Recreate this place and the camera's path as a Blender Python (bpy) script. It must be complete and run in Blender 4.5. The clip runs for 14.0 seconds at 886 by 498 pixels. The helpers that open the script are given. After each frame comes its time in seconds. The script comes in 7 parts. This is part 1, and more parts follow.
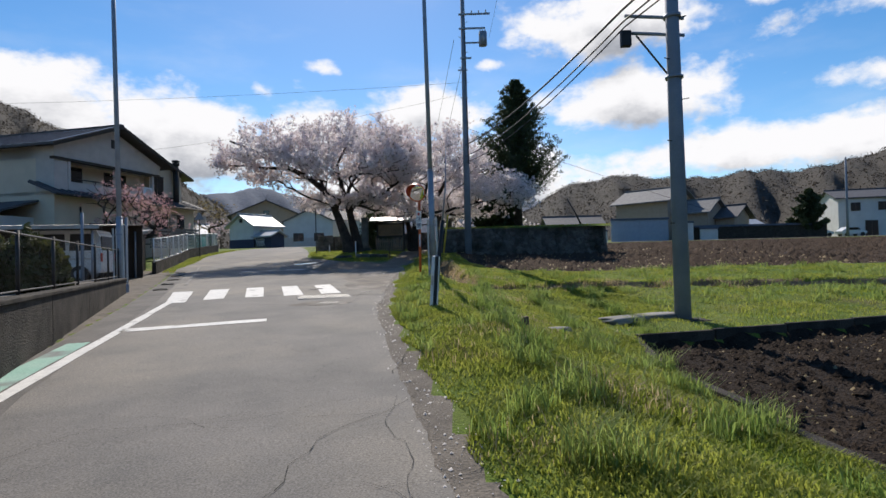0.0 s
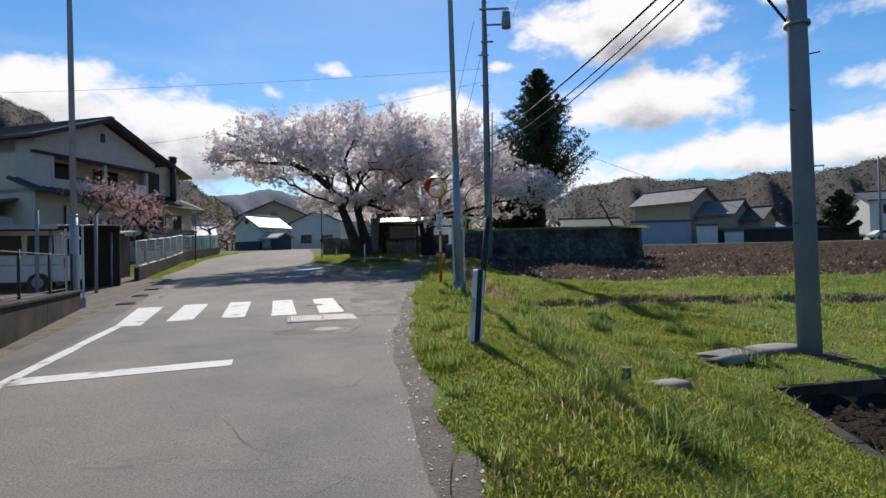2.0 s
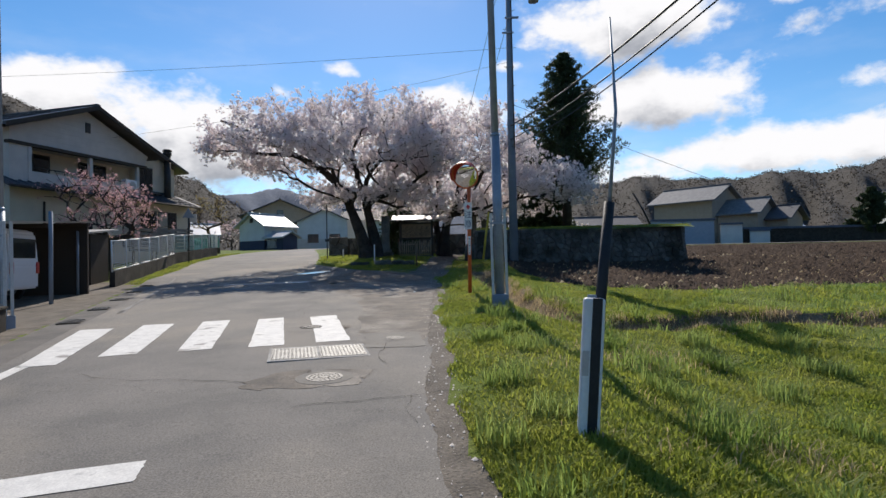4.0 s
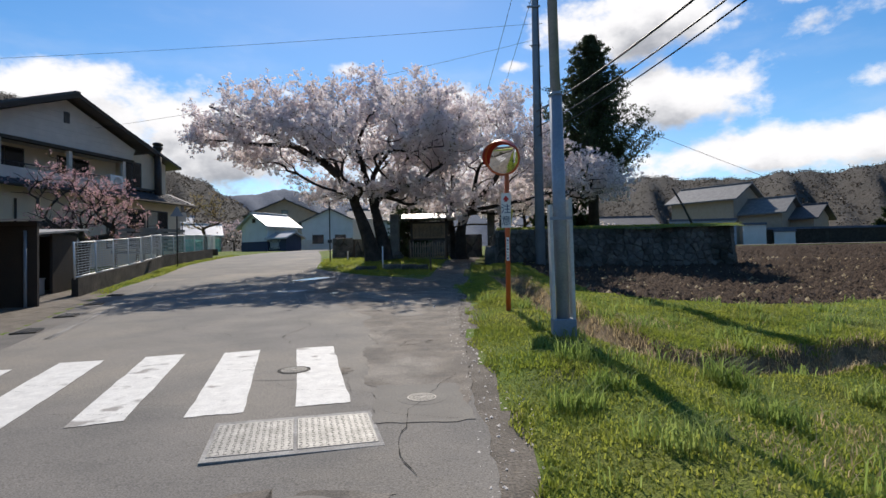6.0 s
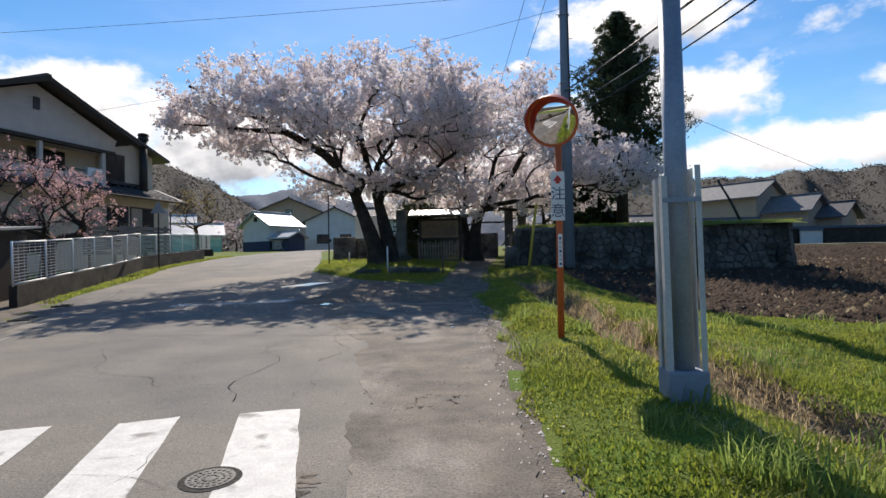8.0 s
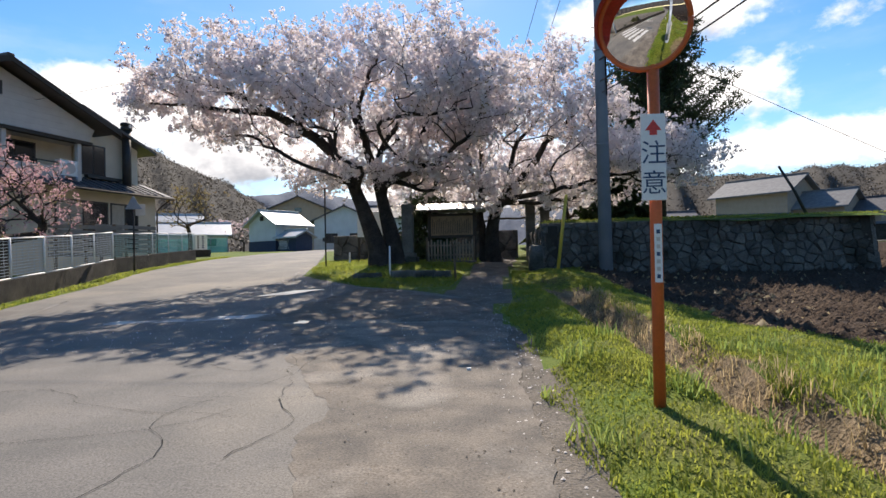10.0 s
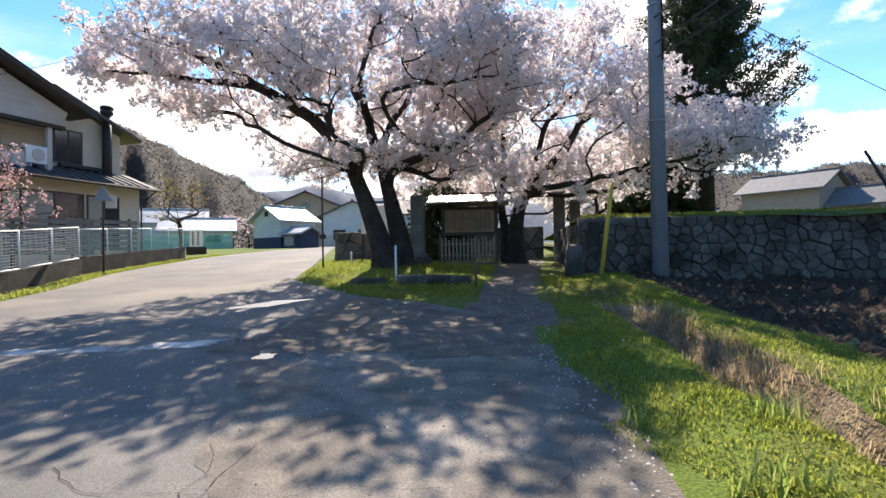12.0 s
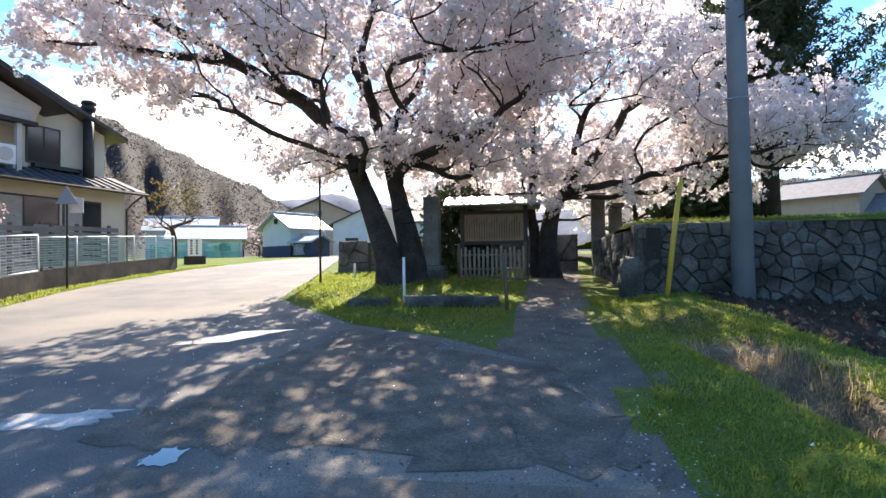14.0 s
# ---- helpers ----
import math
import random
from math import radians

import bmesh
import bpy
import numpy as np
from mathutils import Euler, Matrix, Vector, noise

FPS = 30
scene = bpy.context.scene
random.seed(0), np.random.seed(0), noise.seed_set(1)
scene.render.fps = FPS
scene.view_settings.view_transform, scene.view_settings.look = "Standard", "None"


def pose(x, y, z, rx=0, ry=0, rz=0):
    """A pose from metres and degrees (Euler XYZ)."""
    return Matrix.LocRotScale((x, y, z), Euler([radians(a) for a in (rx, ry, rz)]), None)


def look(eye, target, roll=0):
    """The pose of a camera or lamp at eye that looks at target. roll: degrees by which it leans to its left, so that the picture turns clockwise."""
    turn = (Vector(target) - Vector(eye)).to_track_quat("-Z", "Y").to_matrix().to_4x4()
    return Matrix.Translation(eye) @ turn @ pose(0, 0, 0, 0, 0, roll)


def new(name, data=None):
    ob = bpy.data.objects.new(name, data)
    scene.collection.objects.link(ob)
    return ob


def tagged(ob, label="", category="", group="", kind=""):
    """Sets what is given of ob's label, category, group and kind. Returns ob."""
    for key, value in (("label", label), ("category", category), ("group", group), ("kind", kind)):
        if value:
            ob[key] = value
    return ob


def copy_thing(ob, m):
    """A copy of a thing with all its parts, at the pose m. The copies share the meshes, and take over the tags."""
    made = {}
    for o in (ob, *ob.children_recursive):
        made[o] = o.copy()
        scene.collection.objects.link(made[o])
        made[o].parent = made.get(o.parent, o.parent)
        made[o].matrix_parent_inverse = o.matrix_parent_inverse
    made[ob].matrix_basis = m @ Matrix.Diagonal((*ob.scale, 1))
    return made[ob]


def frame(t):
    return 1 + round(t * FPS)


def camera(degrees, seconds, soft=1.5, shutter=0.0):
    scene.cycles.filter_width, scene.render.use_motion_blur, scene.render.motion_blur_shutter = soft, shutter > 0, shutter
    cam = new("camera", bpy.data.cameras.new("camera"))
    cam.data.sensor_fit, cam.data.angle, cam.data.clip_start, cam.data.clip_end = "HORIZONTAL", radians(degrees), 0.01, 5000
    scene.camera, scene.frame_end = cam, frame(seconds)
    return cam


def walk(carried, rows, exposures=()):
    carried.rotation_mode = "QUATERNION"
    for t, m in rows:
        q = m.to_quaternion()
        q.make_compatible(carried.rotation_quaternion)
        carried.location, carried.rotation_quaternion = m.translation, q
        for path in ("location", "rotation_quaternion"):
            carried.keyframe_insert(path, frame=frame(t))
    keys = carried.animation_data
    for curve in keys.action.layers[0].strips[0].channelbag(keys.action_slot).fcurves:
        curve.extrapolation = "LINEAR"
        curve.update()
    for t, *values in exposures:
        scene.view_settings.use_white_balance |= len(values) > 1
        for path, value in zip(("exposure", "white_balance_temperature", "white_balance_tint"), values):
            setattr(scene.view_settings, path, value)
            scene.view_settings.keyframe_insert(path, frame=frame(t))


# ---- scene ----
# camera and walk
cam = camera(76.0, 14.0)
PATH = [
    (0, (0.643, 0.066, 1.386), (0.596, 2.065, 1.418), -1.4),
    (0.5, (0.494, 0.887, 1.403), (0.437, 2.886, 1.432), -1.4),
    (1, (0.366, 1.7, 1.469), (0.302, 3.699, 1.508), -1.3),
    (1.5, (0.25, 2.494, 1.516), (0.177, 4.493, 1.559), -1.3),
    (2, (0.107, 3.293, 1.552), (0.027, 5.291, 1.592), -1.2),
    (2.5, (-0.08, 4.095, 1.577), (-0.169, 6.093, 1.618), -1.0),
    (3, (-0.22, 4.922, 1.612), (-0.316, 6.919, 1.648), -1.2),
    (5.5, (-1.056, 8.799, 1.824), (-1.181, 10.795, 1.866), -0.9),
    (6, (-1.172, 9.588, 1.845), (-1.302, 11.584, 1.886), -1.1),
    (6.5, (-1.302, 10.353, 1.883), (-1.435, 12.348, 1.922), -1.0),
    (7, (-1.404, 11.147, 1.91), (-1.544, 13.142, 1.948), -1.1),
    (7.5, (-1.514, 11.902, 1.928), (-1.661, 13.896, 1.969), -1.0),
    (8, (-1.615, 12.668, 1.937), (-1.77, 14.661, 1.978), -1.1),
    (10.5, (-1.938, 16.648, 2.046), (-2.152, 18.636, 2.081), -1.2),
    (11, (-2.086, 17.418, 2.071), (-2.309, 19.405, 2.096), -1.1),
    (11.5, (-2.181, 18.179, 2.132), (-2.412, 20.165, 2.151), -1.1),
    (12, (-2.314, 18.933, 2.166), (-2.554, 20.918, 2.194), -1.0),
    (12.5, (-2.395, 19.716, 2.194), (-2.649, 21.699, 2.237), -1.0),
    (13, (-2.541, 20.461, 2.224), (-2.807, 22.443, 2.273), -1.0),
    (13.5, (-2.63, 21.195, 2.268), (-2.91, 23.174, 2.323), -0.9),
    (14, (-2.781, 21.885, 2.308), (-3.073, 23.862, 2.366), -0.9),
]
EXPOSURES = [(0, 0.05, 6750, 12), (6, 0.1, 6800, 12), (8, 0.27, 7000, 13), (10.5, 0.66, 7150, 14), (12.5, 1.22, 7200, 15), (14, 1.55, 7200, 15)]
walk(cam, [(t, look(eye, target, roll)) for t, eye, target, roll in PATH], EXPOSURES)

# light: a clear spring sky with cumulus, sun ahead of the walker
SUN_EL, SUN_AZ = radians(41), radians(-9)
sun_dir = Vector((math.sin(SUN_AZ) * math.cos(SUN_EL), math.cos(SUN_AZ) * math.cos(SUN_EL), math.sin(SUN_EL)))
sun = new("sun", bpy.data.lights.new("sun", "SUN"))
sun.data.energy, sun.data.angle, sun.data.color = 4.8, radians(0.53), (1.0, 0.95, 0.87)
sun.matrix_world = look(sun_dir * 100, (0, 0, 0))

world = bpy.data.worlds.new("world")
scene.world = world
world.use_nodes = True
wt = world.node_tree
wt.nodes.clear()


def wmath(op, a, b=0.0, c=0.0, clamp=False):
    n = wt.nodes.new("ShaderNodeMath")
    n.operation = op
    n.use_clamp = clamp
    for i, v in enumerate((a, b, c)):
        if isinstance(v, (int, float)):
            n.inputs[i].default_value = v
        else:
            wt.links.new(v, n.inputs[i])
    return n.outputs[0]


def wramp(v, a, b, c=0.0, d=1.0, smooth=True):
    n = wt.nodes.new("ShaderNodeMapRange")
    n.interpolation_type = "SMOOTHSTEP" if smooth else "LINEAR"
    wt.links.new(v, n.inputs[0])
    for i, x in zip((1, 2, 3, 4), (a, b, c, d)):
        n.inputs[i].default_value = x
    return n.outputs[0]


sky = wt.nodes.new("ShaderNodeTexSky")
sky.sky_type = "NISHITA"
sky.sun_disc = False
sky.sun_elevation, sky.sun_rotation = SUN_EL, SUN_AZ
sky.altitude, sky.air_density, sky.dust_density, sky.ozone_density = 700, 1.0, 0.25, 1.8
wc = wt.nodes.new("ShaderNodeTexCoord")
sep = wt.nodes.new("ShaderNodeSeparateXYZ")
wt.links.new(wc.outputs["Generated"], sep.inputs[0])
dx, dy, dz = sep.outputs
az = wmath("ARCTAN2", dx, dy)
el = wmath("ARCSINE", dz)


def cloud_noise(lift, scale, detail, stretch, seed):
    comb = wt.nodes.new("ShaderNodeCombineXYZ")
    wt.links.new(az, comb.inputs[0])
    wt.links.new(wmath("MULTIPLY", wmath("ADD", el, lift), stretch), comb.inputs[1])
    comb.inputs[2].default_value = seed
    n = wt.nodes.new("ShaderNodeTexNoise")
    n.inputs["Scale"].default_value = scale
    n.inputs["Detail"].default_value = detail
    n.inputs["Roughness"].default_value = 0.56
    wt.links.new(comb.outputs[0], n.inputs["Vector"])
    return n.outputs["Fac"]


# main cumulus: azimuth, elevation, half width, half height (degrees), weight
CLOUDS = [(15.3, 21.5, 8.5, 3.6, 1.0), (17, 14.3, 10.5, 3.2, 1.0), (27, 9.0, 17, 2.4, 1.0), (-3, 14.6, 6, 3.0, 0.95), (-14, 12, 8, 3.6, 0.95), (-24, 11, 9, 4.4, 1.05), (-37, 13, 9, 3.4, 1.0), (-30, 13.2, 3.4, 1.9, 0.9),
          (40, 13.8, 9, 1.5, 0.7), (36, 19, 7, 1.6, 0.64), (31, 21.5, 4, 1.0, 0.55), (-12.5, 18.5, 2.0, 1.0, 0.62), (-19, 16.2, 1.8, 0.9, 0.62), (3.6, 18.8, 1.8, 0.8, 0.62), (0, 8, 16, 4.5, 0.95), (60, 9, 18, 4, 0.9), (-62, 9, 16, 5, 0.9)]


def cover(lift):
    total = None
    e2 = wmath("ADD", el, lift)
    for a, e, wa, we, k in CLOUDS:
        u = wmath("MULTIPLY", wmath("SUBTRACT", az, radians(a)), 1 / radians(wa))
        v = wmath("MULTIPLY", wmath("SUBTRACT", e2, radians(e)), 1 / radians(we))
        r2 = wmath("ADD", wmath("MULTIPLY", u, u), wmath("MULTIPLY", v, v))
        g = wmath("MULTIPLY", wmath("POWER", 2.718, wmath("MULTIPLY", r2, -0.8)), k)
        total = g if total is None else wmath("MAXIMUM", total, g)
    n = wmath("ADD", wmath("MULTIPLY", cloud_noise(lift, 7.0, 9, 1.7, 3.1), 0.7), wmath("MULTIPLY", cloud_noise(lift, 24.0, 6, 1.5, 8.2), 0.34))
    return wmath("ADD", total, wmath("MULTIPLY", wmath("SUBTRACT", n, 0.52), 2.0))


den = cover(0.0)
den_up = cover(0.045)
mask = wramp(den, 0.36, 0.74)
# thin high veil everywhere else
veil = wmath("MULTIPLY", wramp(cloud_noise(0.0, 3.0, 7, 3.0, 5.0), 0.45, 0.8), 0.22)
mask = wmath("MAXIMUM", mask, veil)
mask = wmath("MULTIPLY", mask, wramp(el, -0.02, 0.02))
light = wramp(den_up, 0.5, 1.35, 1.0, 0.0)
cl = wt.nodes.new("ShaderNodeMix")
cl.data_type = "RGBA"
wt.links.new(light, cl.inputs[0])
cl.inputs[6].default_value = (2.5, 2.75, 3.2, 1)
cl.inputs[7].default_value = (6.8, 7.0, 7.3, 1)
mx = wt.nodes.new("ShaderNodeMix")
mx.data_type = "RGBA"
wt.links.new(mask, mx.inputs[0])
hs = wt.nodes.new("ShaderNodeHueSaturation")
hs.inputs["Saturation"].default_value, hs.inputs["Value"].default_value = 1.35, 0.95
wt.links.new(sky.outputs[0], hs.inputs["Color"])
wt.links.new(hs.outputs[0], mx.inputs[6])
wt.links.new(cl.outputs[2], mx.inputs[7])
bg = wt.nodes.new("ShaderNodeBackground")
bg.inputs["Strength"].default_value = 0.135
wt.links.new(mx.outputs[2], bg.inputs["Color"])
wo = wt.nodes.new("ShaderNodeOutputWorld")
wt.links.new(bg.outputs[0], wo.inputs["Surface"])


# materials
def mat(name, col, col2=None, rough=0.8, scale=4.0, fine=60.0, bump=0.3, metal=0.0, dist=0.02, spec=0.4, coords="Object", trans=0.0, rnd=0.0, dark=0.25, dirt=None, dirt_at=(0.55, 0.7)):
    """Two-scale noise colour, bump and roughness."""
    m = bpy.data.materials.new(name)
    m.use_nodes = True
    nt = m.node_tree
    b = nt.nodes["Principled BSDF"]
    tc = nt.nodes.new("ShaderNodeTexCoord")
    n1 = nt.nodes.new("ShaderNodeTexNoise")
    n1.inputs["Scale"].default_value, n1.inputs["Detail"].default_value = scale, 6
    n2 = nt.nodes.new("ShaderNodeTexNoise")
    n2.inputs["Scale"].default_value, n2.inputs["Detail"].default_value = fine, 4
    for n in (n1, n2):
        nt.links.new(tc.outputs[coords], n.inputs["Vector"])
    r = nt.nodes.new("ShaderNodeMapRange")
    r.inputs[1].default_value, r.inputs[2].default_value = 0.35, 0.65
    nt.links.new(n1.outputs["Fac"], r.inputs[0])
    mixc = nt.nodes.new("ShaderNodeMix")
    mixc.data_type = "RGBA"
    mixc.inputs[6].default_value = (*col, 1)
    mixc.inputs[7].default_value = (*(col2 or tuple(c * 0.8 for c in col)), 1)
    nt.links.new(r.outputs[0], mixc.inputs[0])
    out = mixc.outputs[2]
    if dirt:
        n3 = nt.nodes.new("ShaderNodeTexNoise")
        n3.inputs["Scale"].default_value, n3.inputs["Detail"].default_value = scale * 0.35, 8
        nt.links.new(tc.outputs[coords], n3.inputs["Vector"])
        r3 = nt.nodes.new("ShaderNodeMapRange")
        r3.inputs[1].default_value, r3.inputs[2].default_value = dirt_at
        nt.links.new(n3.outputs["Fac"], r3.inputs[0])
        m3 = nt.nodes.new("ShaderNodeMix")
        m3.data_type = "RGBA"
        nt.links.new(r3.outputs[0], m3.inputs[0])
        nt.links.new(out, m3.inputs[6])
        m3.inputs[7].default_value = (*dirt, 1)
        out = m3.outputs[2]
    hsv = nt.nodes.new("ShaderNodeHueSaturation")
    mr = nt.nodes.new("ShaderNodeMapRange")
    mr.inputs[1].default_value, mr.inputs[2].default_value = 0.25, 0.75
    mr.inputs[3].default_value, mr.inputs[4].default_value = 1 - dark, 1 + dark
    nt.links.new(n2.outputs["Fac"], mr.inputs[0])
    val = mr.outputs[0]
    if rnd:
        oi = nt.nodes.new("ShaderNodeObjectInfo")
        m2 = nt.nodes.new("ShaderNodeMapRange")
        m2.inputs[3].default_value, m2.inputs[4].default_value = 1 - rnd, 1 + rnd
        nt.links.new(oi.outputs["Random"], m2.inputs[0])
        mu = nt.nodes.new("ShaderNodeMath")
        mu.operation = "MULTIPLY"
        nt.links.new(val, mu.inputs[0])
        nt.links.new(m2.outputs[0], mu.inputs[1])
        val = mu.outputs[0]
    nt.links.new(val, hsv.inputs["Value"])
    nt.links.new(out, hsv.inputs["Color"])
    nt.links.new(hsv.outputs[0], b.inputs["Base Color"])
    b.inputs["Roughness"].default_value = rough
    b.inputs["Metallic"].default_value = metal
    b.inputs["Specular IOR Level"].default_value = spec
    if bump:
        bp = nt.nodes.new("ShaderNodeBump")
        bp.inputs["Strength"].default_value, bp.inputs["Distance"].default_value = bump, dist
        nt.links.new(n2.outputs["Fac"], bp.inputs["Height"])
        nt.links.new(bp.outputs[0], b.inputs["Normal"])
    if trans:
        tr = nt.nodes.new("ShaderNodeBsdfTranslucent")
        nt.links.new(hsv.outputs[0], tr.inputs["Color"])
        ms = nt.nodes.new("ShaderNodeMixShader")
        ms.inputs[0].default_value = trans
        nt.links.new(b.outputs[0], ms.inputs[1])
        nt.links.new(tr.outputs[0], ms.inputs[2])
        nt.links.new(ms.outputs[0], nt.nodes["Material Output"].inputs["Surface"])
    return m


def leafmat(name, col, col2, trans=0.45, rough=0.6):
    """Thin leaves and petals: colour varies per leaf, light passes through."""
    m = bpy.data.materials.new(name)
    m.use_nodes = True
    nt = m.node_tree
    b = nt.nodes["Principled BSDF"]
    g = nt.nodes.new("ShaderNodeNewGeometry")
    tc = nt.nodes.new("ShaderNodeTexCoord")
    n = nt.nodes.new("ShaderNodeTexNoise")
    n.inputs["Scale"].default_value = 0.9
    nt.links.new(tc.outputs["Object"], n.inputs["Vector"])
    ad = nt.nodes.new("ShaderNodeMath")
    ad.operation = "MULTIPLY_ADD"
    ad.inputs[1].default_value = 0.5
    nt.links.new(g.outputs["Random Per Island"], ad.inputs[0])
    sc = nt.nodes.new("ShaderNodeMapRange")
    sc.inputs[1].default_value, sc.inputs[2].default_value, sc.inputs[3].default_value, sc.inputs[4].default_value = 0.3, 0.7, 0, 0.5
    nt.links.new(n.outputs["Fac"], sc.inputs[0])
    nt.links.new(sc.outputs[0], ad.inputs[2])
    mixc = nt.nodes.new("ShaderNodeMix")
    mixc.data_type = "RGBA"
    mixc.inputs[6].default_value, mixc.inputs[7].default_value = (*col, 1), (*col2, 1)
    nt.links.new(ad.outputs[0], mixc.inputs[0])
    nt.links.new(mixc.outputs[2], b.inputs["Base Color"])
    b.inputs["Roughness"].default_value = rough
    b.inputs["Specular IOR Level"].default_value = 0.25
    tr = nt.nodes.new("ShaderNodeBsdfTranslucent")
    nt.links.new(mixc.outputs[2], tr.inputs["Color"])
    ms = nt.nodes.new("ShaderNodeMixShader")
    ms.inputs[0].default_value = trans
    nt.links.new(b.outputs[0], ms.inputs[1])
    nt.links.new(tr.outputs[0], ms.inputs[2])
    nt.links.new(ms.outputs[0], nt.nodes["Material Output"].inputs["Surface"])
    return m


def glassmat(name, col=(0.02, 0.025, 0.03), rough=0.08):
    m = bpy.data.materials.new(name)
    m.use_nodes = True
    b = m.node_tree.nodes["Principled BSDF"]
    b.inputs["Base Color"].default_value = (*col, 1)
    b.inputs["Roughness"].default_value = rough
    b.inputs["Specular IOR Level"].default_value = 0.8
    return m


M_ASPHALT = mat("asphalt", (0.173, 0.158, 0.139), (0.124, 0.116, 0.104), 0.88, 1.1, 75, 0.3, dist=0.003, dirt=(0.215, 0.19, 0.155), dirt_at=(0.48, 0.66), dark=0.5)
M_PLAINPATCH = mat("patch_concrete", (0.20, 0.183, 0.155), (0.165, 0.15, 0.128), 0.9, 2.0, 60, 0.4, dist=0.004, dark=0.2)
M_DITCH = mat("straw_bank", (0.27, 0.205, 0.13), (0.14, 0.105, 0.065), 0.95, 2.5, 30, 1.0, dist=0.05, dark=0.4, spec=0.1)
M_PATCH = mat("old_asphalt", (0.2, 0.168, 0.132), (0.105, 0.092, 0.077), 0.92, 2.3, 60, 0.5, dist=0.005, dark=0.45, dirt=(0.27, 0.24, 0.2), dirt_at=(0.55, 0.7))
M_GRAVEL = mat("gravel", (0.172, 0.146, 0.116), (0.105, 0.089, 0.07), 0.95, 2.5, 45, 0.9, dist=0.02, dark=0.4)
M_DIRT = mat("dark_grit", (0.17, 0.142, 0.112), (0.1, 0.084, 0.067), 0.95, 3.0, 40, 0.9, dist=0.015, dark=0.45)
M_GUTTER = mat("gutter_concrete", (0.15, 0.135, 0.118), (0.10, 0.092, 0.082), 0.92, 1.2, 50, 0.5, dist=0.008, dark=0.3)
M_GRASSBASE = mat("turf", (0.1, 0.16, 0.022), (0.13, 0.15, 0.03), 0.95, 0.9, 45, 0.8, dist=0.03, dark=0.5, dirt=(0.11, 0.085, 0.045), dirt_at=(0.6, 0.78), spec=0.15)
M_SOIL = mat("tilled_soil", (0.056, 0.039, 0.029), (0.078, 0.056, 0.041), 0.95, 0.8, 14, 1.0, dist=0.08, dark=0.45, spec=0.1)
M_DARKSOIL = mat("dark_soil", (0.024, 0.017, 0.0125), (0.036, 0.026, 0.0195), 0.95, 1.5, 22, 1.0, dist=0.06, dark=0.5, spec=0.1)
M_DRYGRASS = leafmat("dry_grass", (0.55, 0.44, 0.26), (0.36, 0.28, 0.15), 0.6)
M_CRACK = mat("crack_tar", (0.03, 0.029, 0.028), (0.045, 0.043, 0.04), 1.0, 5, 60, 0.2, spec=0.05)
M_GRASS = leafmat("grass", (0.18, 0.24, 0.028), (0.40, 0.405, 0.085), 0.6)
M_GRASSLONG = leafmat("long_grass", (0.16, 0.25, 0.05), (0.34, 0.40, 0.12), 0.6)
M_WHITEPAINT = mat("road_paint", (0.67, 0.65, 0.60), (0.57, 0.55, 0.51), 0.75, 8.0, 60, 0.4, dist=0.003, dirt=(0.27, 0.25, 0.225), dirt_at=(0.6, 0.68), dark=0.15)
M_WORNPAINT = mat("worn_road_paint", (0.6, 0.58, 0.54), (0.45, 0.43, 0.4), 0.8, 4.0, 60, 0.4, dist=0.003, dirt=(0.15, 0.14, 0.125), dirt_at=(0.44, 0.56), dark=0.3)
M_GREENPAINT = mat("green_road_paint", (0.23, 0.42, 0.33), (0.28, 0.44, 0.36), 0.8, 2.5, 50, 0.3, dist=0.003, dirt=(0.16, 0.17, 0.16), dirt_at=(0.55, 0.64))
M_WHITECREAM = mat("cream_render", (0.64, 0.56, 0.44), (0.58, 0.51, 0.4), 0.9, 1.2, 40, 0.2, dark=0.08)
M_WHITEWALL = mat("white_plaster", (0.62, 0.62, 0.61), (0.55, 0.55, 0.54), 0.9, 0.9, 40, 0.15, dark=0.07)
M_SIDING = mat("grey_siding", (0.56, 0.515, 0.47), (0.5, 0.46, 0.42), 0.8, 2, 30, 0.2, dark=0.08)
M_DARKWOOD = mat("dark_wood", (0.048, 0.037, 0.029), (0.055, 0.04, 0.03), 0.8, 3, 40, 0.4)
M_WOOD = mat("weathered_wood", (0.17, 0.115, 0.07), (0.11, 0.078, 0.05), 0.85, 3, 50, 0.5)
M_BOARDWOOD = mat("notice_board_wood", (0.30, 0.19, 0.11), (0.22, 0.14, 0.08), 0.8, 2, 40, 0.4)
M_BARK = mat("bark", (0.026, 0.021, 0.018), (0.056, 0.045, 0.038), 0.95, 3, 22, 1.0, dist=0.05, dark=0.45)
M_STONE = mat("wall_stone", (0.15, 0.138, 0.12), (0.088, 0.082, 0.071), 0.92, 2.5, 25, 1.0, dist=0.04, rnd=0.32, dark=0.4, dirt=(0.045, 0.044, 0.034), dirt_at=(0.48, 0.66))
M_STONEDARK = mat("wall_joint", (0.03, 0.027, 0.022), (0.05, 0.045, 0.036), 0.95, 4, 30, 0.8)
M_CONCRETE = mat("concrete", (0.27, 0.255, 0.23), (0.19, 0.18, 0.165), 0.9, 1.5, 40, 0.4, dist=0.01, dirt=(0.13, 0.125, 0.115), dirt_at=(0.5, 0.72), dark=0.18)
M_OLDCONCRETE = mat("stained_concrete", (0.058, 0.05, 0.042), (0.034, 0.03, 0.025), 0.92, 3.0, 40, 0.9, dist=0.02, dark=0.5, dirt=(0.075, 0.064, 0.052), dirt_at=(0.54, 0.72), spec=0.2)
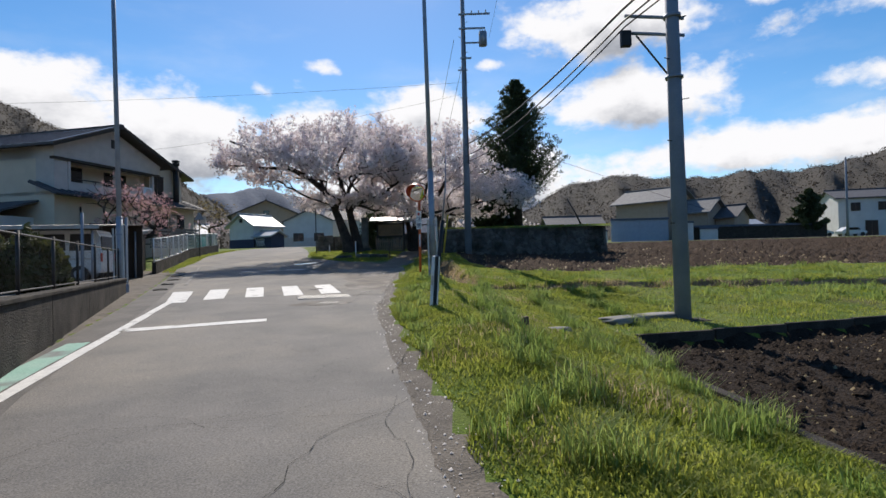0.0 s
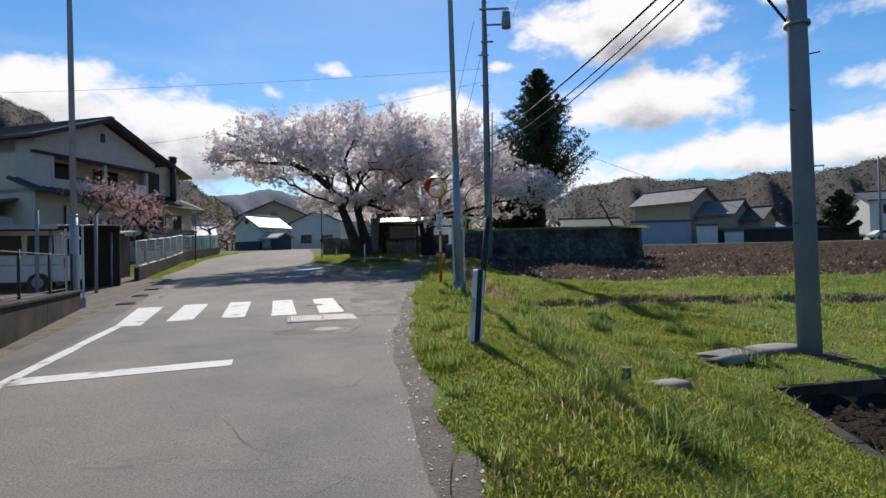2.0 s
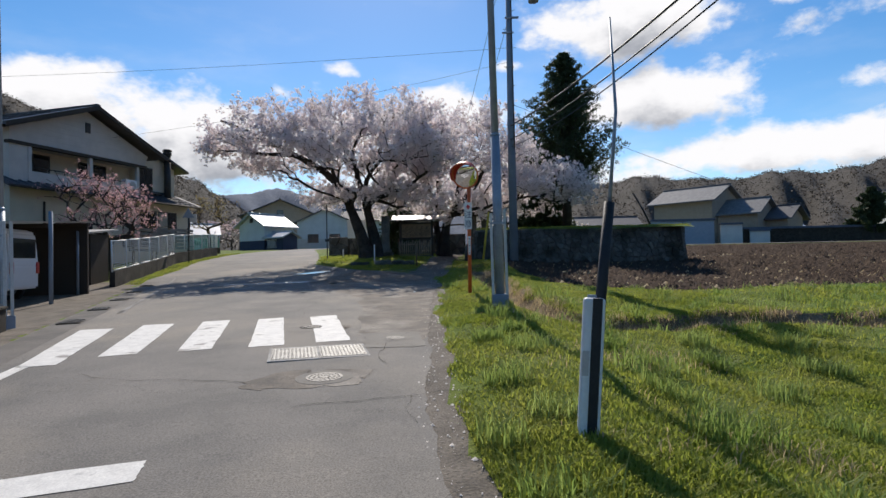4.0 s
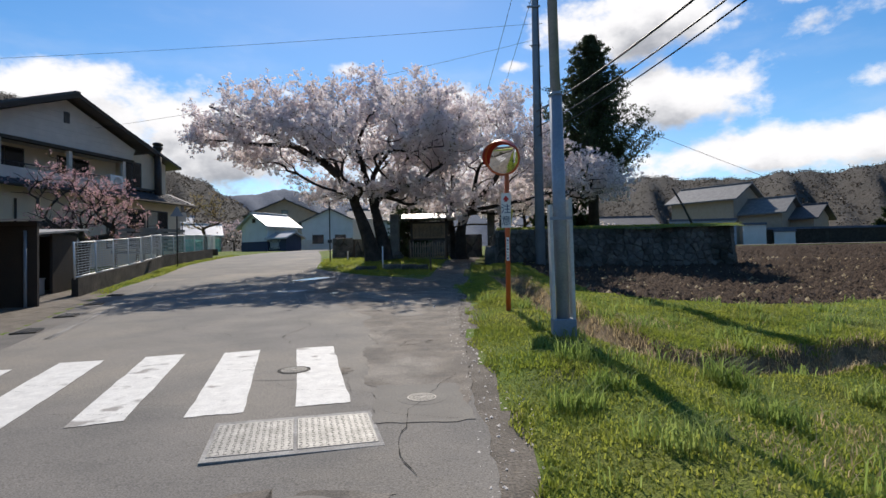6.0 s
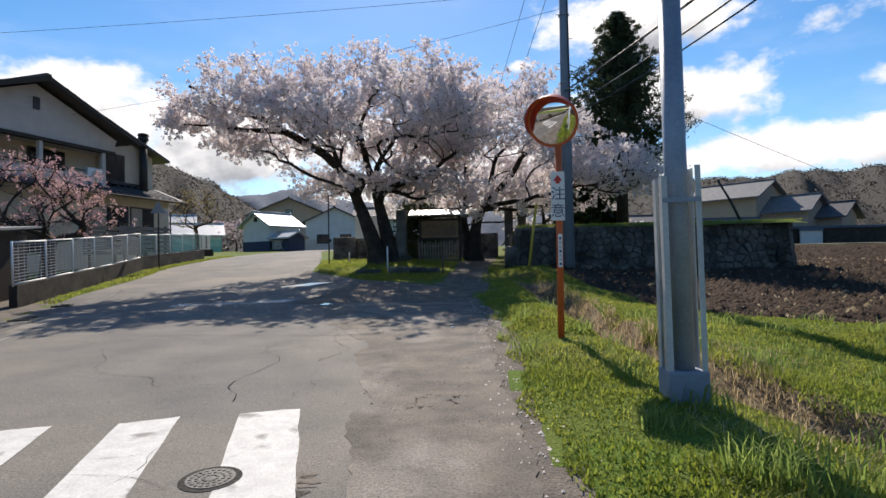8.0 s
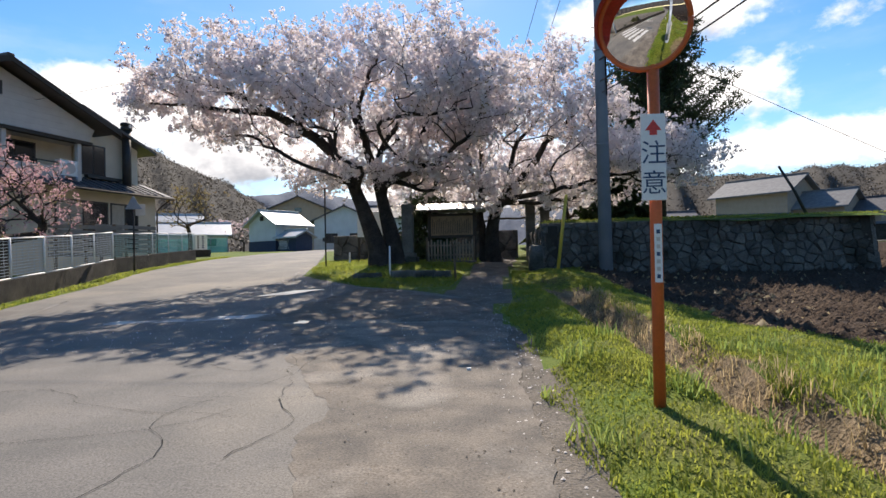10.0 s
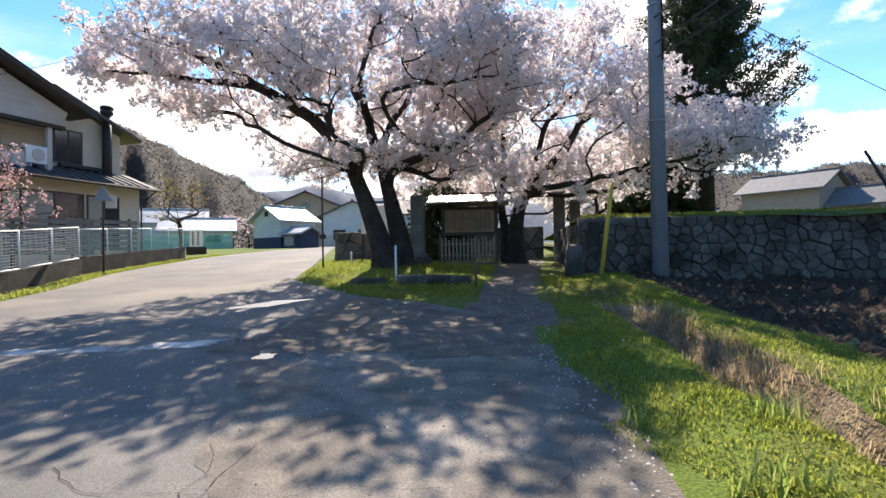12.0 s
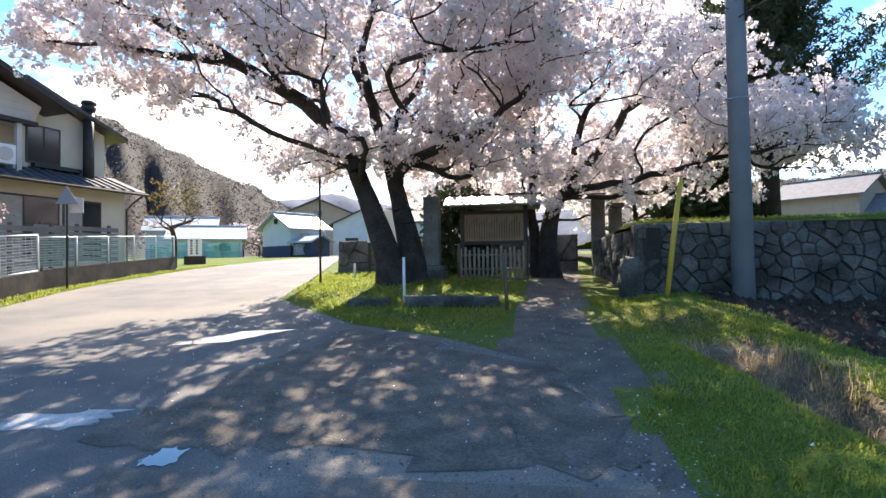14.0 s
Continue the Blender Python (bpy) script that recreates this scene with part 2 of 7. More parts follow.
M_POLEGREY = mat("concrete_pole", (0.25, 0.29, 0.34), (0.2, 0.235, 0.28), 0.75, 1.5, 50, 0.25, dist=0.005, dark=0.12)
M_STEEL = mat("galvanised_steel", (0.31, 0.355, 0.41), (0.24, 0.28, 0.33), 0.5, 3, 40, 0.15, metal=0.25, dark=0.12)
M_STEELGUARD = mat("pale_steel_guard", (0.55, 0.56, 0.55), (0.44, 0.46, 0.46), 0.55, 2, 30, 0.2, metal=0.3, dark=0.12, dirt=(0.28, 0.25, 0.2), dirt_at=(0.62, 0.75))
M_BLACK = mat("black_rubber", (0.018, 0.018, 0.02), (0.028, 0.028, 0.03), 0.6, 5, 60, 0.2)
M_BLACKSTEEL = mat("black_steel", (0.025, 0.024, 0.024), (0.04, 0.035, 0.03), 0.55, 5, 60, 0.2)
M_ORANGE = mat("orange_paint", (0.62, 0.13, 0.035), (0.52, 0.11, 0.035), 0.5, 5, 60, 0.15, dark=0.1, dirt=(0.35, 0.10, 0.05), dirt_at=(0.6, 0.75))
M_RED = mat("red_plastic", (0.55, 0.03, 0.02), (0.48, 0.03, 0.02), 0.45, 5, 60, 0.1)
M_YELLOW = mat("yellow_pipe", (0.62, 0.43, 0.05), (0.5, 0.36, 0.06), 0.55, 5, 60, 0.15)
M_SIGNWHITE = mat("sign_white", (0.78, 0.78, 0.76), (0.72, 0.72, 0.7), 0.5, 2, 30, 0.05, dark=0.05)
M_SIGNBLUE = mat("sign_lettering", (0.02, 0.05, 0.12), (0.025, 0.06, 0.13), 0.5, 5, 60, 0.0)
M_SIGNRED = mat("sign_red", (0.6, 0.05, 0.04), (0.55, 0.05, 0.04), 0.5, 5, 60, 0.0)
M_TILEGREY = mat("grey_roof_tile", (0.19, 0.19, 0.19), (0.14, 0.14, 0.145), 0.8, 2, 30, 0.4, dark=0.2)
M_ROOFTILE = mat("roof_tile", (0.10, 0.10, 0.11), (0.07, 0.07, 0.078), 0.75, 2, 30, 0.4, dark=0.2)
M_ROOFBROWN = mat("brown_metal_roof", (0.075, 0.058, 0.05), (0.055, 0.045, 0.04), 0.4, 1.5, 30, 0.2, dark=0.15)
M_ROOFTIN = mat("corrugated_roof", (0.42, 0.41, 0.40), (0.30, 0.28, 0.26), 0.45, 1.5, 30, 0.3, metal=0.4, dark=0.15)
M_GLASS = glassmat("window_glass")
M_FRAME = mat("window_frame", (0.05, 0.045, 0.04), (0.06, 0.05, 0.045), 0.5, 5, 50, 0.1)
M_CURTAIN = mat("pale_curtain", (0.42, 0.39, 0.33), (0.36, 0.33, 0.28), 0.9, 5, 50, 0.1)
M_IRON = mat("cast_iron", (0.10, 0.098, 0.095), (0.07, 0.068, 0.065), 0.6, 6, 60, 0.5, metal=0.5, dist=0.006)
M_PLATE = mat("steel_plate", (0.19, 0.19, 0.185), (0.12, 0.12, 0.115), 0.6, 6, 60, 0.4, metal=0.5, dist=0.006)
M_PALECONCRETE = mat("pale_worn_concrete", (0.34, 0.325, 0.3), (0.25, 0.24, 0.22), 0.85, 5, 60, 0.5, dist=0.004, dark=0.3, dirt=(0.17, 0.16, 0.15), dirt_at=(0.5, 0.7))
M_NETGREEN = mat("green_net", (0.08, 0.38, 0.30), (0.10, 0.42, 0.34), 0.8, 5, 60, 0.2)
M_BLUEWALL = mat("blue_grey_sheet", (0.30, 0.36, 0.44), (0.27, 0.33, 0.41), 0.6, 2, 30, 0.1, dark=0.06)
M_STAKE = mat("pale_stake_wood", (0.30, 0.235, 0.17), (0.22, 0.17, 0.12), 0.9, 4, 40, 0.4)
M_TANWALL = mat("tan_render", (0.4, 0.315, 0.24), (0.36, 0.28, 0.21), 0.9, 2, 30, 0.1, dark=0.06)
M_CARWHITE = mat("car_paint_white", (0.72, 0.73, 0.74), (0.70, 0.71, 0.72), 0.25, 2, 30, 0.0, dark=0.02)
M_INDIGO = mat("indigo_boards", (0.03, 0.04, 0.075), (0.04, 0.05, 0.085), 0.7, 2, 30, 0.2)
M_BLOSSOM = leafmat("cherry_blossom", (0.83, 0.735, 0.74), (0.89, 0.845, 0.835), 0.5)
M_BUD = leafmat("young_leaf", (0.28, 0.16, 0.07), (0.25, 0.24, 0.07), 0.4)
M_PINKBLOSSOM = leafmat("pink_blossom", (0.55, 0.3, 0.32), (0.66, 0.46, 0.46), 0.45)
M_PALEPINK = leafmat("pale_pink_blossom", (0.66, 0.5, 0.51), (0.78, 0.68, 0.67), 0.45)
M_CONIFER = leafmat("conifer_needles", (0.035, 0.055, 0.025), (0.07, 0.092, 0.04), 0.25)
M_HEDGE = leafmat("hedge_leaves", (0.05, 0.065, 0.02), (0.10, 0.10, 0.035), 0.3)
M_FOREST = leafmat("bare_forest", (0.05, 0.042, 0.034), (0.07, 0.058, 0.046), 0.3)
M_HILL = mat("hillside", (0.046, 0.038, 0.031), (0.033, 0.029, 0.023), 1.0, 0.02, 0.25, 0.8, dist=2.0, dark=0.4)
# the blue of distant air is mixed into this ridge colour
M_HILLHAZE = mat("hazy_far_hill", (0.10, 0.12, 0.16), (0.085, 0.105, 0.14), 1.0, 0.02, 0.2, 0.5, dist=3.0, dark=0.2)
M_WATER = glassmat("puddle_water", (0.03, 0.03, 0.03), 0.03)
M_MIRROR = mat("mirror", (0.85, 0.85, 0.85), (0.83, 0.83, 0.83), 0.03, 2, 20, 0.0, metal=1.0, dark=0.01)


# building helpers
def to_ob(name, bm, material, parent=None, label=""):
    me = bpy.data.meshes.new(name)
    bm.normal_update()
    bm.to_mesh(me)
    bm.free()
    ob = new(name, me)
    if material:
        me.materials.append(material)
    if parent:
        ob.parent = parent
    if label:
        tagged(ob, label)
    return ob


def part(name, bm, material, parent, label=""):
    return to_ob(name, bm, material, parent, label)


def empty(name, x, y, z, rz=0.0, label="", category="", group="", kind=""):
    e = new(name)
    e.matrix_world = pose(x, y, z, 0, 0, rz)
    e.empty_display_size = 0.2
    return tagged(e, label, category, group, kind)


def box(x0, y0, z0, x1, y1, z1, bevel=0.0, bm=None):
    bm = bm or bmesh.new()
    r = bmesh.ops.create_cube(bm, size=1.0, matrix=Matrix.Translation(((x0 + x1) / 2, (y0 + y1) / 2, (z0 + z1) / 2)) @ Matrix.Diagonal((abs(x1 - x0), abs(y1 - y0), abs(z1 - z0), 1)))
    if bevel:
        es = {e for v in r["verts"] for e in v.link_edges}
        bmesh.ops.bevel(bm, geom=list(es), offset=bevel, segments=2, affect="EDGES", profile=0.5)
    return bm


def prism(poly, axis, a, b, bm=None):
    """Extrude a polygon of 2D points along an axis from a to b."""
    bm = bm or bmesh.new()

    def p3(u, v, w):
        return {"x": (w, u, v), "y": (u, w, v), "z": (u, v, w)}[axis]
    lo = [bm.verts.new(p3(u, v, a)) for u, v in poly]
    hi = [bm.verts.new(p3(u, v, b)) for u, v in poly]
    bm.faces.new(lo)
    bm.faces.new(hi[::-1])
    n = len(poly)
    for i in range(n):
        bm.faces.new((lo[i], hi[i], hi[(i + 1) % n], lo[(i + 1) % n]))
    bmesh.ops.recalc_face_normals(bm, faces=bm.faces)
    return bm


def cyl(x, y, z0, z1, r0, r1=None, seg=16, bm=None, bevel=0.0):
    bm = bm or bmesh.new()
    r1 = r0 if r1 is None else r1
    r = bmesh.ops.create_cone(bm, cap_ends=True, segments=seg, radius1=r0, radius2=r1, depth=z1 - z0, matrix=Matrix.Translation((x, y, (z0 + z1) / 2)))
    for f in {f for v in r["verts"] for f in v.link_faces}:
        f.smooth = len(f.verts) == 4
    return bm


def tube(pts, rad, seg=8, bm=None, smooth=True):
    """A tube along points; rad is a number or a list."""
    bm = bm or bmesh.new()
    pts = [Vector(p) for p in pts]
    rads = rad if isinstance(rad, (list, tuple)) else [rad] * len(pts)
    rings = []
    for i, p in enumerate(pts):
        d = (pts[min(i + 1, len(pts) - 1)] - pts[max(i - 1, 0)]).normalized()
        a = d.cross(Vector((0, 0, 1)) if abs(d.z) < 0.95 else Vector((0, 1, 0))).normalized()
        b = d.cross(a)
        rings.append([bm.verts.new(p + (a * math.cos(k * math.tau / seg) + b * math.sin(k * math.tau / seg)) * rads[i]) for k in range(seg)])
    for r, s in zip(rings, rings[1:]):
        for k in range(seg):
            f = bm.faces.new((r[k], r[(k + 1) % seg], s[(k + 1) % seg], s[k]))
            f.smooth = smooth
    bm.faces.new(rings[0][::-1])
    bm.faces.new(rings[-1])
    bmesh.ops.recalc_face_normals(bm, faces=bm.faces)
    return bm


def mesh_np(name, verts, faces, material, parent=None, smooth=False):
    """verts (n,3), faces (m,k) arrays."""
    me = bpy.data.meshes.new(name)
    verts, faces = np.asarray(verts, np.float32), np.asarray(faces, np.int32)
    k = faces.shape[1]
    me.vertices.add(len(verts))
    me.vertices.foreach_set("co", verts.ravel())
    me.loops.add(faces.size)
    me.loops.foreach_set("vertex_index", faces.ravel())
    me.polygons.add(len(faces))
    me.polygons.foreach_set("loop_start", np.arange(0, faces.size, k, dtype=np.int32))
    if smooth:
        me.polygons.foreach_set("use_smooth", np.ones(len(faces), bool))
    me.update(calc_edges=True)
    me.materials.append(material)
    ob = new(name, me)
    if parent:
        ob.parent = parent
    return ob


def quads(centres, size, rng, aspect=1.0, flat=0.0):
    """Small random quads round the centres: (verts, faces)."""
    n = len(centres)
    a = rng.normal(size=(n, 3))
    a[:, 2] *= 1 - flat
    a /= np.linalg.norm(a, axis=1)[:, None]
    b = np.cross(a, rng.normal(size=(n, 3)))
    b /= np.linalg.norm(b, axis=1)[:, None]
    s = (size * rng.uniform(0.6, 1.3, n))[:, None]
    a, b = a * s, b * s * aspect
    v = np.stack([centres - a - b, centres + a - b * 0.7, centres + a + b, centres - a * 0.7 + b], 1).reshape(-1, 3)
    f = np.arange(4 * n).reshape(-1, 4)
    return v, f


# ground heights
PY = [-60, 0, 26, 33, 36, 40, 46, 60, 90, 140, 400, 1500]
PL = [-2.45, -0.05, 0.99, 1.48, 1.74, 1.98, 2.3, 2.85, 3.75, 5, 10, 30]
PR = [-2.45, -0.05, 0.99, 1.40, 1.50, 1.63, 1.82, 2.25, 3.22, 4.8, 10, 30]
EY = [-20, 0, 3.2, 7, 11.5, 14, 18, 24, 26, 30, 34, 40]
EX = [4.5, 1.4, 0.8, 0, -0.8, -0.95, -1.4, -1.7, -1.9, -2.1, -2.2, -2.2]
LY = [-20, 0, 5.5, 13, 21.5, 24, 28, 33, 38, 50, 70, 110]
LX = [4.5, -1.6, -4.2, -7.0, -10.5, -11.6, -13.3, -14.6, -16.2, -19.0, -22.5, -30]
RFY = [26, 28.5, 30.0, 31.0, 34.3, 39.2, 46, 65, 110]
RFX = [-1.9, -2.6, -4.0, -5.6, -8.4, -9.6, -11.5, -17.2, -24]
DITCH = [(-0.3, 30.2), (-0.1, 27), (0.1, 24), (0.3, 21.5), (0.55, 19.6), (0.9, 18.0), (1.6, 17.1), (4.6, 18.2), (8.3, 17.8), (26, 17)]


def sm(a, b, v):
    t = np.clip((v - a) / (b - a), 0, 1)
    return t * t * (3 - 2 * t)


def line_dist(x, y, pts):
    best = np.full(np.shape(x), 1e9)
    for (ax, ay), (bx, by) in zip(pts, pts[1:]):
        ux, uy = bx - ax, by - ay
        t = np.clip(((x - ax) * ux + (y - ay) * uy) / (ux * ux + uy * uy), 0, 1)
        best = np.minimum(best, np.hypot(x - ax - t * ux, y - ay - t * uy))
    return best


def wavy(x, y, s, seed=0.0):
    """Smooth pseudo-noise from sines, about -1 to 1."""
    return (np.sin(x * s + 1.3 * np.sin(y * s * 0.7 + seed) + seed) + np.sin(y * s * 1.17 + 1.1 * np.sin(x * s * 0.9 - seed) + 2 * seed) + np.sin((x + y) * s * 1.9 + seed * 3)) / 3


def paddy_in(x, y):
    """How far inside the dark field bed by the road, in metres (negative outside)."""
    left = np.interp(y, [-20, 0, 3.8, 6.5, 10.4], [4.6, 3.7, 3.45, 3.2, 3.9])
    top = 10.4 + 0.29 * (x - 3.9)
    return np.minimum(x - left, top - y)


def field_in(x, y):
    """How far inside the tilled field."""
    edge = np.interp(x, [0.6, 1.3, 2.3, 4.5, 10, 20, 60], [33, 29, 25.0, 22.6, 23.6, 23.6, 20])
    return np.minimum(np.minimum(y - edge, (x - 0.6) * 2), 80 - y)


def height(x, y, road=False):
    x, y = np.asarray(x, float), np.asarray(y, float)
    k = sm(-2, 9, x)
    z = np.interp(y, PY, PL) * (1 - k) + np.interp(y, PY, PR) * k
    if road:
        return z
    d = x - np.interp(y, EY, EX)
    amp = np.interp(y, [0, 13, 19, 24, 40], [0.5, 0.5, 0.25, 0.12, 0.05])
    z = z + 0.12 * sm(0.22, 0.8, d) * (1 - sm(1.2, 2.2, d)) * (1 - sm(26, 30, y)) - amp * sm(1.3, 4.6, d) * (1 - sm(40, 60, y))
    # mounds under the cherry trees and beside the stone wall
    z = z + 0.17 * np.exp(-(((x + 5.3) / 2.9) ** 2 + ((y - 36) / 3.3) ** 2) ** 2)
    z = z + 0.16 * np.exp(-(((x - 0.3) / 1.6) ** 2 + ((y - 32.6) / 2.0) ** 2) ** 2)
    dd = line_dist(x, y, DITCH)
    z = z - 0.52 * np.exp(-(dd / 0.46) ** 4) * (1 - sm(28.5, 30.5, y)) + 0.05 * np.exp(-((dd - 0.75) / 0.4) ** 2)
    pi = paddy_in(x, y)
    z = z - 0.22 * sm(-0.05, 0.15, pi)
    right = sm(0.15, 0.8, d) * (1 - sm(55, 90, y))
    z = z + right * (0.055 * wavy(x, y, 1.7, 1.0) + 0.022 * wavy(x, y, 5.1, 2.0))
    soil = np.maximum(sm(0, 0.6, field_in(x, y)), sm(0, 0.3, pi))
    z = z + soil * (0.05 * wavy(x, y * 0.6, 6.3, 4.0) + 0.04 * wavy(x * 1.3, y, 11, 7.0))
    return z


def hz(x, y):
    return float(height(x, y))


def spaced(lo, hi, step, far_lo, far_hi, grow=1.16):
    mid = list(np.arange(lo, hi + step / 2, step))
    a, s, left = lo, step, []
    while a > far_lo:
        s *= grow
        a -= s
        left.append(a)
    a, s, right = hi, step, []
    while a < far_hi:
        s *= grow
        a += s
        right.append(a)
    return np.array(left[::-1] + mid + right)


def is_road(x, y):
    right = np.where(y < 26, np.interp(y, EY, EX), np.interp(y, RFY, RFX))
    return (x < right) & (x > np.interp(y, LY, LX))


# the ground, one sheet to the horizon
gx, gy = spaced(-10, 13, 0.2, -900, 900), spaced(-1, 37, 0.2, -300, 1200)
X, Y = np.meshgrid(gx, gy)
Z = height(X, Y)
Z = Z - 0.06 * is_road(X, Y)
nx, ny = len(gx), len(gy)
idx = np.arange(nx * ny).reshape(ny, nx)
gf = np.stack([idx[:-1, :-1], idx[:-1, 1:], idx[1:, 1:], idx[1:, :-1]], -1).reshape(-1, 4)
ground = tagged(mesh_np("ground", np.stack([X, Y, Z], -1).reshape(-1, 3), gf, M_GRASSBASE, smooth=True), "grassy verge, tilled fields and gravel ground", "ground", kind="structure")
for m in (M_SOIL, M_DARKSOIL, M_GRAVEL, M_DITCH):
    ground.data.materials.append(m)
cx, cy = (X[:-1, :-1] + X[1:, 1:]) / 2, (Y[:-1, :-1] + Y[1:, 1:]) / 2
mi = np.zeros(cx.shape, np.int32)
mi[field_in(cx, cy) > 0.1] = 1
mi[paddy_in(cx, cy) > 0.0] = 2
dr = cx - np.interp(cy, EY, EX)
mi[(dr < -0.1) & (dr > -4) & (cy < 28)] = 3
mi[(cx > np.interp(cy, [28, 30, 32, 35, 40], [-3.2, -3.1, -3.0, -2.75, -2.6])) & (cx < np.interp(cy, [28, 30, 32, 35, 40], [-1.5, -1.7, -1.75, -1.6, -1.2])) & (cy > 27.5) & (cy < 42)] = 3
mi[(cx < np.interp(cy, LY, LX)) & (cy < 27.5) & (cy > -20)] = 3
mi[(dr > -0.1) & (dr < 0.3) & (cy > 19) & (cy < 24.6)] = 3
mi[(line_dist(cx, cy, DITCH) < 0.62 + 0.12 * wavy(cx, cy, 2.6, 4.0)) & (cy < 30.2)] = 4
ground.data.polygons.foreach_set("material_index", mi.ravel())


def strip(name, ys, xl, xr, cols, lift, material, edge=0.0, seed=1.0, label="", category="", kind="structure"):
    """A surface laid on the road between two edges given along y."""
    ys = np.asarray(ys)
    u = np.linspace(0, 1, cols)
    L, R = xl(ys), xr(ys)
    if edge:
        R = R + edge * (wavy(ys, ys * 0.3, 2.3, seed) + 0.7 * wavy(ys, ys, 7.0, seed + 2))
    xx = L[:, None] * (1 - u) + R[:, None] * u
    yy = np.repeat(ys[:, None], cols, 1)
    zz = height(xx, yy, True) + lift
    i = np.arange(len(ys) * cols).reshape(len(ys), cols)
    f = np.stack([i[:-1, :-1], i[:-1, 1:], i[1:, 1:], i[1:, :-1]], -1).reshape(-1, 4)
    return tagged(mesh_np(name, np.stack([xx, yy, zz], -1).reshape(-1, 3), f, material, smooth=True), label, category, kind=kind)


ry = np.concatenate([np.arange(-15, 45, 0.12), np.arange(45, 110, 1.0)])
strip("road", ry, lambda y: np.interp(y, LY, LX), lambda y: np.where(y < 27, np.interp(y, EY, EX) - 0.2, np.interp(y, RFY, RFX)), 24, 0.0, M_ASPHALT, 0.03, label="worn grey asphalt village road", category="road")
strip("gravel_shoulder", np.arange(-12, 28, 0.1), lambda y: np.interp(y, EY, EX) - 0.6, lambda y: np.interp(y, EY, EX) + 0.16, 6, -0.006, M_GRAVEL, 0.09, 4.0, label="gravelly crumbling road shoulder", category="shoulder")


# hills
def hill(name, profile, dist, foot, material, label, seed, rough=1.0, n_az=220, n_r=26):
    az0, az1 = profile[0][0], profile[-1][0]
    A = np.radians(np.linspace(az0, az1, n_az))
    top = np.interp(np.degrees(A), [p[0] for p in profile], [p[1] for p in profile])
    T = np.linspace(0, 1.25, n_r)
    R = foot + (dist - foot) * T[None, :] + 0 * A[:, None]
    x, y = R * np.sin(A)[:, None], R * np.cos(A)[:, None]
    crest = dist * np.tan(np.radians(top))[:, None]
    shape = np.where(T < 1, sm(0, 1, T) * 0.55 + 0.45 * T, 1 - (T - 1) * 1.2)
    ridge = wavy(np.degrees(A)[:, None] * 0.9, T[None, :] * 3, 1.3, seed) * 0.07 * np.sin(np.clip(T, 0, 1) * np.pi)[None, :]
    z = 2 + crest * np.maximum(shape[None, :] + ridge * 2, 0) + rough * (1.6 * wavy(x, y, 0.13, seed) + 1.2 * wavy(x, y, 0.31, seed + 1)) * np.clip(T * 3, 0, 1)[None, :]
    i = np.arange(n_az * n_r).reshape(n_az, n_r)
    f = np.stack([i[:-1, :-1], i[:-1, 1:], i[1:, 1:], i[1:, :-1]], -1).reshape(-1, 4)
    v = np.stack([x, y, z], -1)
    ob = tagged(mesh_np(name, v.reshape(-1, 3), f, material, smooth=True), label, "hill", kind="structure")
    return ob, v


def forest(name, v, count, size, rng, material, label, lo=2, hi=24, parent=None):
    """Small uneven crowns scattered over a hillside, joined as stuff."""
    na, nr = v.shape[:2]
    a, r = rng.uniform(0, na - 1.01, count), lo + (hi - lo) * rng.uniform(0, 1, count) ** 0.8
    ia, ir = a.astype(int), np.minimum(r.astype(int), nr - 2)
    fa, fr = (a - ia)[:, None], (r - ir)[:, None]
    p = v[ia, ir] * (1 - fa) * (1 - fr) + v[ia + 1, ir] * fa * (1 - fr) + v[ia, ir + 1] * (1 - fa) * fr + v[ia + 1, ir + 1] * fa * fr
    k = 5
    s = size * rng.uniform(0.6, 1.5, count)
    pts = np.repeat(p, k, 0) + np.repeat(s, k)[:, None] * (rng.normal(size=(count * k, 3)) * (0.5, 0.5, 0.36) + (0, 0, 0.3))
    qv, qf = quads(pts, np.repeat(s, k) * 0.15, rng)
    return tagged(mesh_np(name, qv, qf, material), label, "trees", kind="stuff")


rng = np.random.default_rng(11)
_, hv = hill("hill_west", [(-95, 12.5), (-60, 15.5), (-45, 14.5), (-39.5, 13.2), (-34.8, 11.2), (-30, 8.9), (-26, 7.2), (-23.5, 5.8), (-20, 3.2), (-17, 1)], 800, 330, M_HILL, "steep brown wooded hillside", 1.0)
forest("hillside_trees", hv, 20000, 2.9, rng, M_FOREST, "bare brown trees on the hillside")
_, hv = hill("hill_east", [(6, 3.6), (10.8, 6.5), (15.6, 7.3), (20.2, 6.8), (24, 6.5), (27.2, 6.8), (32.2, 6.5), (36.7, 7.5), (50, 10), (75, 12), (110, 9)], 900, 380, M_HILL, "low brown wooded hills", 2.0)
forest("hill_trees", hv, 19000, 3.0, rng, M_FOREST, "bare brown trees on low hills")
# far ridge: aerial haze comes from its bluish material
hill("hill_far", [(-34, 4), (-27, 6.2), (-22, 6.6), (-19.3, 7.2), (-15, 6.2), (-8, 5.5), (0, 5.0), (8, 5.5), (14, 4)], 1150, 800, M_HILLHAZE, "distant mountain ridge with blue haze in its colour", 3.0)
hill("hill_south", [(110, 8), (150, 6), (200, 6), (260, 8)], 700, 300, M_HILL, "wooded hills behind the village", 4.0)


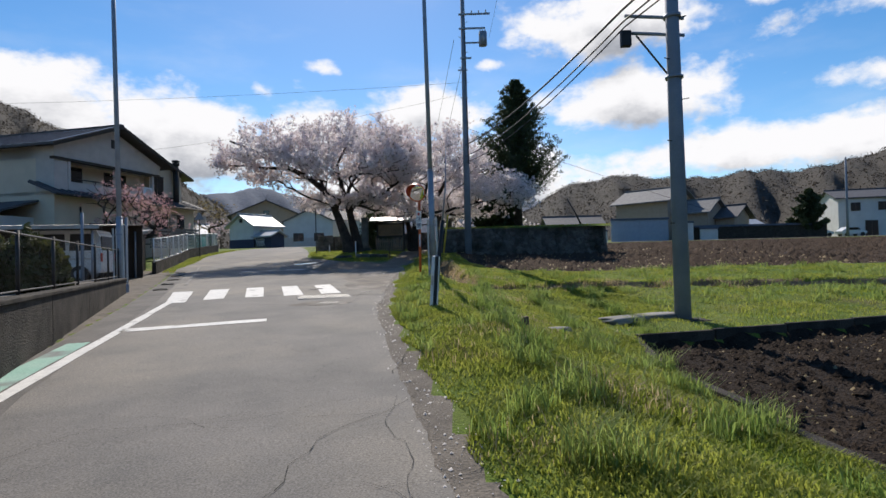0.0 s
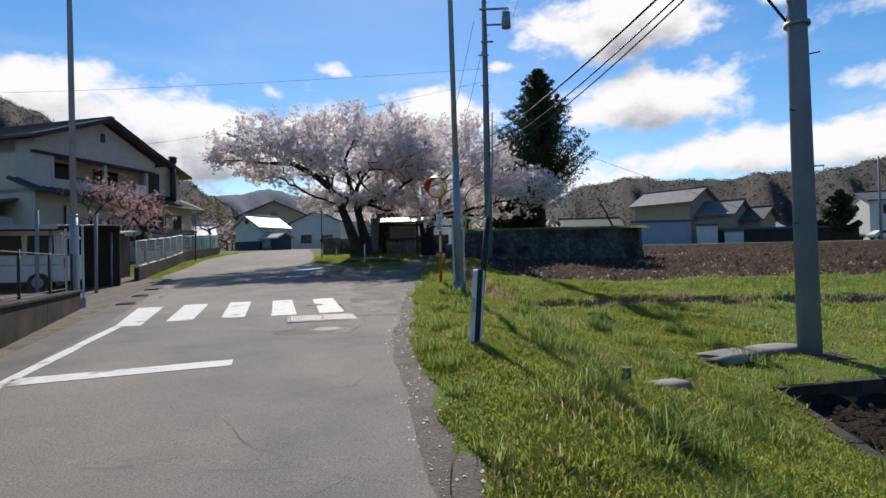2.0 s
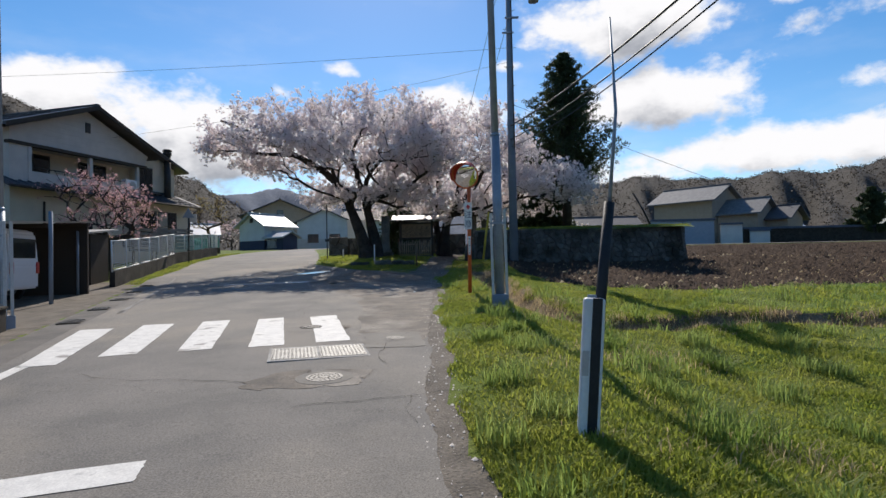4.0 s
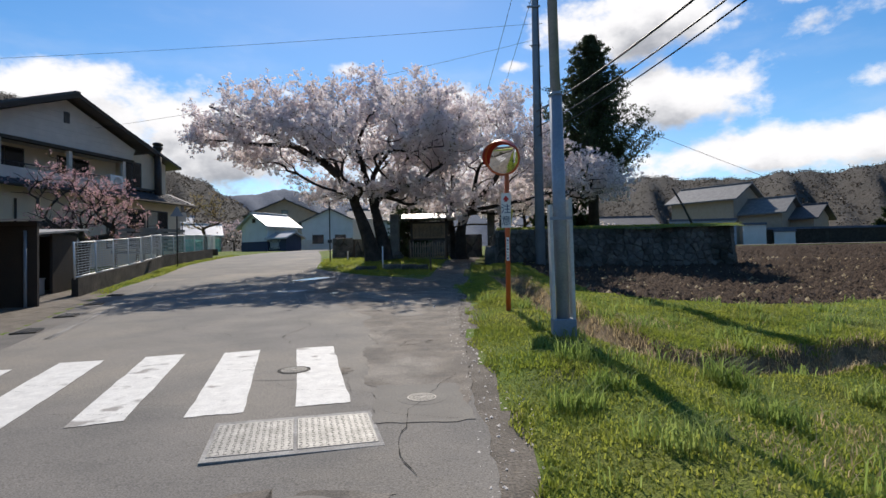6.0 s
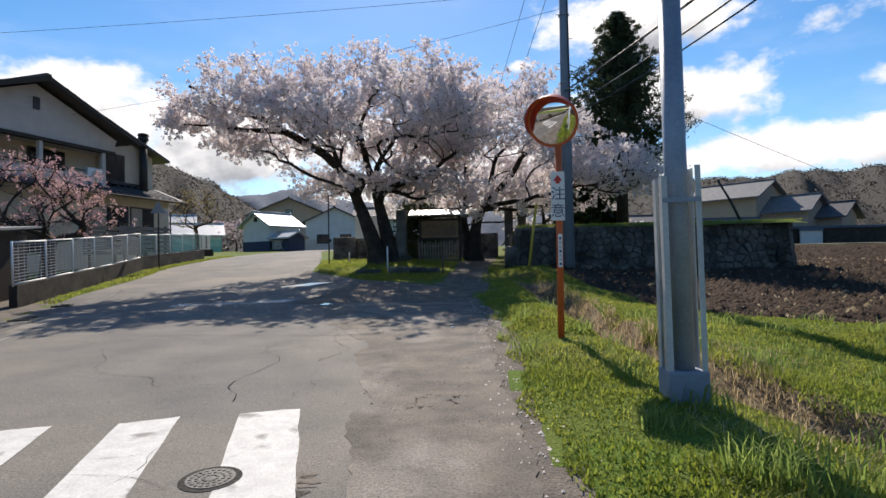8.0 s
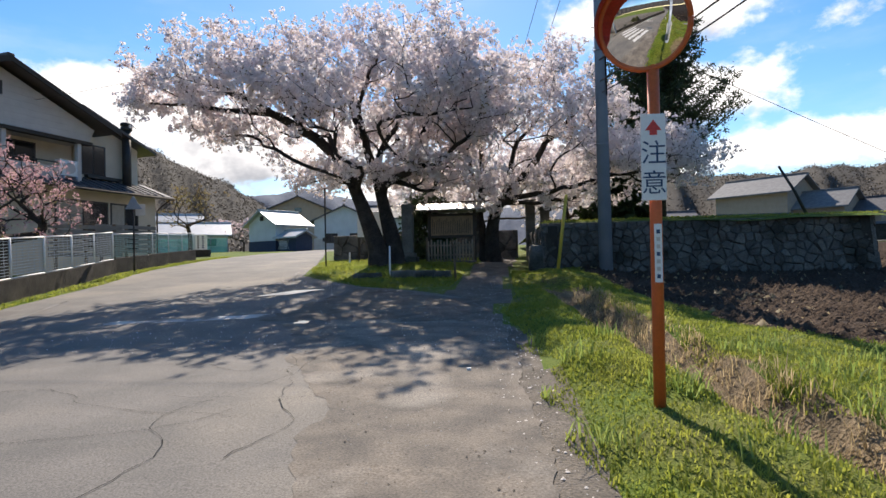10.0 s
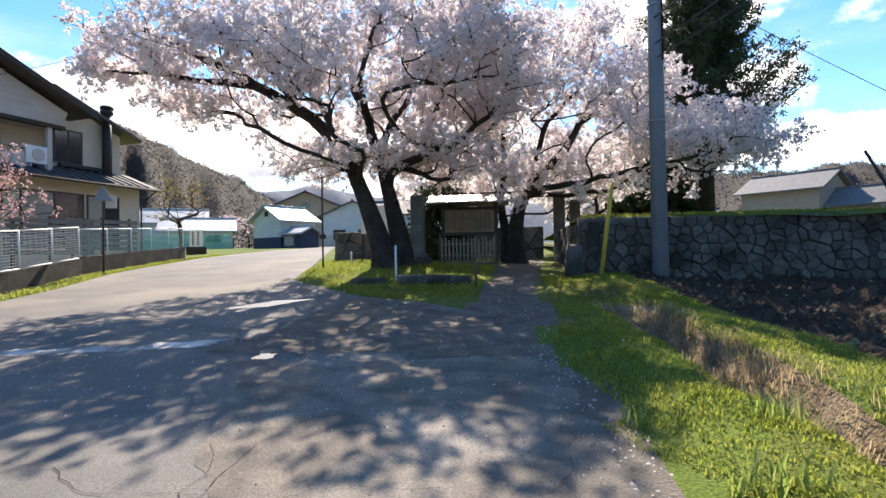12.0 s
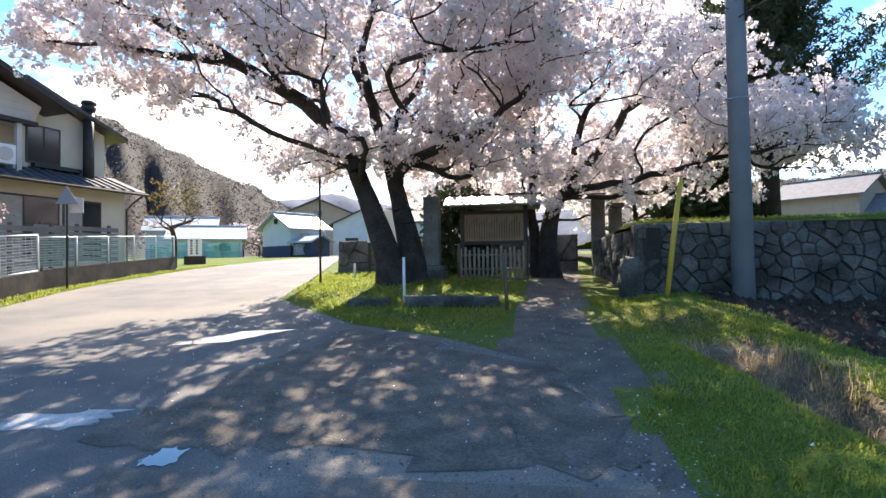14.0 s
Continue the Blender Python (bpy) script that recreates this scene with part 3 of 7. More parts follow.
# road markings, laid on the asphalt
def road_quad(name, pts, material, label, category, lift=0.005, sub=8, ragged=0.0, kind=""):
    """A four-cornered marking that follows the road."""
    a, b, c, d = [np.array(p) for p in pts]
    u = np.linspace(0, 1, sub)
    rngq = np.random.default_rng(int(abs(a[0] * 100) + abs(a[1] * 10)))
    bmq = bmesh.new()
    rows = []
    for i in u:
        row = []
        for j in u:
            p = (a * (1 - i) + b * i) * (1 - j) + (d * (1 - i) + c * i) * j
            if ragged and (i in (0, 1) or j in (0, 1)):
                p = p + rngq.normal(size=2) * ragged
            row.append(bmq.verts.new((p[0], p[1], float(height(p[0], p[1], True)) + lift)))
        rows.append(row)
    for r, s in zip(rows, rows[1:]):
        for k in range(sub - 1):
            bmq.faces.new((r[k], r[k + 1], s[k + 1], s[k]))
    bmesh.ops.recalc_face_normals(bmq, faces=bmq.faces)
    for f in bmq.faces:
        if f.normal.z < 0:
            f.normal_flip()
    return tagged(to_ob(name, bmq, material), label, category, kind=kind)


STRIPES = [((-3.77, 17.43), (-3.29, 17.58), (-2.4, 14.82), (-2.87, 14.68)), ((-4.68, 17.16), (-4.26, 17.35), (-3.29, 14.51), (-3.76, 14.37)), ((-5.67, 16.94), (-5.21, 17.1), (-4.25, 14.28), (-4.65, 14.09)),
           ((-6.62, 16.6), (-6.11, 16.75), (-5.15, 14.0), (-5.58, 13.8)), ((-7.48, 16.13), (-6.95, 16.25), (-5.8, 13.35), (-6.21, 13.2))]
for corners in STRIPES:
    tagged(road_quad("crosswalk_stripe", corners, M_WHITEPAINT, "worn white painted crosswalk stripe on asphalt", "road marking", ragged=0.005, sub=12), group="crosswalk stripes")
road_quad("stop_line", [(-4.83, 9.09), (-2.72, 9.98), (-2.83, 10.32), (-4.97, 9.43)], M_WHITEPAINT, "white painted stop line on the road", "road marking", ragged=0.006, sub=10)
road_quad("edge_line", [(-1.62, -1.6), (-1.45, -1.6), (-6.1, 13.3), (-6.27, 13.3)], M_WHITEPAINT, "long white painted road edge line", "road marking", ragged=0.006, sub=26)
road_quad("green_strip", [(-2.0, -1.6), (-1.64, -1.6), (-4.72, 8.25), (-5.02, 8.15)], M_GREENPAINT, "faded green painted strip beside the edge line", "road marking", ragged=0.01, sub=22)
road_quad("edge_line_far", [(-8.3, 18.4), (-8.18, 18.4), (-12.6, 29.0), (-12.7, 29.0)], M_CONCRETE, "faded white road edge line", "road marking", lift=0.004, ragged=0.02, sub=16)
road_quad("pale_patch", [(-9.1, 25.5), (-6.4, 26.2), (-6.5, 26.6), (-9.2, 25.95)], M_WORNPAINT, "worn white line across the road", "road marking", lift=0.004, ragged=0.05, sub=22)
# wide repair band beside the verge
strip("asphalt_patch", np.arange(14.6, 25.5, 0.1), lambda y: np.interp(y, [14.6, 15.4, 20.5, 22, 25.5], [-1.4, -2.35, -3.36, -4.04, -5.7]) + 0.16 * wavy(y, y * 0.4, 1.7, 3.0) + 0.06 * wavy(y, y, 6.0, 1.0), lambda y: np.interp(y, [13.6, 25.6], [-1.2, -1.85]), 16, 0.003, M_PATCH, 0.06, 7.0, label="patched gravelly asphalt by the verge", category="asphalt patch")
road_quad("asphalt_patch", [(-6.3, 25.8), (-2.0, 25.6), (-2.6, 28.4), (-5.6, 30.6)], M_DIRT, "rough gravelly asphalt under the tree", "asphalt patch", kind="structure", lift=0.005, ragged=0.13, sub=18)
road_quad("asphalt_patch", [(-2.05, 14.2), (-1.2, 14.3), (-1.45, 15.5), (-2.25, 15.4)], M_PLAINPATCH, "square concrete patch round a manhole", "asphalt patch", kind="structure", lift=0.0055, ragged=0.02, sub=9)
road_quad("asphalt_patch", [(-3.95, 15.6), (-3.0, 15.7), (-3.2, 16.9), (-4.1, 16.8)], M_ASPHALT, "dark asphalt repair round a manhole", "asphalt patch", kind="structure", lift=0.003, ragged=0.02, sub=6)
for k, (a, b, c, d) in enumerate([((-7.9, 29.3), (-7.1, 29.6), (-6.5, 30.6), (-7.3, 30.4)), ((-5.5, 25.45), (-5.24, 25.45), (-5.28, 25.78), (-5.46, 25.78))]):
    road_quad("puddle", [a, b, c, d], M_WATER, "shallow puddle of rainwater on the road", "puddle", lift=0.008, ragged=0.018, sub=9)


for pts_ in ([(-3.0, 12.1), (-1.75, 12.25), (-1.7, 12.95), (-2.8, 12.9)], [(-3.1, 15.95), (-2.75, 15.95), (-2.75, 16.2), (-3.05, 16.2)], [(-2.3, 17.6), (-1.9, 17.7), (-1.95, 18.0), (-2.35, 17.95)]):
    road_quad("asphalt_patch", pts_, M_PATCH, "rough pale cement repair in the asphalt", "asphalt patch", kind="structure", lift=0.0035, ragged=0.05, sub=12)


def manhole(x, y, r, ring, material):
    e = empty("manhole_cover", x, y, float(height(x, y, True)) + 0.004, label="round cast-iron manhole cover set in the road", category="manhole cover")
    e.matrix_world = pose(x, y, float(height(x, y, True)) + 0.004, 2.3)
    part("collar", cyl(0, 0, -0.03, 0.003, ring, seg=28), material, e)
    part("lid", cyl(0, 0, -0.02, 0.007, r, seg=28), M_IRON, e)
    bmm = bmesh.new()
    for k_ring in (0.3, 0.55, 0.8):
        n = int(6 + k_ring * 18)
        for k in range(n):
            a = k * math.tau / n
            cx_, cy_ = math.cos(a) * r * k_ring, math.sin(a) * r * k_ring
            box(cx_ - 0.009, cy_ - 0.009, 0.005, cx_ + 0.009, cy_ + 0.009, 0.011, bm=bmm)
    tagged(part("studs", bmm, M_IRON, e), kind="stuff")


manhole(-3.37, 16.12, 0.15, 0.19, M_STONEDARK)
manhole(-1.75, 14.96, 0.14, 0.24, M_PLAINPATCH)
manhole(-2.2, 12.6, 0.2, 0.31, M_PLAINPATCH)


def cover_plate():
    x, y = -2.64, 13.96
    e = empty("utility_cover", x, y, float(height(x, y, True)) + 0.004, rz=18, label="rectangular chequered steel utility cover in the road", category="utility cover")
    e.matrix_world = pose(x, y, float(height(x, y, True)) + 0.004, 2.2, 0, 18)
    part("frame", box(-0.64, -0.44, -0.03, 0.64, 0.44, 0.006, 0.004), M_PALECONCRETE, e, "pale concrete surround")
    for sx in (-0.31, 0.31):
        lid = part("lid", box(sx - 0.295, -0.36, -0.02, sx + 0.295, 0.36, 0.011, 0.003), M_PLATE, e)
        bmp = bmesh.new()
        for i in range(12):
            for j in range(14):
                px, py = sx - 0.27 + i * 0.049, -0.33 + j * 0.05
                r = bmesh.ops.create_cube(bmp, size=1, matrix=Matrix.Translation((px, py, 0.012)) @ Matrix.Rotation(0.78 if (i + j) % 2 else -0.78, 4, "Z") @ Matrix.Diagonal((0.03, 0.007, 0.003, 1)))
        tagged(part("tread", bmp, M_IRON, lid), kind="stuff")


cover_plate()


def drain_grate(x, y):
    e = empty("drain_grate", x, y, float(height(x, y, True)) + 0.004, rz=24, label="steel gutter grate beside the road", category="drain grate", group="gutter grates")
    part("frame", box(-0.2, -0.5, -0.03, 0.2, 0.5, 0.004, 0.003), M_OLDCONCRETE, e)
    for i in range(9):
        part("bar", box(-0.16, -0.44 + i * 0.105, 0.0, 0.16, -0.40 + i * 0.105, 0.012), M_IRON, e)


for gy_ in (17.3, 19.4, 21.5, 23.8, 26.2):
    drain_grate(float(np.interp(gy_, LY, LX)) + 0.32, gy_)
strip("gutter", np.arange(-6, 28, 0.5), lambda y: np.interp(y, LY, LX) + 0.02, lambda y: np.interp(y, LY, LX) + 0.62, 4, 0.003, M_GUTTER, label="concrete gutter along the road", category="gutter")


# cracks in the asphalt
def cracks():
    rc = np.random.default_rng(5)
    vs, fs = [], []

    def crack(x, y, ang, length, w):
        p = np.array([x, y], float)
        steps = max(4, int(length / 0.12))
        pts, a = [], ang
        for s in range(steps):
            pts.append(p.copy())
            a += rc.normal() * 0.32
            a += (ang - a) * 0.25
            p = p + 0.12 * np.array([math.cos(a), math.sin(a)])
        for i in range(len(pts) - 1):
            d = pts[i + 1] - pts[i]
            n = np.array([-d[1], d[0]]) / np.hypot(*d)
            w0 = w * rc.uniform(0.25, 0.9) * (1 - i / len(pts) * 0.7)
            b = len(vs)
            for q, s in ((pts[i], 1), (pts[i], -1), (pts[i + 1], -1), (pts[i + 1], 1)):
                qq = q + n * s * w0
                vs.append((qq[0], qq[1], float(height(qq[0], qq[1], True)) + 0.009))
            fs.append((b, b + 1, b + 2, b + 3))
    crack(-0.75, 2.4, 1.38, 4.4, 0.0045)
    crack(-0.6, 4.6, 0.1, 1.1, 0.0022)
    crack(-1.6, 6.9, 0.05, 1.5, 0.0022)
    crack(0.45, 3.0, 1.8, 2.4, 0.0035)
    crack(-0.05, 6.0, 1.75, 2.2, 0.006)
    crack(-2.2, 11.5, 0.1, 3.0, 0.008)
    crack(-3.0, 12.4, 3.0, 2.5, 0.008)
    crack(-1.6, 13.2, 1.6, 3.0, 0.006)
    crack(-4.0, 17.8, 1.7, 6.0, 0.006)
    crack(-6.8, 19.2, 0.35, 4.2, 0.006)
    crack(-5.0, 18.3, 2.4, 3.5, 0.006)
    crack(-8.0, 21.0, 0.0, 4.5, 0.006)
    crack(-3.7, 19.5, 1.5, 4.0, 0.006)
    crack(-6.0, 22.3, 0.15, 2.8, 0.006)
    for _ in range(46):
        yy = rc.uniform(2, 27)
        xx = rc.uniform(np.interp(yy, LY, LX) + 0.8, np.interp(yy, EY, EX) - 0.3)
        crack(xx, yy, rc.choice([0.2, 1.7, 2.9, 1.2]), rc.uniform(0.6, 2.0), 0.0026)
    tagged(mesh_np("road_cracks", vs, fs, M_CRACK), "dark branching cracks in the asphalt", "cracks", kind="stuff")


cracks()


# poles and signs by the road
def leaned(e, dx, dy):
    """Lean an upright thing by so many metres per metre."""
    e.matrix_world = e.matrix_world @ Matrix.Rotation(math.atan(dx), 4, "Y") @ Matrix.Rotation(-math.atan(dy), 4, "X")


def concrete_pole(x, y, h, r0, r1, label):
    e = empty("utility_pole", x, y, hz(x, y) - 0.1, label=label, category="utility pole")
    part("shaft", tube([(0, 0, 0), (0, 0, h * 0.5), (0, 0, h)], [r0, (r0 + r1) / 2, r1], 20), M_POLEGREY, e)
    for i in range(int((h - 2.2) / 0.9)):
        a = 0.6 if i % 2 else 2.6
        z = 2.2 + i * 0.9
        part("step_bolt", tube([(0, 0, z), (math.cos(a) * (r0 + 0.12), -abs(math.sin(a)) * (r0 + 0.12), z)], 0.011, 6), M_BLACKSTEEL, e)
    return e


def insulator(e, x, y, z, parent=None):
    bmi = cyl(x, y, z, z + 0.06, 0.05, 0.045, 10)
    cyl(x, y, z + 0.06, z + 0.16, 0.035, 0.045, 10, bm=bmi)
    part("insulator", bmi, M_SIGNWHITE, e)


p1 = concrete_pole(5.56, 12.6, 9.6, 0.175, 0.125, "grey concrete utility pole with two crossarms beside the field")
for z in (6.78, 6.4):
    part("crossarm", tube([(-1.0, 0.12, z + 0.08), (0.3, 0.12, z - 0.02)], 0.04, 8), M_STEEL, p1)
part("brace", tube([(-0.75, 0.14, z + 0.02), (-0.05, 0.16, z - 0.9)], 0.022, 8), M_BLACKSTEEL, p1)
part("band", cyl(0, 0, 5.38, 5.44, 0.19, seg=20), M_STEEL, p1)
part("band", cyl(0, 0, 6.72, 6.8, 0.185, seg=20), M_STEEL, p1)
part("splice_box", box(-1.12, -0.02, 6.15, -0.9, 0.14, 6.5, 0.02), M_BLACK, p1, "black cable closure")
leaned(p1, -0.006, 0.0)

p3 = concrete_pole(1.36, 33.62, 15.4, 0.21, 0.12, "tall blue-grey concrete utility pole with transformer and crossarms")
for z, w in ((14.35, 1.6), (13.5, 1.3)):
    part("crossarm", box(-0.25, -0.22, z - 0.045, w, -0.12, z + 0.045, 0.005), M_STEEL, p3)
for k in range(4):
    insulator(p3, 0.1 + k * 0.42, -0.17, 14.4)
tr = part("transformer", cyl(1.15, -0.3, 12.4, 13.2, 0.24, seg=20), M_STEEL, p3, "grey cylindrical transformer")
for k in range(3):
    part("bushing", cyl(1.0 + k * 0.14, -0.3, 13.2, 13.42, 0.03, seg=8), M_SIGNWHITE, tr)
part("bracket", box(0.1, -0.22, 12.6, 1.0, -0.14, 12.68), M_STEEL, p3)
part("crossarm", box(-0.2, -0.22, 11.7, 0.45, -0.12, 11.78), M_STEEL, p3)
part("crossarm", box(-0.35, -0.2, 11.0, 0.2, -0.12, 11.07), M_STEEL, p3)
for z in (4.0, 6.9, 9.4):
    part("band", cyl(0, 0, z, z + 0.04, 0.2, seg=20), M_STEEL, p3)
part("cable_riser", tube([(0.13, -0.18, 5.5), (0.12, -0.17, 9), (0.1, -0.16, 13.4)], 0.025, 6), M_BLACK, p3)


def steel_pole(x, y, top, sleeve, guard_h, label):
    e = empty("steel_pole", x, y, hz(x, y) - 0.03, label=label, category="pole")
    part("base_block", box(-0.155, -0.155, -0.15, 0.155, 0.155, 0.27, 0.015), M_POLEGREY, e, "grey concrete footing")
    part("sleeve", tube([(0, 0, 0.25), (0, 0, sleeve)], 0.088, 18), M_STEEL, e)
    part("collar", cyl(0, 0, sleeve, sleeve + 0.05, 0.098, 0.075, 18), M_STEEL, e)
    part("shaft", tube([(0, 0, sleeve), (0, 0, top)], [0.07, 0.055], 16), M_STEEL, e)
    for sx, sy in ((-1, -1), (1, -1), (-1, 1), (1, 1)):
        bmg = bmesh.new()
        box(sx * 0.108, sy * 0.115, 0.27, sx * 0.15, sy * 0.122, guard_h + 0.04 * sx, bm=bmg)
        box(sx * 0.143, sy * 0.045, 0.27, sx * 0.152, sy * 0.12, guard_h + 0.04 * sx, bm=bmg)
        part("guard_rail", bmg, M_STEELGUARD, e, "pale steel angle guard")
    for z in (guard_h - 0.25,):
        part("strap", box(-0.15, -0.128, z, 0.15, -0.123, z + 0.04), M_STEEL, e)
    return e


s2p = steel_pole(-0.06, 17.38, 11.0, 3.3, 1.85, "grey steel pole in a pale angle-iron guard cage")
leaned(s2p, -0.012, 0.0)
slp = steel_pole(-9.13, 16.35, 11.0, 2.2, 1.95, "grey steel pole with pale guard plates beside a low wall")
leaned(slp, -0.012, 0.0)


def guy_anchor():
    x, y = 0.2, 10.45
    e = empty("guy_anchor", x, y, hz(x, y) - 0.05, label="guy rod in a black sleeve with a striped guard", category="guy wire")
    part("guard", box(-0.075, -0.03, 0, 0.075, 0.03, 0.98, 0.02), M_SIGNWHITE, e, "white and black guard board")
    part("stripe", box(-0.015, -0.036, 0.0, 0.05, -0.031, 0.98), M_BLACK, e, "black vertical stripe")
    part("label_plate", box(-0.07, -0.036, 0.45, -0.025, -0.031, 0.62), M_SIDING, e)
    part("stripe", box(-0.04, 0.03, 0.05, 0.06, 0.04, 1.0), M_STEEL, e)
    part("sleeve", tube([(0.03, 0.05, 0.3), (0.055, 0.05, 1.0), (0.085, 0.06, 1.65)], 0.038, 10), M_BLACK, e)
    part("rod", tube([(0.085, 0.06, 1.6), (0.11, 0.1, 2.3), (0.08, 0.3, 3.05)], [0.014, 0.012, 0.008], 8), M_STEEL, e)
    leaned(e, 0.07, 0.0)


guy_anchor()


def text_mesh(body, size, depth):
    c = bpy.data.curves.new("lettering", "FONT")
    c.body, c.size, c.extrude, c.align_x, c.align_y = body, size, depth, "CENTER", "CENTER"
    o = bpy.data.objects.new("lettering", c)
    scene.collection.objects.link(o)
    bpy.context.view_layer.update()
    me = bpy.data.meshes.new_from_object(o.evaluated_get(bpy.context.evaluated_depsgraph_get()))
    scene.collection.objects.unlink(o)
    bpy.data.objects.remove(o)
    return me


def lettering(parent, body, size, m, material=None):
    me = text_mesh(body, size, 0.001)
    me.materials.clear()
    me.materials.append(material or M_SIGNBLUE)
    o = new("lettering", me)
    o.parent = parent
    o.matrix_local = m
    return o


def mirror():
    x, y = -0.66, 20.3
    z = hz(x, y)
    e = empty("traffic_mirror", x, y, z - 0.05, label="round convex traffic mirror on an orange pole", category="traffic mirror")
    part("pole", tube([(0, 0, 0), (0, 0, 2.95)], 0.045, 16), M_ORANGE, e, "orange painted steel pole")
    part("pole_cap", cyl(0, 0, 2.95, 3.0, 0.048, 0.03, 16), M_ORANGE, e)
    # the mirror faces the walker, turned a little to the road
    m = pose(-0.09, -0.12, 2.9, 111, 0, -20)
    bmd = bmesh.new()
    rings = []
    for i in range(9):
        r = 0.31 * i / 8
        dz_ = 0.075 * (1 - (r / 0.31) ** 2)
        rings.append([bmd.verts.new((r * math.cos(k * math.tau / 40), r * math.sin(k * math.tau / 40), dz_)) for k in range(40)] if i else [bmd.verts.new((0, 0, dz_))])
    for k in range(40):
        bmd.faces.new((rings[0][0], rings[1][k], rings[1][(k + 1) % 40]))
    for a, b in zip(rings[1:], rings[2:]):
        for k in range(40):
            bmd.faces.new((a[k], b[k], b[(k + 1) % 40], a[(k + 1) % 40]))
    for f in bmd.faces:
        f.smooth = True
    bmesh.ops.recalc_face_normals(bmd, faces=bmd.faces)
    d = part("mirror_face", bmd, M_MIRROR, e, "convex mirror glass")
    d.matrix_local = m
    bmr = bmesh.new()
    ring = [(0.325 * math.cos(k * math.tau / 40), 0.325 * math.sin(k * math.tau / 40), 0.0) for k in range(41)]
    tube(ring, 0.018, 8, bm=bmr)
    rim = part("rim", bmr, M_ORANGE, e, "orange rim")
    rim.matrix_local = m
    back = part("back", cyl(0, 0, -0.05, -0.004, 0.2, 0.318, 32), M_ORANGE, e)
    back.matrix_local = m
    bmh = bmesh.new()
    n = 18
    a0, a1 = math.radians(28), math.radians(205)
    for r in (0.335, 0.341):
        for i in range(n):
            t0, t1 = a0 + (a1 - a0) * i / n, a0 + (a1 - a0) * (i + 1) / n
            w0, w1 = 0.17 * math.sin((i / n) * math.pi) ** 0.5 + 0.01, 0.17 * math.sin(((i + 1) / n) * math.pi) ** 0.5 + 0.01
            vs = [bmh.verts.new((r * math.cos(t0), r * math.sin(t0), -0.02)), bmh.verts.new((r * math.cos(t1), r * math.sin(t1), -0.02)), bmh.verts.new((r * math.cos(t1), r * math.sin(t1), w1)), bmh.verts.new((r * math.cos(t0), r * math.sin(t0), w0))]
            bmh.faces.new(vs)
    hood = part("hood", bmh, M_RED, e, "red plastic hood")
    hood.matrix_local = m
    part("bracket", box(-0.1, -0.1, 2.84, 0.06, 0.05, 2.9, 0.01), M_ORANGE, e)
    # caution sign
    plate = part("sign_plate", box(-0.115, -0.066, 1.595, 0.065, -0.054, 2.245, 0.004), M_SIGNWHITE, e, "white caution sign with red arrow")
    bma = prism([(-0.085, 2.12), (-0.025, 2.2), (0.035, 2.12), (0.002, 2.12), (0.002, 2.085), (-0.052, 2.085), (-0.052, 2.12)], "y", -0.0705, -0.0675)
    part("arrow", bma, M_SIGNRED, plate, "red arrow")
    lettering(plate, "注", 0.19, pose(-0.025, -0.068, 1.94, 90))
    lettering(plate, "意", 0.19, pose(-0.025, -0.068, 1.715, 90))
    part("clamp", box(-0.06, -0.055, 2.2, 0.06, 0.05, 2.23), M_STEEL, e)
    part("clamp", box(-0.06, -0.055, 1.78, 0.06, 0.05, 1.81), M_STEEL, e)
    st = part("sticker", box(-0.028, -0.049, 0.98, 0.028, -0.045, 1.42), M_SIGNWHITE, e, "white sticker with dark writing")
    for k in range(7):
        part("writing", box(-0.013, -0.0515, 1.01 + k * 0.056, 0.013, -0.0495, 1.04 + k * 0.056), M_SIDING if k % 3 else M_SIGNBLUE, st)
    leaned(e, 0.008, 0.0)


mirror()


def cable(name, pts, r, sag, label, material=None):
    out = []
    for (a, b) in zip(pts, pts[1:]):
        a, b = Vector(a), Vector(b)
        for i in range(16):
            t = i / 16
            p = a.lerp(b, t)
            p.z -= sag * 4 * t * (1 - t)
            out.append(p)
    out.append(Vector(pts[-1]))
    return tagged(to_ob(name, tube(out, r, 6), material or M_BLACK), label, "cable")


cable("power_cable", [(9.5, -16, 7.6), (4.42, 12.55, 6.75), (1.3, 33.4, 8.0)], 0.028, 0.35, "thick black overhead cable between utility poles")
cable("power_cable", [(9.6, -16, 7.3), (4.40, 12.5, 6.45), (1.3, 33.4, 7.35)], 0.02, 0.4, "black overhead cable between utility poles")
cable("power_cable", [(9.8, -16, 7.2), (4.45, 12.5, 6.35), (1.35, 33.4, 7.0)], 0.016, 0.45, "black overhead cable between utility poles")
cable("telephone_wire", [(1.2, 33.5, 11.75), (-34, 34, 11.6)], 0.007, 0.25, "thin overhead wire crossing the road")
cable("telephone_wire", [(1.2, 33.5, 11.05), (-20.5, 37, 8.9)], 0.007, 0.3, "thin overhead wire to the house")
cable("telephone_wire", [(0.8, 33.5, 14.3), (-3.5, 70, 9.0)], 0.012, 0.4, "thin overhead wire over the trees")
cable("telephone_wire", [(1.4, 33.5, 13.4), (-2.5, 70, 8.4)], 0.012, 0.4, "thin overhead wire over the trees")
cable("telephone_wire", [(2.9, 33.5, 14.4), (3.5, -20, 13)], 0.007, 0.4, "thin overhead wire along the road")
cable("telephone_wire", [(1.5, 33.5, 9.0), (20, 44, 4.6)], 0.01, 0.1, "thin stay wire beside the conifer")


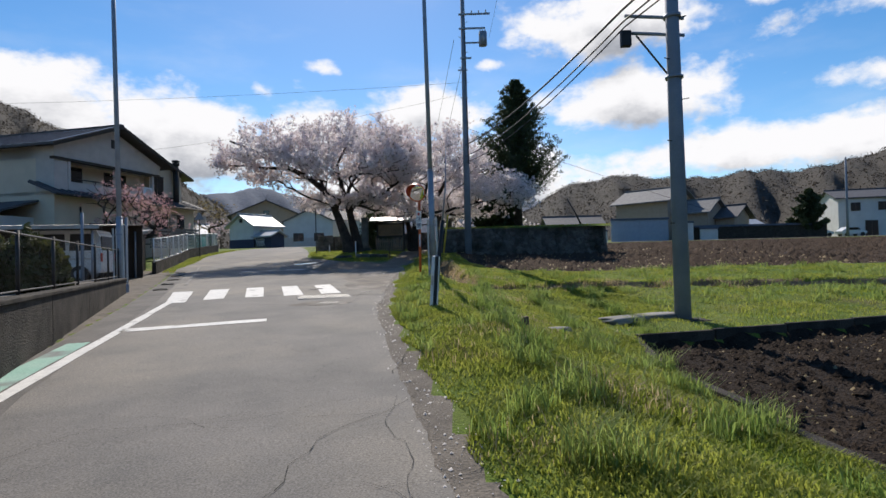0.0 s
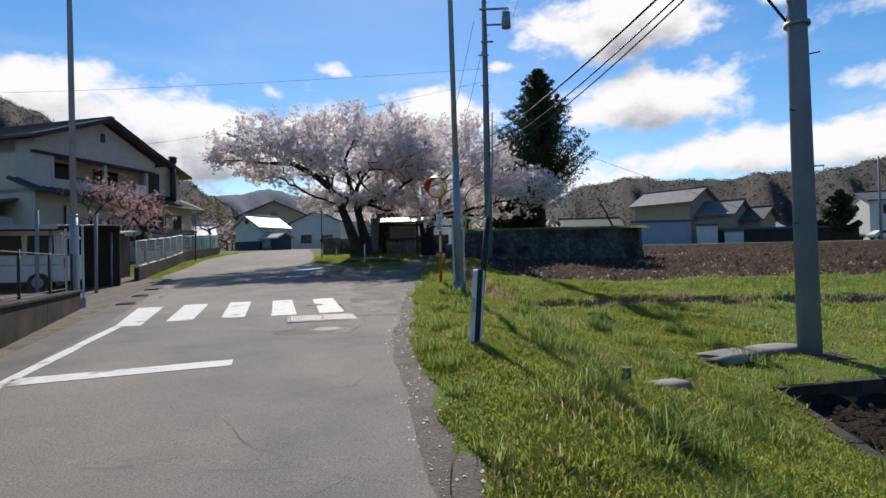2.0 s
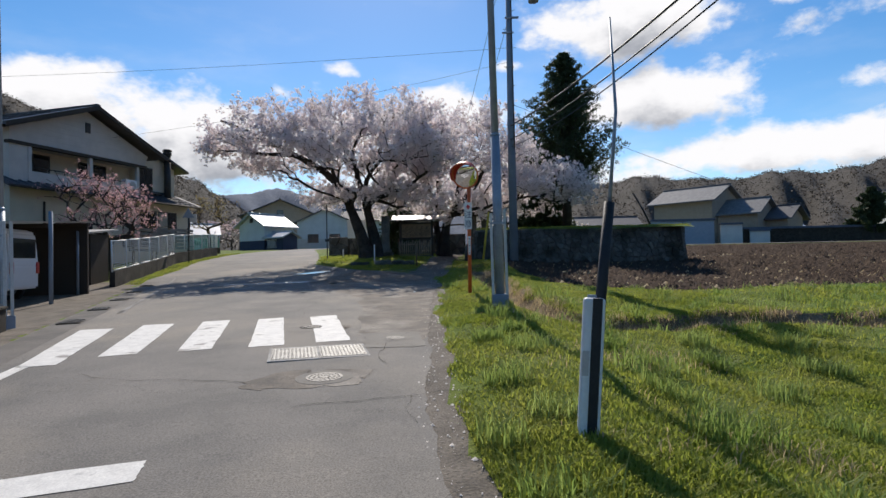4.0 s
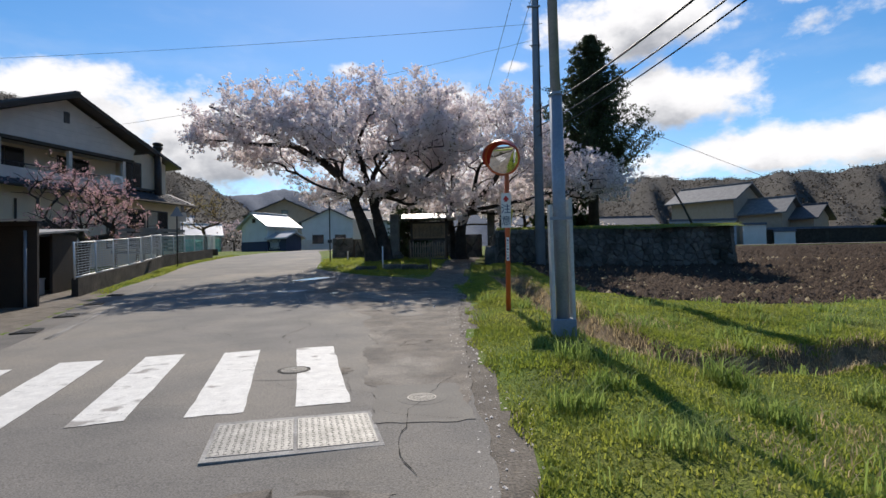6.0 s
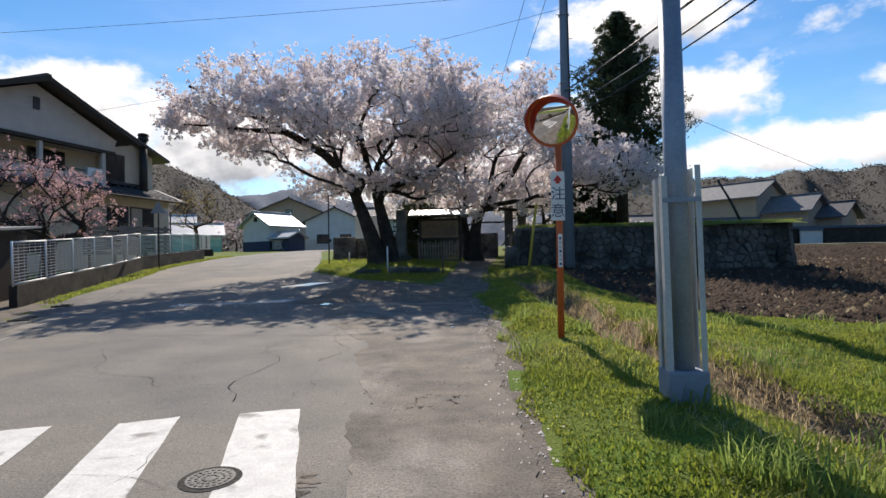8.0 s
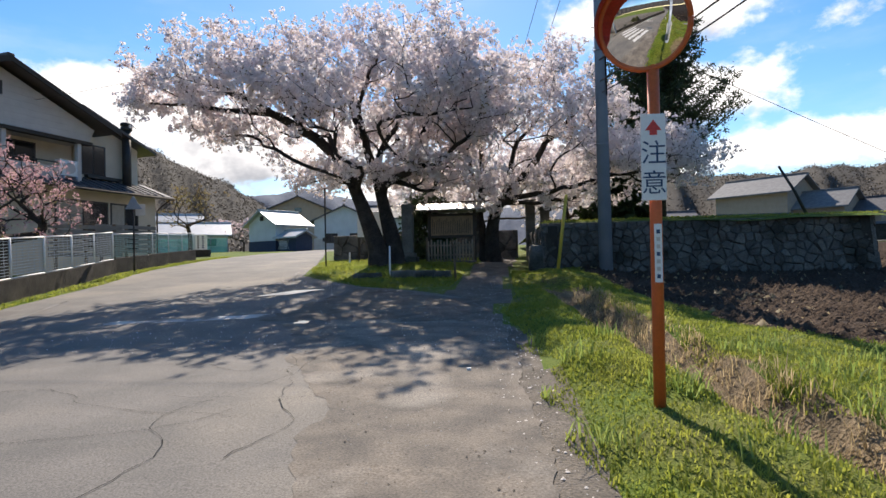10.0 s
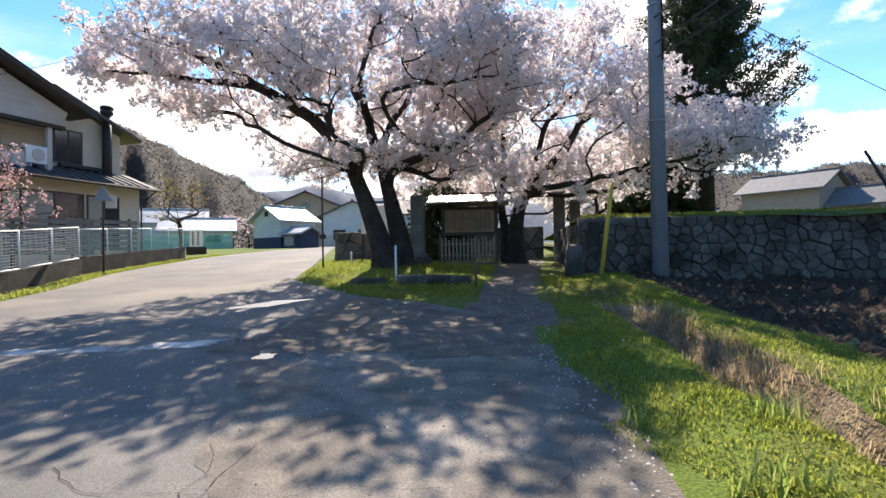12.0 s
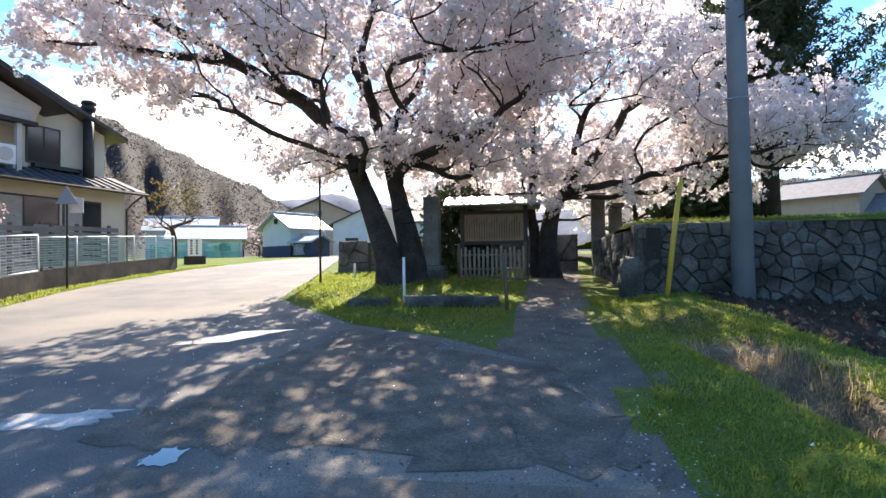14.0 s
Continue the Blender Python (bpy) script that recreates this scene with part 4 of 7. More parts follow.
# by the path under the trees
def stone_post():
    x, y = -5.2, 36.4
    e = empty("stone_post", x, y, hz(x, y) - 0.05, label="tall square carved stone post on a pedestal", category="stone post")
    part("pedestal", box(-0.36, -0.36, 0, 0.36, 0.36, 0.28, 0.03), M_STONE, e)
    part("pedestal", box(-0.28, -0.28, 0.28, 0.28, 0.28, 0.42, 0.03), M_STONE, e)
    part("shaft", box(-0.2, -0.2, 0.42, 0.2, 0.2, 2.2, 0.025), M_STONE, e)
    for k in range(6):
        part("writing", box(-0.045, -0.203, 0.8 + k * 0.2, 0.045, -0.2, 0.9 + k * 0.2), M_GUTTER, e)


stone_post()


def notice_board():
    x, y = -3.66, 37.4
    z = hz(x, y)
    e = empty("notice_board", x, y, z - 0.05, label="roofed wooden notice board behind a stake fence", category="notice board")
    for sx in (-0.86, 0.86):
        part("post", box(sx - 0.06, -0.06, 0, sx + 0.06, 0.06, 2.0, 0.008), M_DARKWOOD, e)
    part("board", box(-0.8, -0.05, 1.05, 0.8, 0.0, 1.78, 0.006), M_BOARDWOOD, e, "brown board with faded writing")
    for k in range(22):
        part("writing", box(-0.74 + k * 0.068, -0.054, 1.12, -0.722 + k * 0.068, -0.051, 1.70 - 0.05 * (k * 7 % 4)), M_DARKWOOD, e)
    part("frame_rail", box(-0.86, -0.07, 1.78, 0.86, 0.02, 1.88, 0.006), M_DARKWOOD, e)
    part("frame_rail", box(-0.86, -0.07, 0.95, 0.86, 0.02, 1.05, 0.006), M_DARKWOOD, e)
    roof = part("roof", prism([(-0.75, 1.96), (0.0, 2.26), (0.75, 1.96), (0.75, 2.0), (0.0, 2.31), (-0.75, 2.0)], "x", -1.28, 1.28), M_ROOFTIN, e, "grey sheet roof")
    part("ridge", box(-1.3, -0.05, 2.29, 1.3, 0.05, 2.34), M_DARKWOOD, roof)
    for k in range(9):
        part("batten", prism([(-0.76, 2.0), (0.0, 2.315), (0.0, 2.335), (-0.76, 2.02)], "x", -1.2 + k * 0.3, -1.17 + k * 0.3), M_ROOFTIN, roof)
    f = empty("stake_fence", x - 0.02, y - 0.62, hz(x, y - 0.62) - 0.03, label="low fence of weathered wooden stakes", category="fence")
    for k in range(15):
        h = 0.84 + 0.05 * math.sin(k * 2.3)
        part("stake", tube([(-0.82 + k * 0.117, 0.02 * math.sin(k * 1.7), 0), (-0.82 + k * 0.117 + 0.015 * math.sin(k * 3.1), 0, h)], [0.04, 0.032], 7), M_STAKE, f)
    for zr in (0.3, 0.66):
        part("rail", tube([(-0.86, 0.04, zr), (0.86, 0.04, zr)], 0.026, 7), M_STAKE, f)
    for sx in (-0.88, 0.86):
        part("post", cyl(sx, 0.03, 0, 0.98, 0.045, 0.04, 10), M_WOOD, f)
    part("plinth", box(-0.95, -0.1, 0, 0.95, 0.1, 0.08, 0.02), M_STONE, f)


notice_board()


def stake(name, x, y, h, r, material, label, lean=0.0, category="stake"):
    e = to_ob(name, tube([(0, 0, -0.1), (lean * 0.5, 0, h * 0.5), (lean, 0, h)], [r, r, r * 0.92], 10), material)
    e.matrix_world = pose(x, y, hz(x, y))
    return tagged(e, label, category)


stake("wooden_stump", 1.72, 9.2, 0.16, 0.06, M_WOOD, "short sawn brown stump in the grass", 0.0, "stump")
stake("marker_stake", -5.22, 33.0, 0.92, 0.03, M_SIGNWHITE, "thin white marker stake in the grass", 0.0)
stake("marker_stake", -3.15, 32.35, 1.05, 0.035, M_WOOD, "weathered wooden stake leaning in the grass", -0.05)
stake("marker_stake", -8.1, 39.0, 0.5, 0.04, M_SIGNWHITE, "short white marker stake by the road edge", 0.0)
stake("yellow_guard_pipe", -0.12, 33.4, 2.28, 0.052, M_YELLOW, "yellow guy-wire guard pipe leaning by the wall", 0.32, "guard pipe")
bp = empty("sign_pole", -8.62, 37.4, hz(-8.62, 37.4) - 0.05, label="thin dark sign pole on the grass edge", category="sign pole")
part("pole", tube([(0, 0, 0), (0, 0, 3.15)], 0.032, 10), M_BLACKSTEEL, bp)
part("sign_plate", box(-0.11, -0.02, 1.05, 0.11, 0.02, 1.2), M_BLACKSTEEL, bp)

sr = np.random.default_rng(3)


def rough_stone(name, x, y, z, sx, sy, sz, label, material=None, rz=0.0, category="stone", group=""):
    bms = bmesh.new()
    bmesh.ops.create_cube(bms, size=1)
    bmesh.ops.subdivide_edges(bms, edges=bms.edges, cuts=2, use_grid_fill=True)
    for v in bms.verts:
        n = v.co.normalized()
        v.co = v.co * 0.72 + n * 0.16 + Vector(sr.normal(size=3)) * 0.035
        v.co = Vector((v.co.x * sx, v.co.y * sy, v.co.z * sz))
    for f in bms.faces:
        f.smooth = True
    o = to_ob(name, bms, material or M_STONE)
    o.matrix_world = pose(x, y, z, 0, 0, rz)
    return tagged(o, label, category, group)


for k, (x, w) in enumerate([(-4.75, 0.75), (-4.1, 0.62), (-3.6, 0.55)]):
    rough_stone("edging_stone", x, 32.75 + 0.05 * k, hz(x, 32.75) + 0.08, w, 0.32, 0.26, "rough dark edging stone lying in the grass", rz=4 * k - 4, group="edging stones")
rough_stone("edging_stone", -5.9, 32.9, hz(-5.9, 32.9) + 0.03, 0.9, 0.3, 0.2, "flat pale stone lying in the grass", group="edging stones")
rough_stone("boundary_stone", -0.75, 33.55, hz(-0.75, 33.55) + 0.33, 0.42, 0.36, 0.95, "upright squared stone at the wall corner")
for x, y, sx, sy, sz in [(4.7, 12.5, 2.2, 0.6, 0.12), (2.1, 9.5, 0.85, 0.28, 0.1)]:
    rough_stone("concrete_slab", x, y, hz(x, y) - sz * 0.12, sx, sy, sz, "broken concrete slab half sunk in the grass", M_CONCRETE, rz=28, category="slab")
part("footing", box(-0.42, -0.5, -0.3, 0.42, 0.1, 0.12, 0.03), M_OLDCONCRETE, p1, "dark concrete footing")


def bed_border():
    e = empty("field_border", 0, 0, 0, label="low dark concrete border round the field bed", category="field border", kind="structure")
    for k in range(14):
        x0, x1 = 3.85 + k * 1.6, 3.85 + (k + 1) * 1.6 - 0.02
        y0, y1 = 10.42 + 0.29 * (x0 - 3.9), 10.42 + 0.29 * (x1 - 3.9)
        z0 = float(height(x0, y0 + 0.35, True)) - 0.53
        b = part("board", box(0, -0.05, -0.42, 1.64, 0.05, 0.07, 0.01), M_OLDCONCRETE, e)
        b.matrix_world = pose(x0, y0, z0, 0, 0, math.degrees(math.atan2(y1 - y0, x1 - x0)))
    ys = [10.3, 8.4, 6.5, 5.2, 3.8, 1.9, 0, -3, -6]
    for a, b_ in zip(ys, ys[1:]):
        xa, xb = [float(np.interp(v, [-20, 0, 3.8, 6.5, 10.4], [4.6, 3.7, 3.45, 3.2, 3.9])) - 0.06 for v in (a, b_)]
        ln = math.hypot(xb - xa, b_ - a)
        za = hz(xa - 0.2, (a + b_) / 2)
        b = part("kerb", box(0, -0.06, -0.4, ln - 0.01, 0.06, 0.0, 0.01), M_OLDCONCRETE, e)
        b.matrix_world = pose(xa, a, za, 0, 0, math.degrees(math.atan2(b_ - a, xb - xa)))


bed_border()


# trees
def tree_nodes(trunks, attract, rng, step=0.35, wander=0.10, lift=0.0, limbs=None):
    """Grow branches from trunk polylines to the attraction points. Returns nodes, parents, radii."""
    pos, par, limb = [], [], []
    for poly, (r0, r1) in zip(trunks, limbs or [(0.02, 0.01)] * len(trunks)):
        first = len(pos)
        start = poly[0]
        if isinstance(start, int):
            last = start
            poly = poly[1:]
        elif pos and start[2] > pos[0][2] + 1.0:
            last = int(np.argmin([np.linalg.norm(p - np.array(start)) for p in pos]))
            poly = poly[1:]
        else:
            pos.append(np.array(start, float))
            par.append(-1)
            last = len(pos) - 1
            poly = poly[1:]
        for q in poly:
            a, b = pos[last], np.array(q, float)
            n = max(1, int(np.linalg.norm(b - a) / step))
            for i in range(1, n + 1):
                pos.append(a + (b - a) * i / n + (rng.normal(size=3) * 0.03 if i < n else 0))
                par.append(last)
                last = len(pos) - 1
        limb.extend(np.linspace(r0, r1, len(pos) - first))
    P = np.zeros((60000, 3))
    P[: len(pos)] = pos
    count = len(pos)
    root = pos[0]
    order = np.argsort(np.linalg.norm(attract - root, axis=1))
    stem = len(pos)
    low = np.array([p[2] < root[2] + 1.7 for p in pos] + [False] * (60000 - len(pos)))
    for k in order:
        t = attract[k]
        d = np.linalg.norm(P[:count] - t, axis=1) + 9 * low[:count] + 1.2 * np.maximum(0, P[:count, 2] - t[2])
        d[:stem] *= 0.62
        j = int(np.argmin(d))
        a = P[j].copy()
        ln = np.linalg.norm(t - a)
        n = max(1, int(ln / step))
        bow = rng.normal(size=3) * wander * ln + np.array([0, 0, lift * ln])
        last = j
        for i in range(1, n + 1):
            u = i / n
            p = a + (t - a) * u + bow * 4 * u * (1 - u) * 0.5 + rng.normal(size=3) * 0.025
            P[count] = p
            par.append(last)
            last = count
            count += 1
    P = P[:count]
    par = np.array(par)
    # ease the kinks
    for _ in range(4):
        kid, cnt = np.zeros_like(P), np.zeros(count)
        ok = par >= 0
        np.add.at(kid, par[ok], P[ok])
        np.add.at(cnt, par[ok], 1)
        mv = ok & (cnt > 0)
        goal = (P[par[mv]] + kid[mv] / cnt[mv][:, None]) / 2
        P[mv] = P[mv] * 0.55 + goal * 0.45
    load = np.zeros(count)
    kids = np.zeros(count, int)
    for i in range(count - 1, -1, -1):
        if kids[i] == 0:
            load[i] += 1
        if par[i] >= 0:
            load[par[i]] += load[i]
            kids[par[i]] += 1
    least = np.zeros(count)
    least[:stem] = limb
    return P, par, load, least


def tubes_np(P, par, rad, sides_big=8):
    """A tapered tube for each node's link to its parent."""
    vs, fs, base = [], [], 0
    for sides, sel in ((sides_big, rad > 0.05), (4, rad <= 0.05)):
        i = np.where(sel & (par >= 0))[0]
        if not len(i):
            continue
        a, b = P[par[i]], P[i]
        d = b - a
        d /= np.linalg.norm(d, axis=1)[:, None] + 1e-9
        ref = np.where(np.abs(d[:, 2:3]) < 0.9, np.array([[0, 0, 1.0]]), np.array([[0, 1.0, 0]]))
        u = np.cross(d, ref)
        u /= np.linalg.norm(u, axis=1)[:, None]
        w = np.cross(d, u)
        ang = np.arange(sides) * math.tau / sides
        off = u[:, None, :] * np.cos(ang)[None, :, None] + w[:, None, :] * np.sin(ang)[None, :, None]
        ra = np.minimum(rad[par[i]], rad[i] * 1.5)
        lo = a[:, None, :] + off * ra[:, None, None]
        hi = b[:, None, :] + off * rad[i][:, None, None]
        v = np.concatenate([lo, hi], 1).reshape(-1, 3)
        s = base + np.arange(len(i))[:, None] * 2 * sides
        k = np.arange(sides)
        f = np.stack([s + k, s + (k + 1) % sides, s + sides + (k + 1) % sides, s + sides + k], -1).reshape(-1, 4)
        vs.append(v)
        fs.append(f)
        base += len(v)
    return np.concatenate(vs), np.concatenate(fs)


def crown_points(n, centre, radii, rng, lumps=0.12, floor=-0.5, hollow=0.3, lobe=11):
    """Twig ends in flat lobes spread through an ellipsoid, with gaps between the lobes."""
    out = []
    c, r = np.array(centre), np.array(radii)
    size = np.minimum(np.array((0.46, 0.46, 0.24)), r * 0.25)
    while len(out) < n:
        d = rng.normal(size=3)
        d /= np.linalg.norm(d)
        if d[2] < floor:
            continue
        u = hollow + (1 - hollow) * rng.uniform() ** 0.5
        k = 1 + lumps * float(wavy(d[0] * 3, d[1] * 3 + d[2] * 2.3, 1.9, centre[0]))
        p = c + d * r * u * k
        q = p + rng.normal(size=(lobe, 3)) * size * rng.uniform(0.7, 1.25)
        # the outer twigs of a lobe hang
        q[:, 2] -= 0.22 * ((q[:, 0] - p[0]) ** 2 + (q[:, 1] - p[1]) ** 2)
        out.extend(q)
    return np.array(out[:n])


def blossom_tree(name, trunks, crowns, rng, label, petals=9, puffs=2.2, size=0.045, spread=0.13, twig=7, rscale=0.0135, blossom=None, bare=0.0, category="cherry tree", rmax=0.42, buds=0.12, puff=0.05, limbs=None):
    base = trunks[0][0]
    at = np.concatenate([crown_points(n, c, r, rng) for n, c, r in crowns])
    P, par, load, least = tree_nodes(trunks, at, rng, limbs=limbs)
    rad = np.maximum(np.minimum(rscale * load ** 0.56, np.where(least > 0.025, least * 1.1, rmax)), least)
    rad = rad * (1 + 0.35 * np.clip(1 - (P[:, 2] - base[2]) / 2.6, 0, 1))
    rad = np.where(P[:, 2] < base[2] + 0.4, rad * 1.2, rad)
    e = empty(name, base[0], base[1], base[2], label=label, category=category)
    v, f = tubes_np(P, par, rad)
    part_np("trunk", v, f, M_BARK, e, smooth=True)
    tw = np.where(load <= twig)[0]
    n = rng.poisson(puffs, len(tw))
    c = np.repeat(P[tw], n, 0)
    c = c + rng.normal(size=c.shape) * spread
    c = c[rng.uniform(size=len(c)) > bare]
    q = np.repeat(c, petals, 0) + rng.normal(size=(len(c) * petals, 3)) * puff
    v, f = quads(q, size, rng, 0.9)
    part_np("blossom_crown", v, f, blossom or M_BLOSSOM, e, label="pale blossom clusters")
    if buds:
        k = rng.uniform(size=len(c)) < buds
        q = np.repeat(c[k], 4, 0) + rng.normal(size=(k.sum() * 4, 3)) * 0.06
        v, f = quads(q, 0.032, rng, 0.5)
        part_np("young_leaves", v, f, M_BUD, e, label="small bronze young leaves")
    return e


def part_np(name, v, f, material, e, label="", smooth=False):
    o = mesh_np(name, np.asarray(v) - np.array(e.matrix_world.translation), f, material, e, smooth)
    if label:
        tagged(o, label)
    return o


rt = np.random.default_rng(21)
g1 = hz(-6.2, 36.0)
TR1 = [
    [(-6.03, 35.7, g1 - 0.2), (-6.15, 35.7, 2.4), (-6.47, 35.7, 3.33), (-6.87, 35.7, 4.48), (-7.2, 35.4, 5.3), (-7.5, 35.2, 5.85), (-8.47, 34.6, 6.48), (-9.46, 33.8, 7.0), (-10.38, 33.0, 7.47), (-11.2, 32.6, 8.0), (-12.2, 32.2, 8.4)],
    [(-5.61, 36.1, g1 - 0.2), (-5.7, 36.1, 2.6), (-5.85, 36.1, 3.34), (-6.2, 36.1, 4.52), (-6.38, 36.0, 5.4), (-6.67, 35.8, 6.46), (-7.0, 35.6, 7.4), (-7.2, 35.3, 9.0)],
    [(-9.46, 33.8, 7.0), (-10.36, 32.7, 6.85), (-11.4, 32.1, 6.9), (-12.3, 31.8, 6.9)],
    [(-7.5, 35.2, 5.85), (-8.0, 35.6, 6.97), (-8.91, 35.9, 7.9), (-9.8, 36.3, 8.8)],
    [(-6.2, 36.1, 4.52), (-5.8, 35.8, 4.9), (-4.67, 35.5, 5.2), (-3.78, 34.9, 5.35), (-3.0, 34.7, 5.88), (-2.37, 34.3, 6.54), (-2.05, 34.2, 7.5), (-1.9, 34.3, 8.3)],
    [(-6.67, 35.8, 6.46), (-6.3, 34.4, 7.3), (-5.7, 33.0, 7.9), (-5.2, 31.8, 7.9)],
    [(-6.38, 36.0, 5.4), (-5.5, 36.4, 7.0), (-4.8, 36.2, 8.8)],
    [(-8.47, 34.6, 6.48), (-8.7, 33.4, 7.2), (-8.9, 32.0, 7.6), (-9.0, 30.8, 7.4)],
]
LIMBS1 = [(0.3, 0.05), (0.3, 0.05), (0.11, 0.03), (0.1, 0.03), (0.14, 0.03), (0.1, 0.03), (0.13, 0.03), (0.09, 0.03)]
blossom_tree("cherry_tree", TR1, [(1750, (-6.1, 34.7, 7.4), (5.0, 4.3, 2.9)), (480, (-9.6, 33.2, 7.65), (3.0, 2.8, 1.8)), (420, (-3.2, 34.8, 7.3), (2.5, 2.9, 2.2)), (130, (-8.3, 36.6, 5.2), (1.3, 1.5, 0.8)), (200, (-5.6, 34.9, 5.2), (2.6, 1.8, 0.7)), (70, (-10.6, 33.6, 6.3), (1.6, 1.0, 0.5)), (260, (-4.6, 36.8, 5.0), (2.6, 1.2, 0.8)), (140, (-11.8, 32.0, 7.2), (1.1, 0.9, 0.8))], rt,
             "old spreading cherry tree in full pale blossom", petals=13, puffs=5.2, rscale=0.0055, size=0.028, spread=0.14, puff=0.038, rmax=0.12, limbs=LIMBS1)
g2 = hz(-1.8, 38.9)
TR2 = [
    [(-2.09, 38.7, g2 - 0.2), (-2.24, 38.7, 3.09), (-1.89, 38.7, 4.24), (-1.07, 38.6, 5.03), (-0.33, 38.3, 5.99), (0.47, 38.0, 6.76), (1.27, 37.8, 7.69), (1.6, 37.7, 8.6)],
    [(-2.45, 38.95, g2 - 0.2), (-2.48, 38.9, 3.27), (-2.58, 38.9, 4.62), (-2.49, 38.8, 6.82), (-2.44, 38.7, 9.2)],
    [(-1.89, 38.7, 4.24), (-1.3, 38.3, 4.3), (-0.27, 38.1, 4.45), (1.1, 37.8, 4.7), (2.59, 37.5, 4.97), (3.8, 37.3, 5.2)],
    [(-1.5, 38.6, 4.7), (-1.4, 38.0, 5.6), (-1.16, 37.6, 6.26), (-0.05, 37.0, 7.3), (0.4, 36.6, 8.2)],
    [(-2.58, 38.9, 4.62), (-3.0, 38.2, 6.0), (-3.6, 37.6, 7.6)],
]
blossom_tree("cherry_tree", TR2, [(1150, (-0.8, 38.1, 7.2), (3.9, 3.6, 3.5)), (520, (3.4, 37.6, 5.7), (2.5, 2.3, 1.5)), (260, (-0.3, 38.2, 4.8), (3.2, 1.7, 0.8))], rt,
             "old cherry tree in full blossom behind a notice board", petals=13, puffs=5.2, rscale=0.0055, size=0.028, spread=0.14, puff=0.038, rmax=0.12, limbs=[(0.26, 0.04), (0.17, 0.03), (0.12, 0.03), (0.11, 0.03), (0.1, 0.03)])
for x, y, s in ((-3.2, 45.5, 1.0), (1.6, 46.5, 0.8)):
    gz = hz(x, y)
    blossom_tree("cherry_tree", [[(x, y, gz - 0.2), (x + 0.1, y, gz + 2.0), (x + 0.4, y - 0.3, gz + 4.2)]], [(int(700 * s), (x, y, gz + 3.3), (5.2 * s, 3.4, 3.2 * s))], rt,
                 "blossoming cherry tree behind the stone wall", petals=9, puffs=4.6, size=0.045, rscale=0.0075, spread=0.2)
# small pink tree by the house and distant ones
for x, y, r, n, bare, bloom in ((-18.3, 33.0, 2.2, 520, 0.3, M_PINKBLOSSOM), (-20.6, 48.5, 1.7, 150, 0.45, M_BUD)):
    gz = hz(x, y)
    blossom_tree("plum_tree", [[(x, y, gz - 0.1), (x + 0.1, y, gz + 1.2), (x, y - 0.1, gz + 2.0)]], [(n, (x, y, gz + 3.0), (r, r, r * 0.85))], rt,
                 "small tree with dusky pink blossom" if bloom is M_PINKBLOSSOM else "small tree with sparse brownish young leaves", petals=9, puffs=2.2, size=0.024, spread=0.14, blossom=bloom, bare=bare, category="blossom tree", rscale=0.012, buds=0.2)
for x, y, r in ((-44, 100, 3.4), (-40, 97, 3.0), (-48, 103, 3.0)):
    gz = hz(x, y)
    blossom_tree("plum_tree", [[(x, y, gz - 0.1), (x + 0.1, y, gz + 1.5)]], [(90, (x, y, gz + 3.4), (r, r, r * 0.7))], rt,
                 "distant pink blossoming tree", petals=5, puffs=1.5, size=0.13, spread=0.3, blossom=M_PALEPINK, category="blossom tree", buds=0)


def conifer(x, y, gz, h, r, label, n=1500, size=0.16, low=0.1):
    e = empty("conifer_tree", x, y, gz, label=label, category="conifer")
    part("trunk", tube([(0, 0, -0.2), (0.05, 0, h * 0.5), (0, 0, h * 0.97)], [0.34, 0.2, 0.03], 12), M_BARK, e)
    rc = np.random.default_rng(int(abs(x) * 10 + y))
    vs, fs, pts = [], [], []
    P, par, rad = [np.zeros(3)], [-1], [0.01]
    for i in range(n // 5):
        z0 = h * (low + (0.98 - low) * rc.uniform() ** 0.9)
        a = rc.uniform(0, math.tau)
        lump = 1 + 0.12 * math.sin(a * 3 + z0 * 0.9) + 0.16 * math.sin(z0 * 2.7)
        ln = r * (1 - z0 / h) ** 0.85 * rc.uniform(0.4, 1.25) * lump * min(1, 0.75 + z0 / h) + 0.3 * (1 - z0 / h) + 0.05
        d = np.array([math.cos(a), math.sin(a), 0.35])
        k = max(3, int(ln / 0.32))
        for j in range(k + 1):
            t = j / k
            p = np.array([0, 0, z0]) + d * ln * t + np.array([0, 0, 0.3 * ln * t * t])
            P.append(p)
            par.append(-1 if j == 0 else len(P) - 2)
            rad.append(0.035 * (1 - t) + 0.008)
            m = int(14 + 16 * t)
            pts.append(p + rc.normal(size=(m, 3)) * np.array((0.17, 0.17, 0.10)) * (1.15 - 0.75 * z0 / h))
    v, f = tubes_np(np.array(P), np.array(par), np.array(rad))
    tagged(mesh_np("branchwork", v, f, M_BARK, e), kind="stuff")
    v, f = quads(np.concatenate(pts), size, rc, 0.28)
    tagged(mesh_np("foliage", v, f, M_CONIFER, e), kind="stuff")
    return e


conifer(5.3, 42.2, 2.9, 11.7, 3.7, "tall dark green conifer above the stone wall", 2600, 0.08, 0.2)
for x, y, h, r in ((56, 90, 7.5, 2.6), (4.0, 44.5, 4.2, 1.6), (96, 120, 12, 3)):
    conifer(x, y, hz(x, y), h, r, "dark clipped evergreen tree", 700, 0.3)


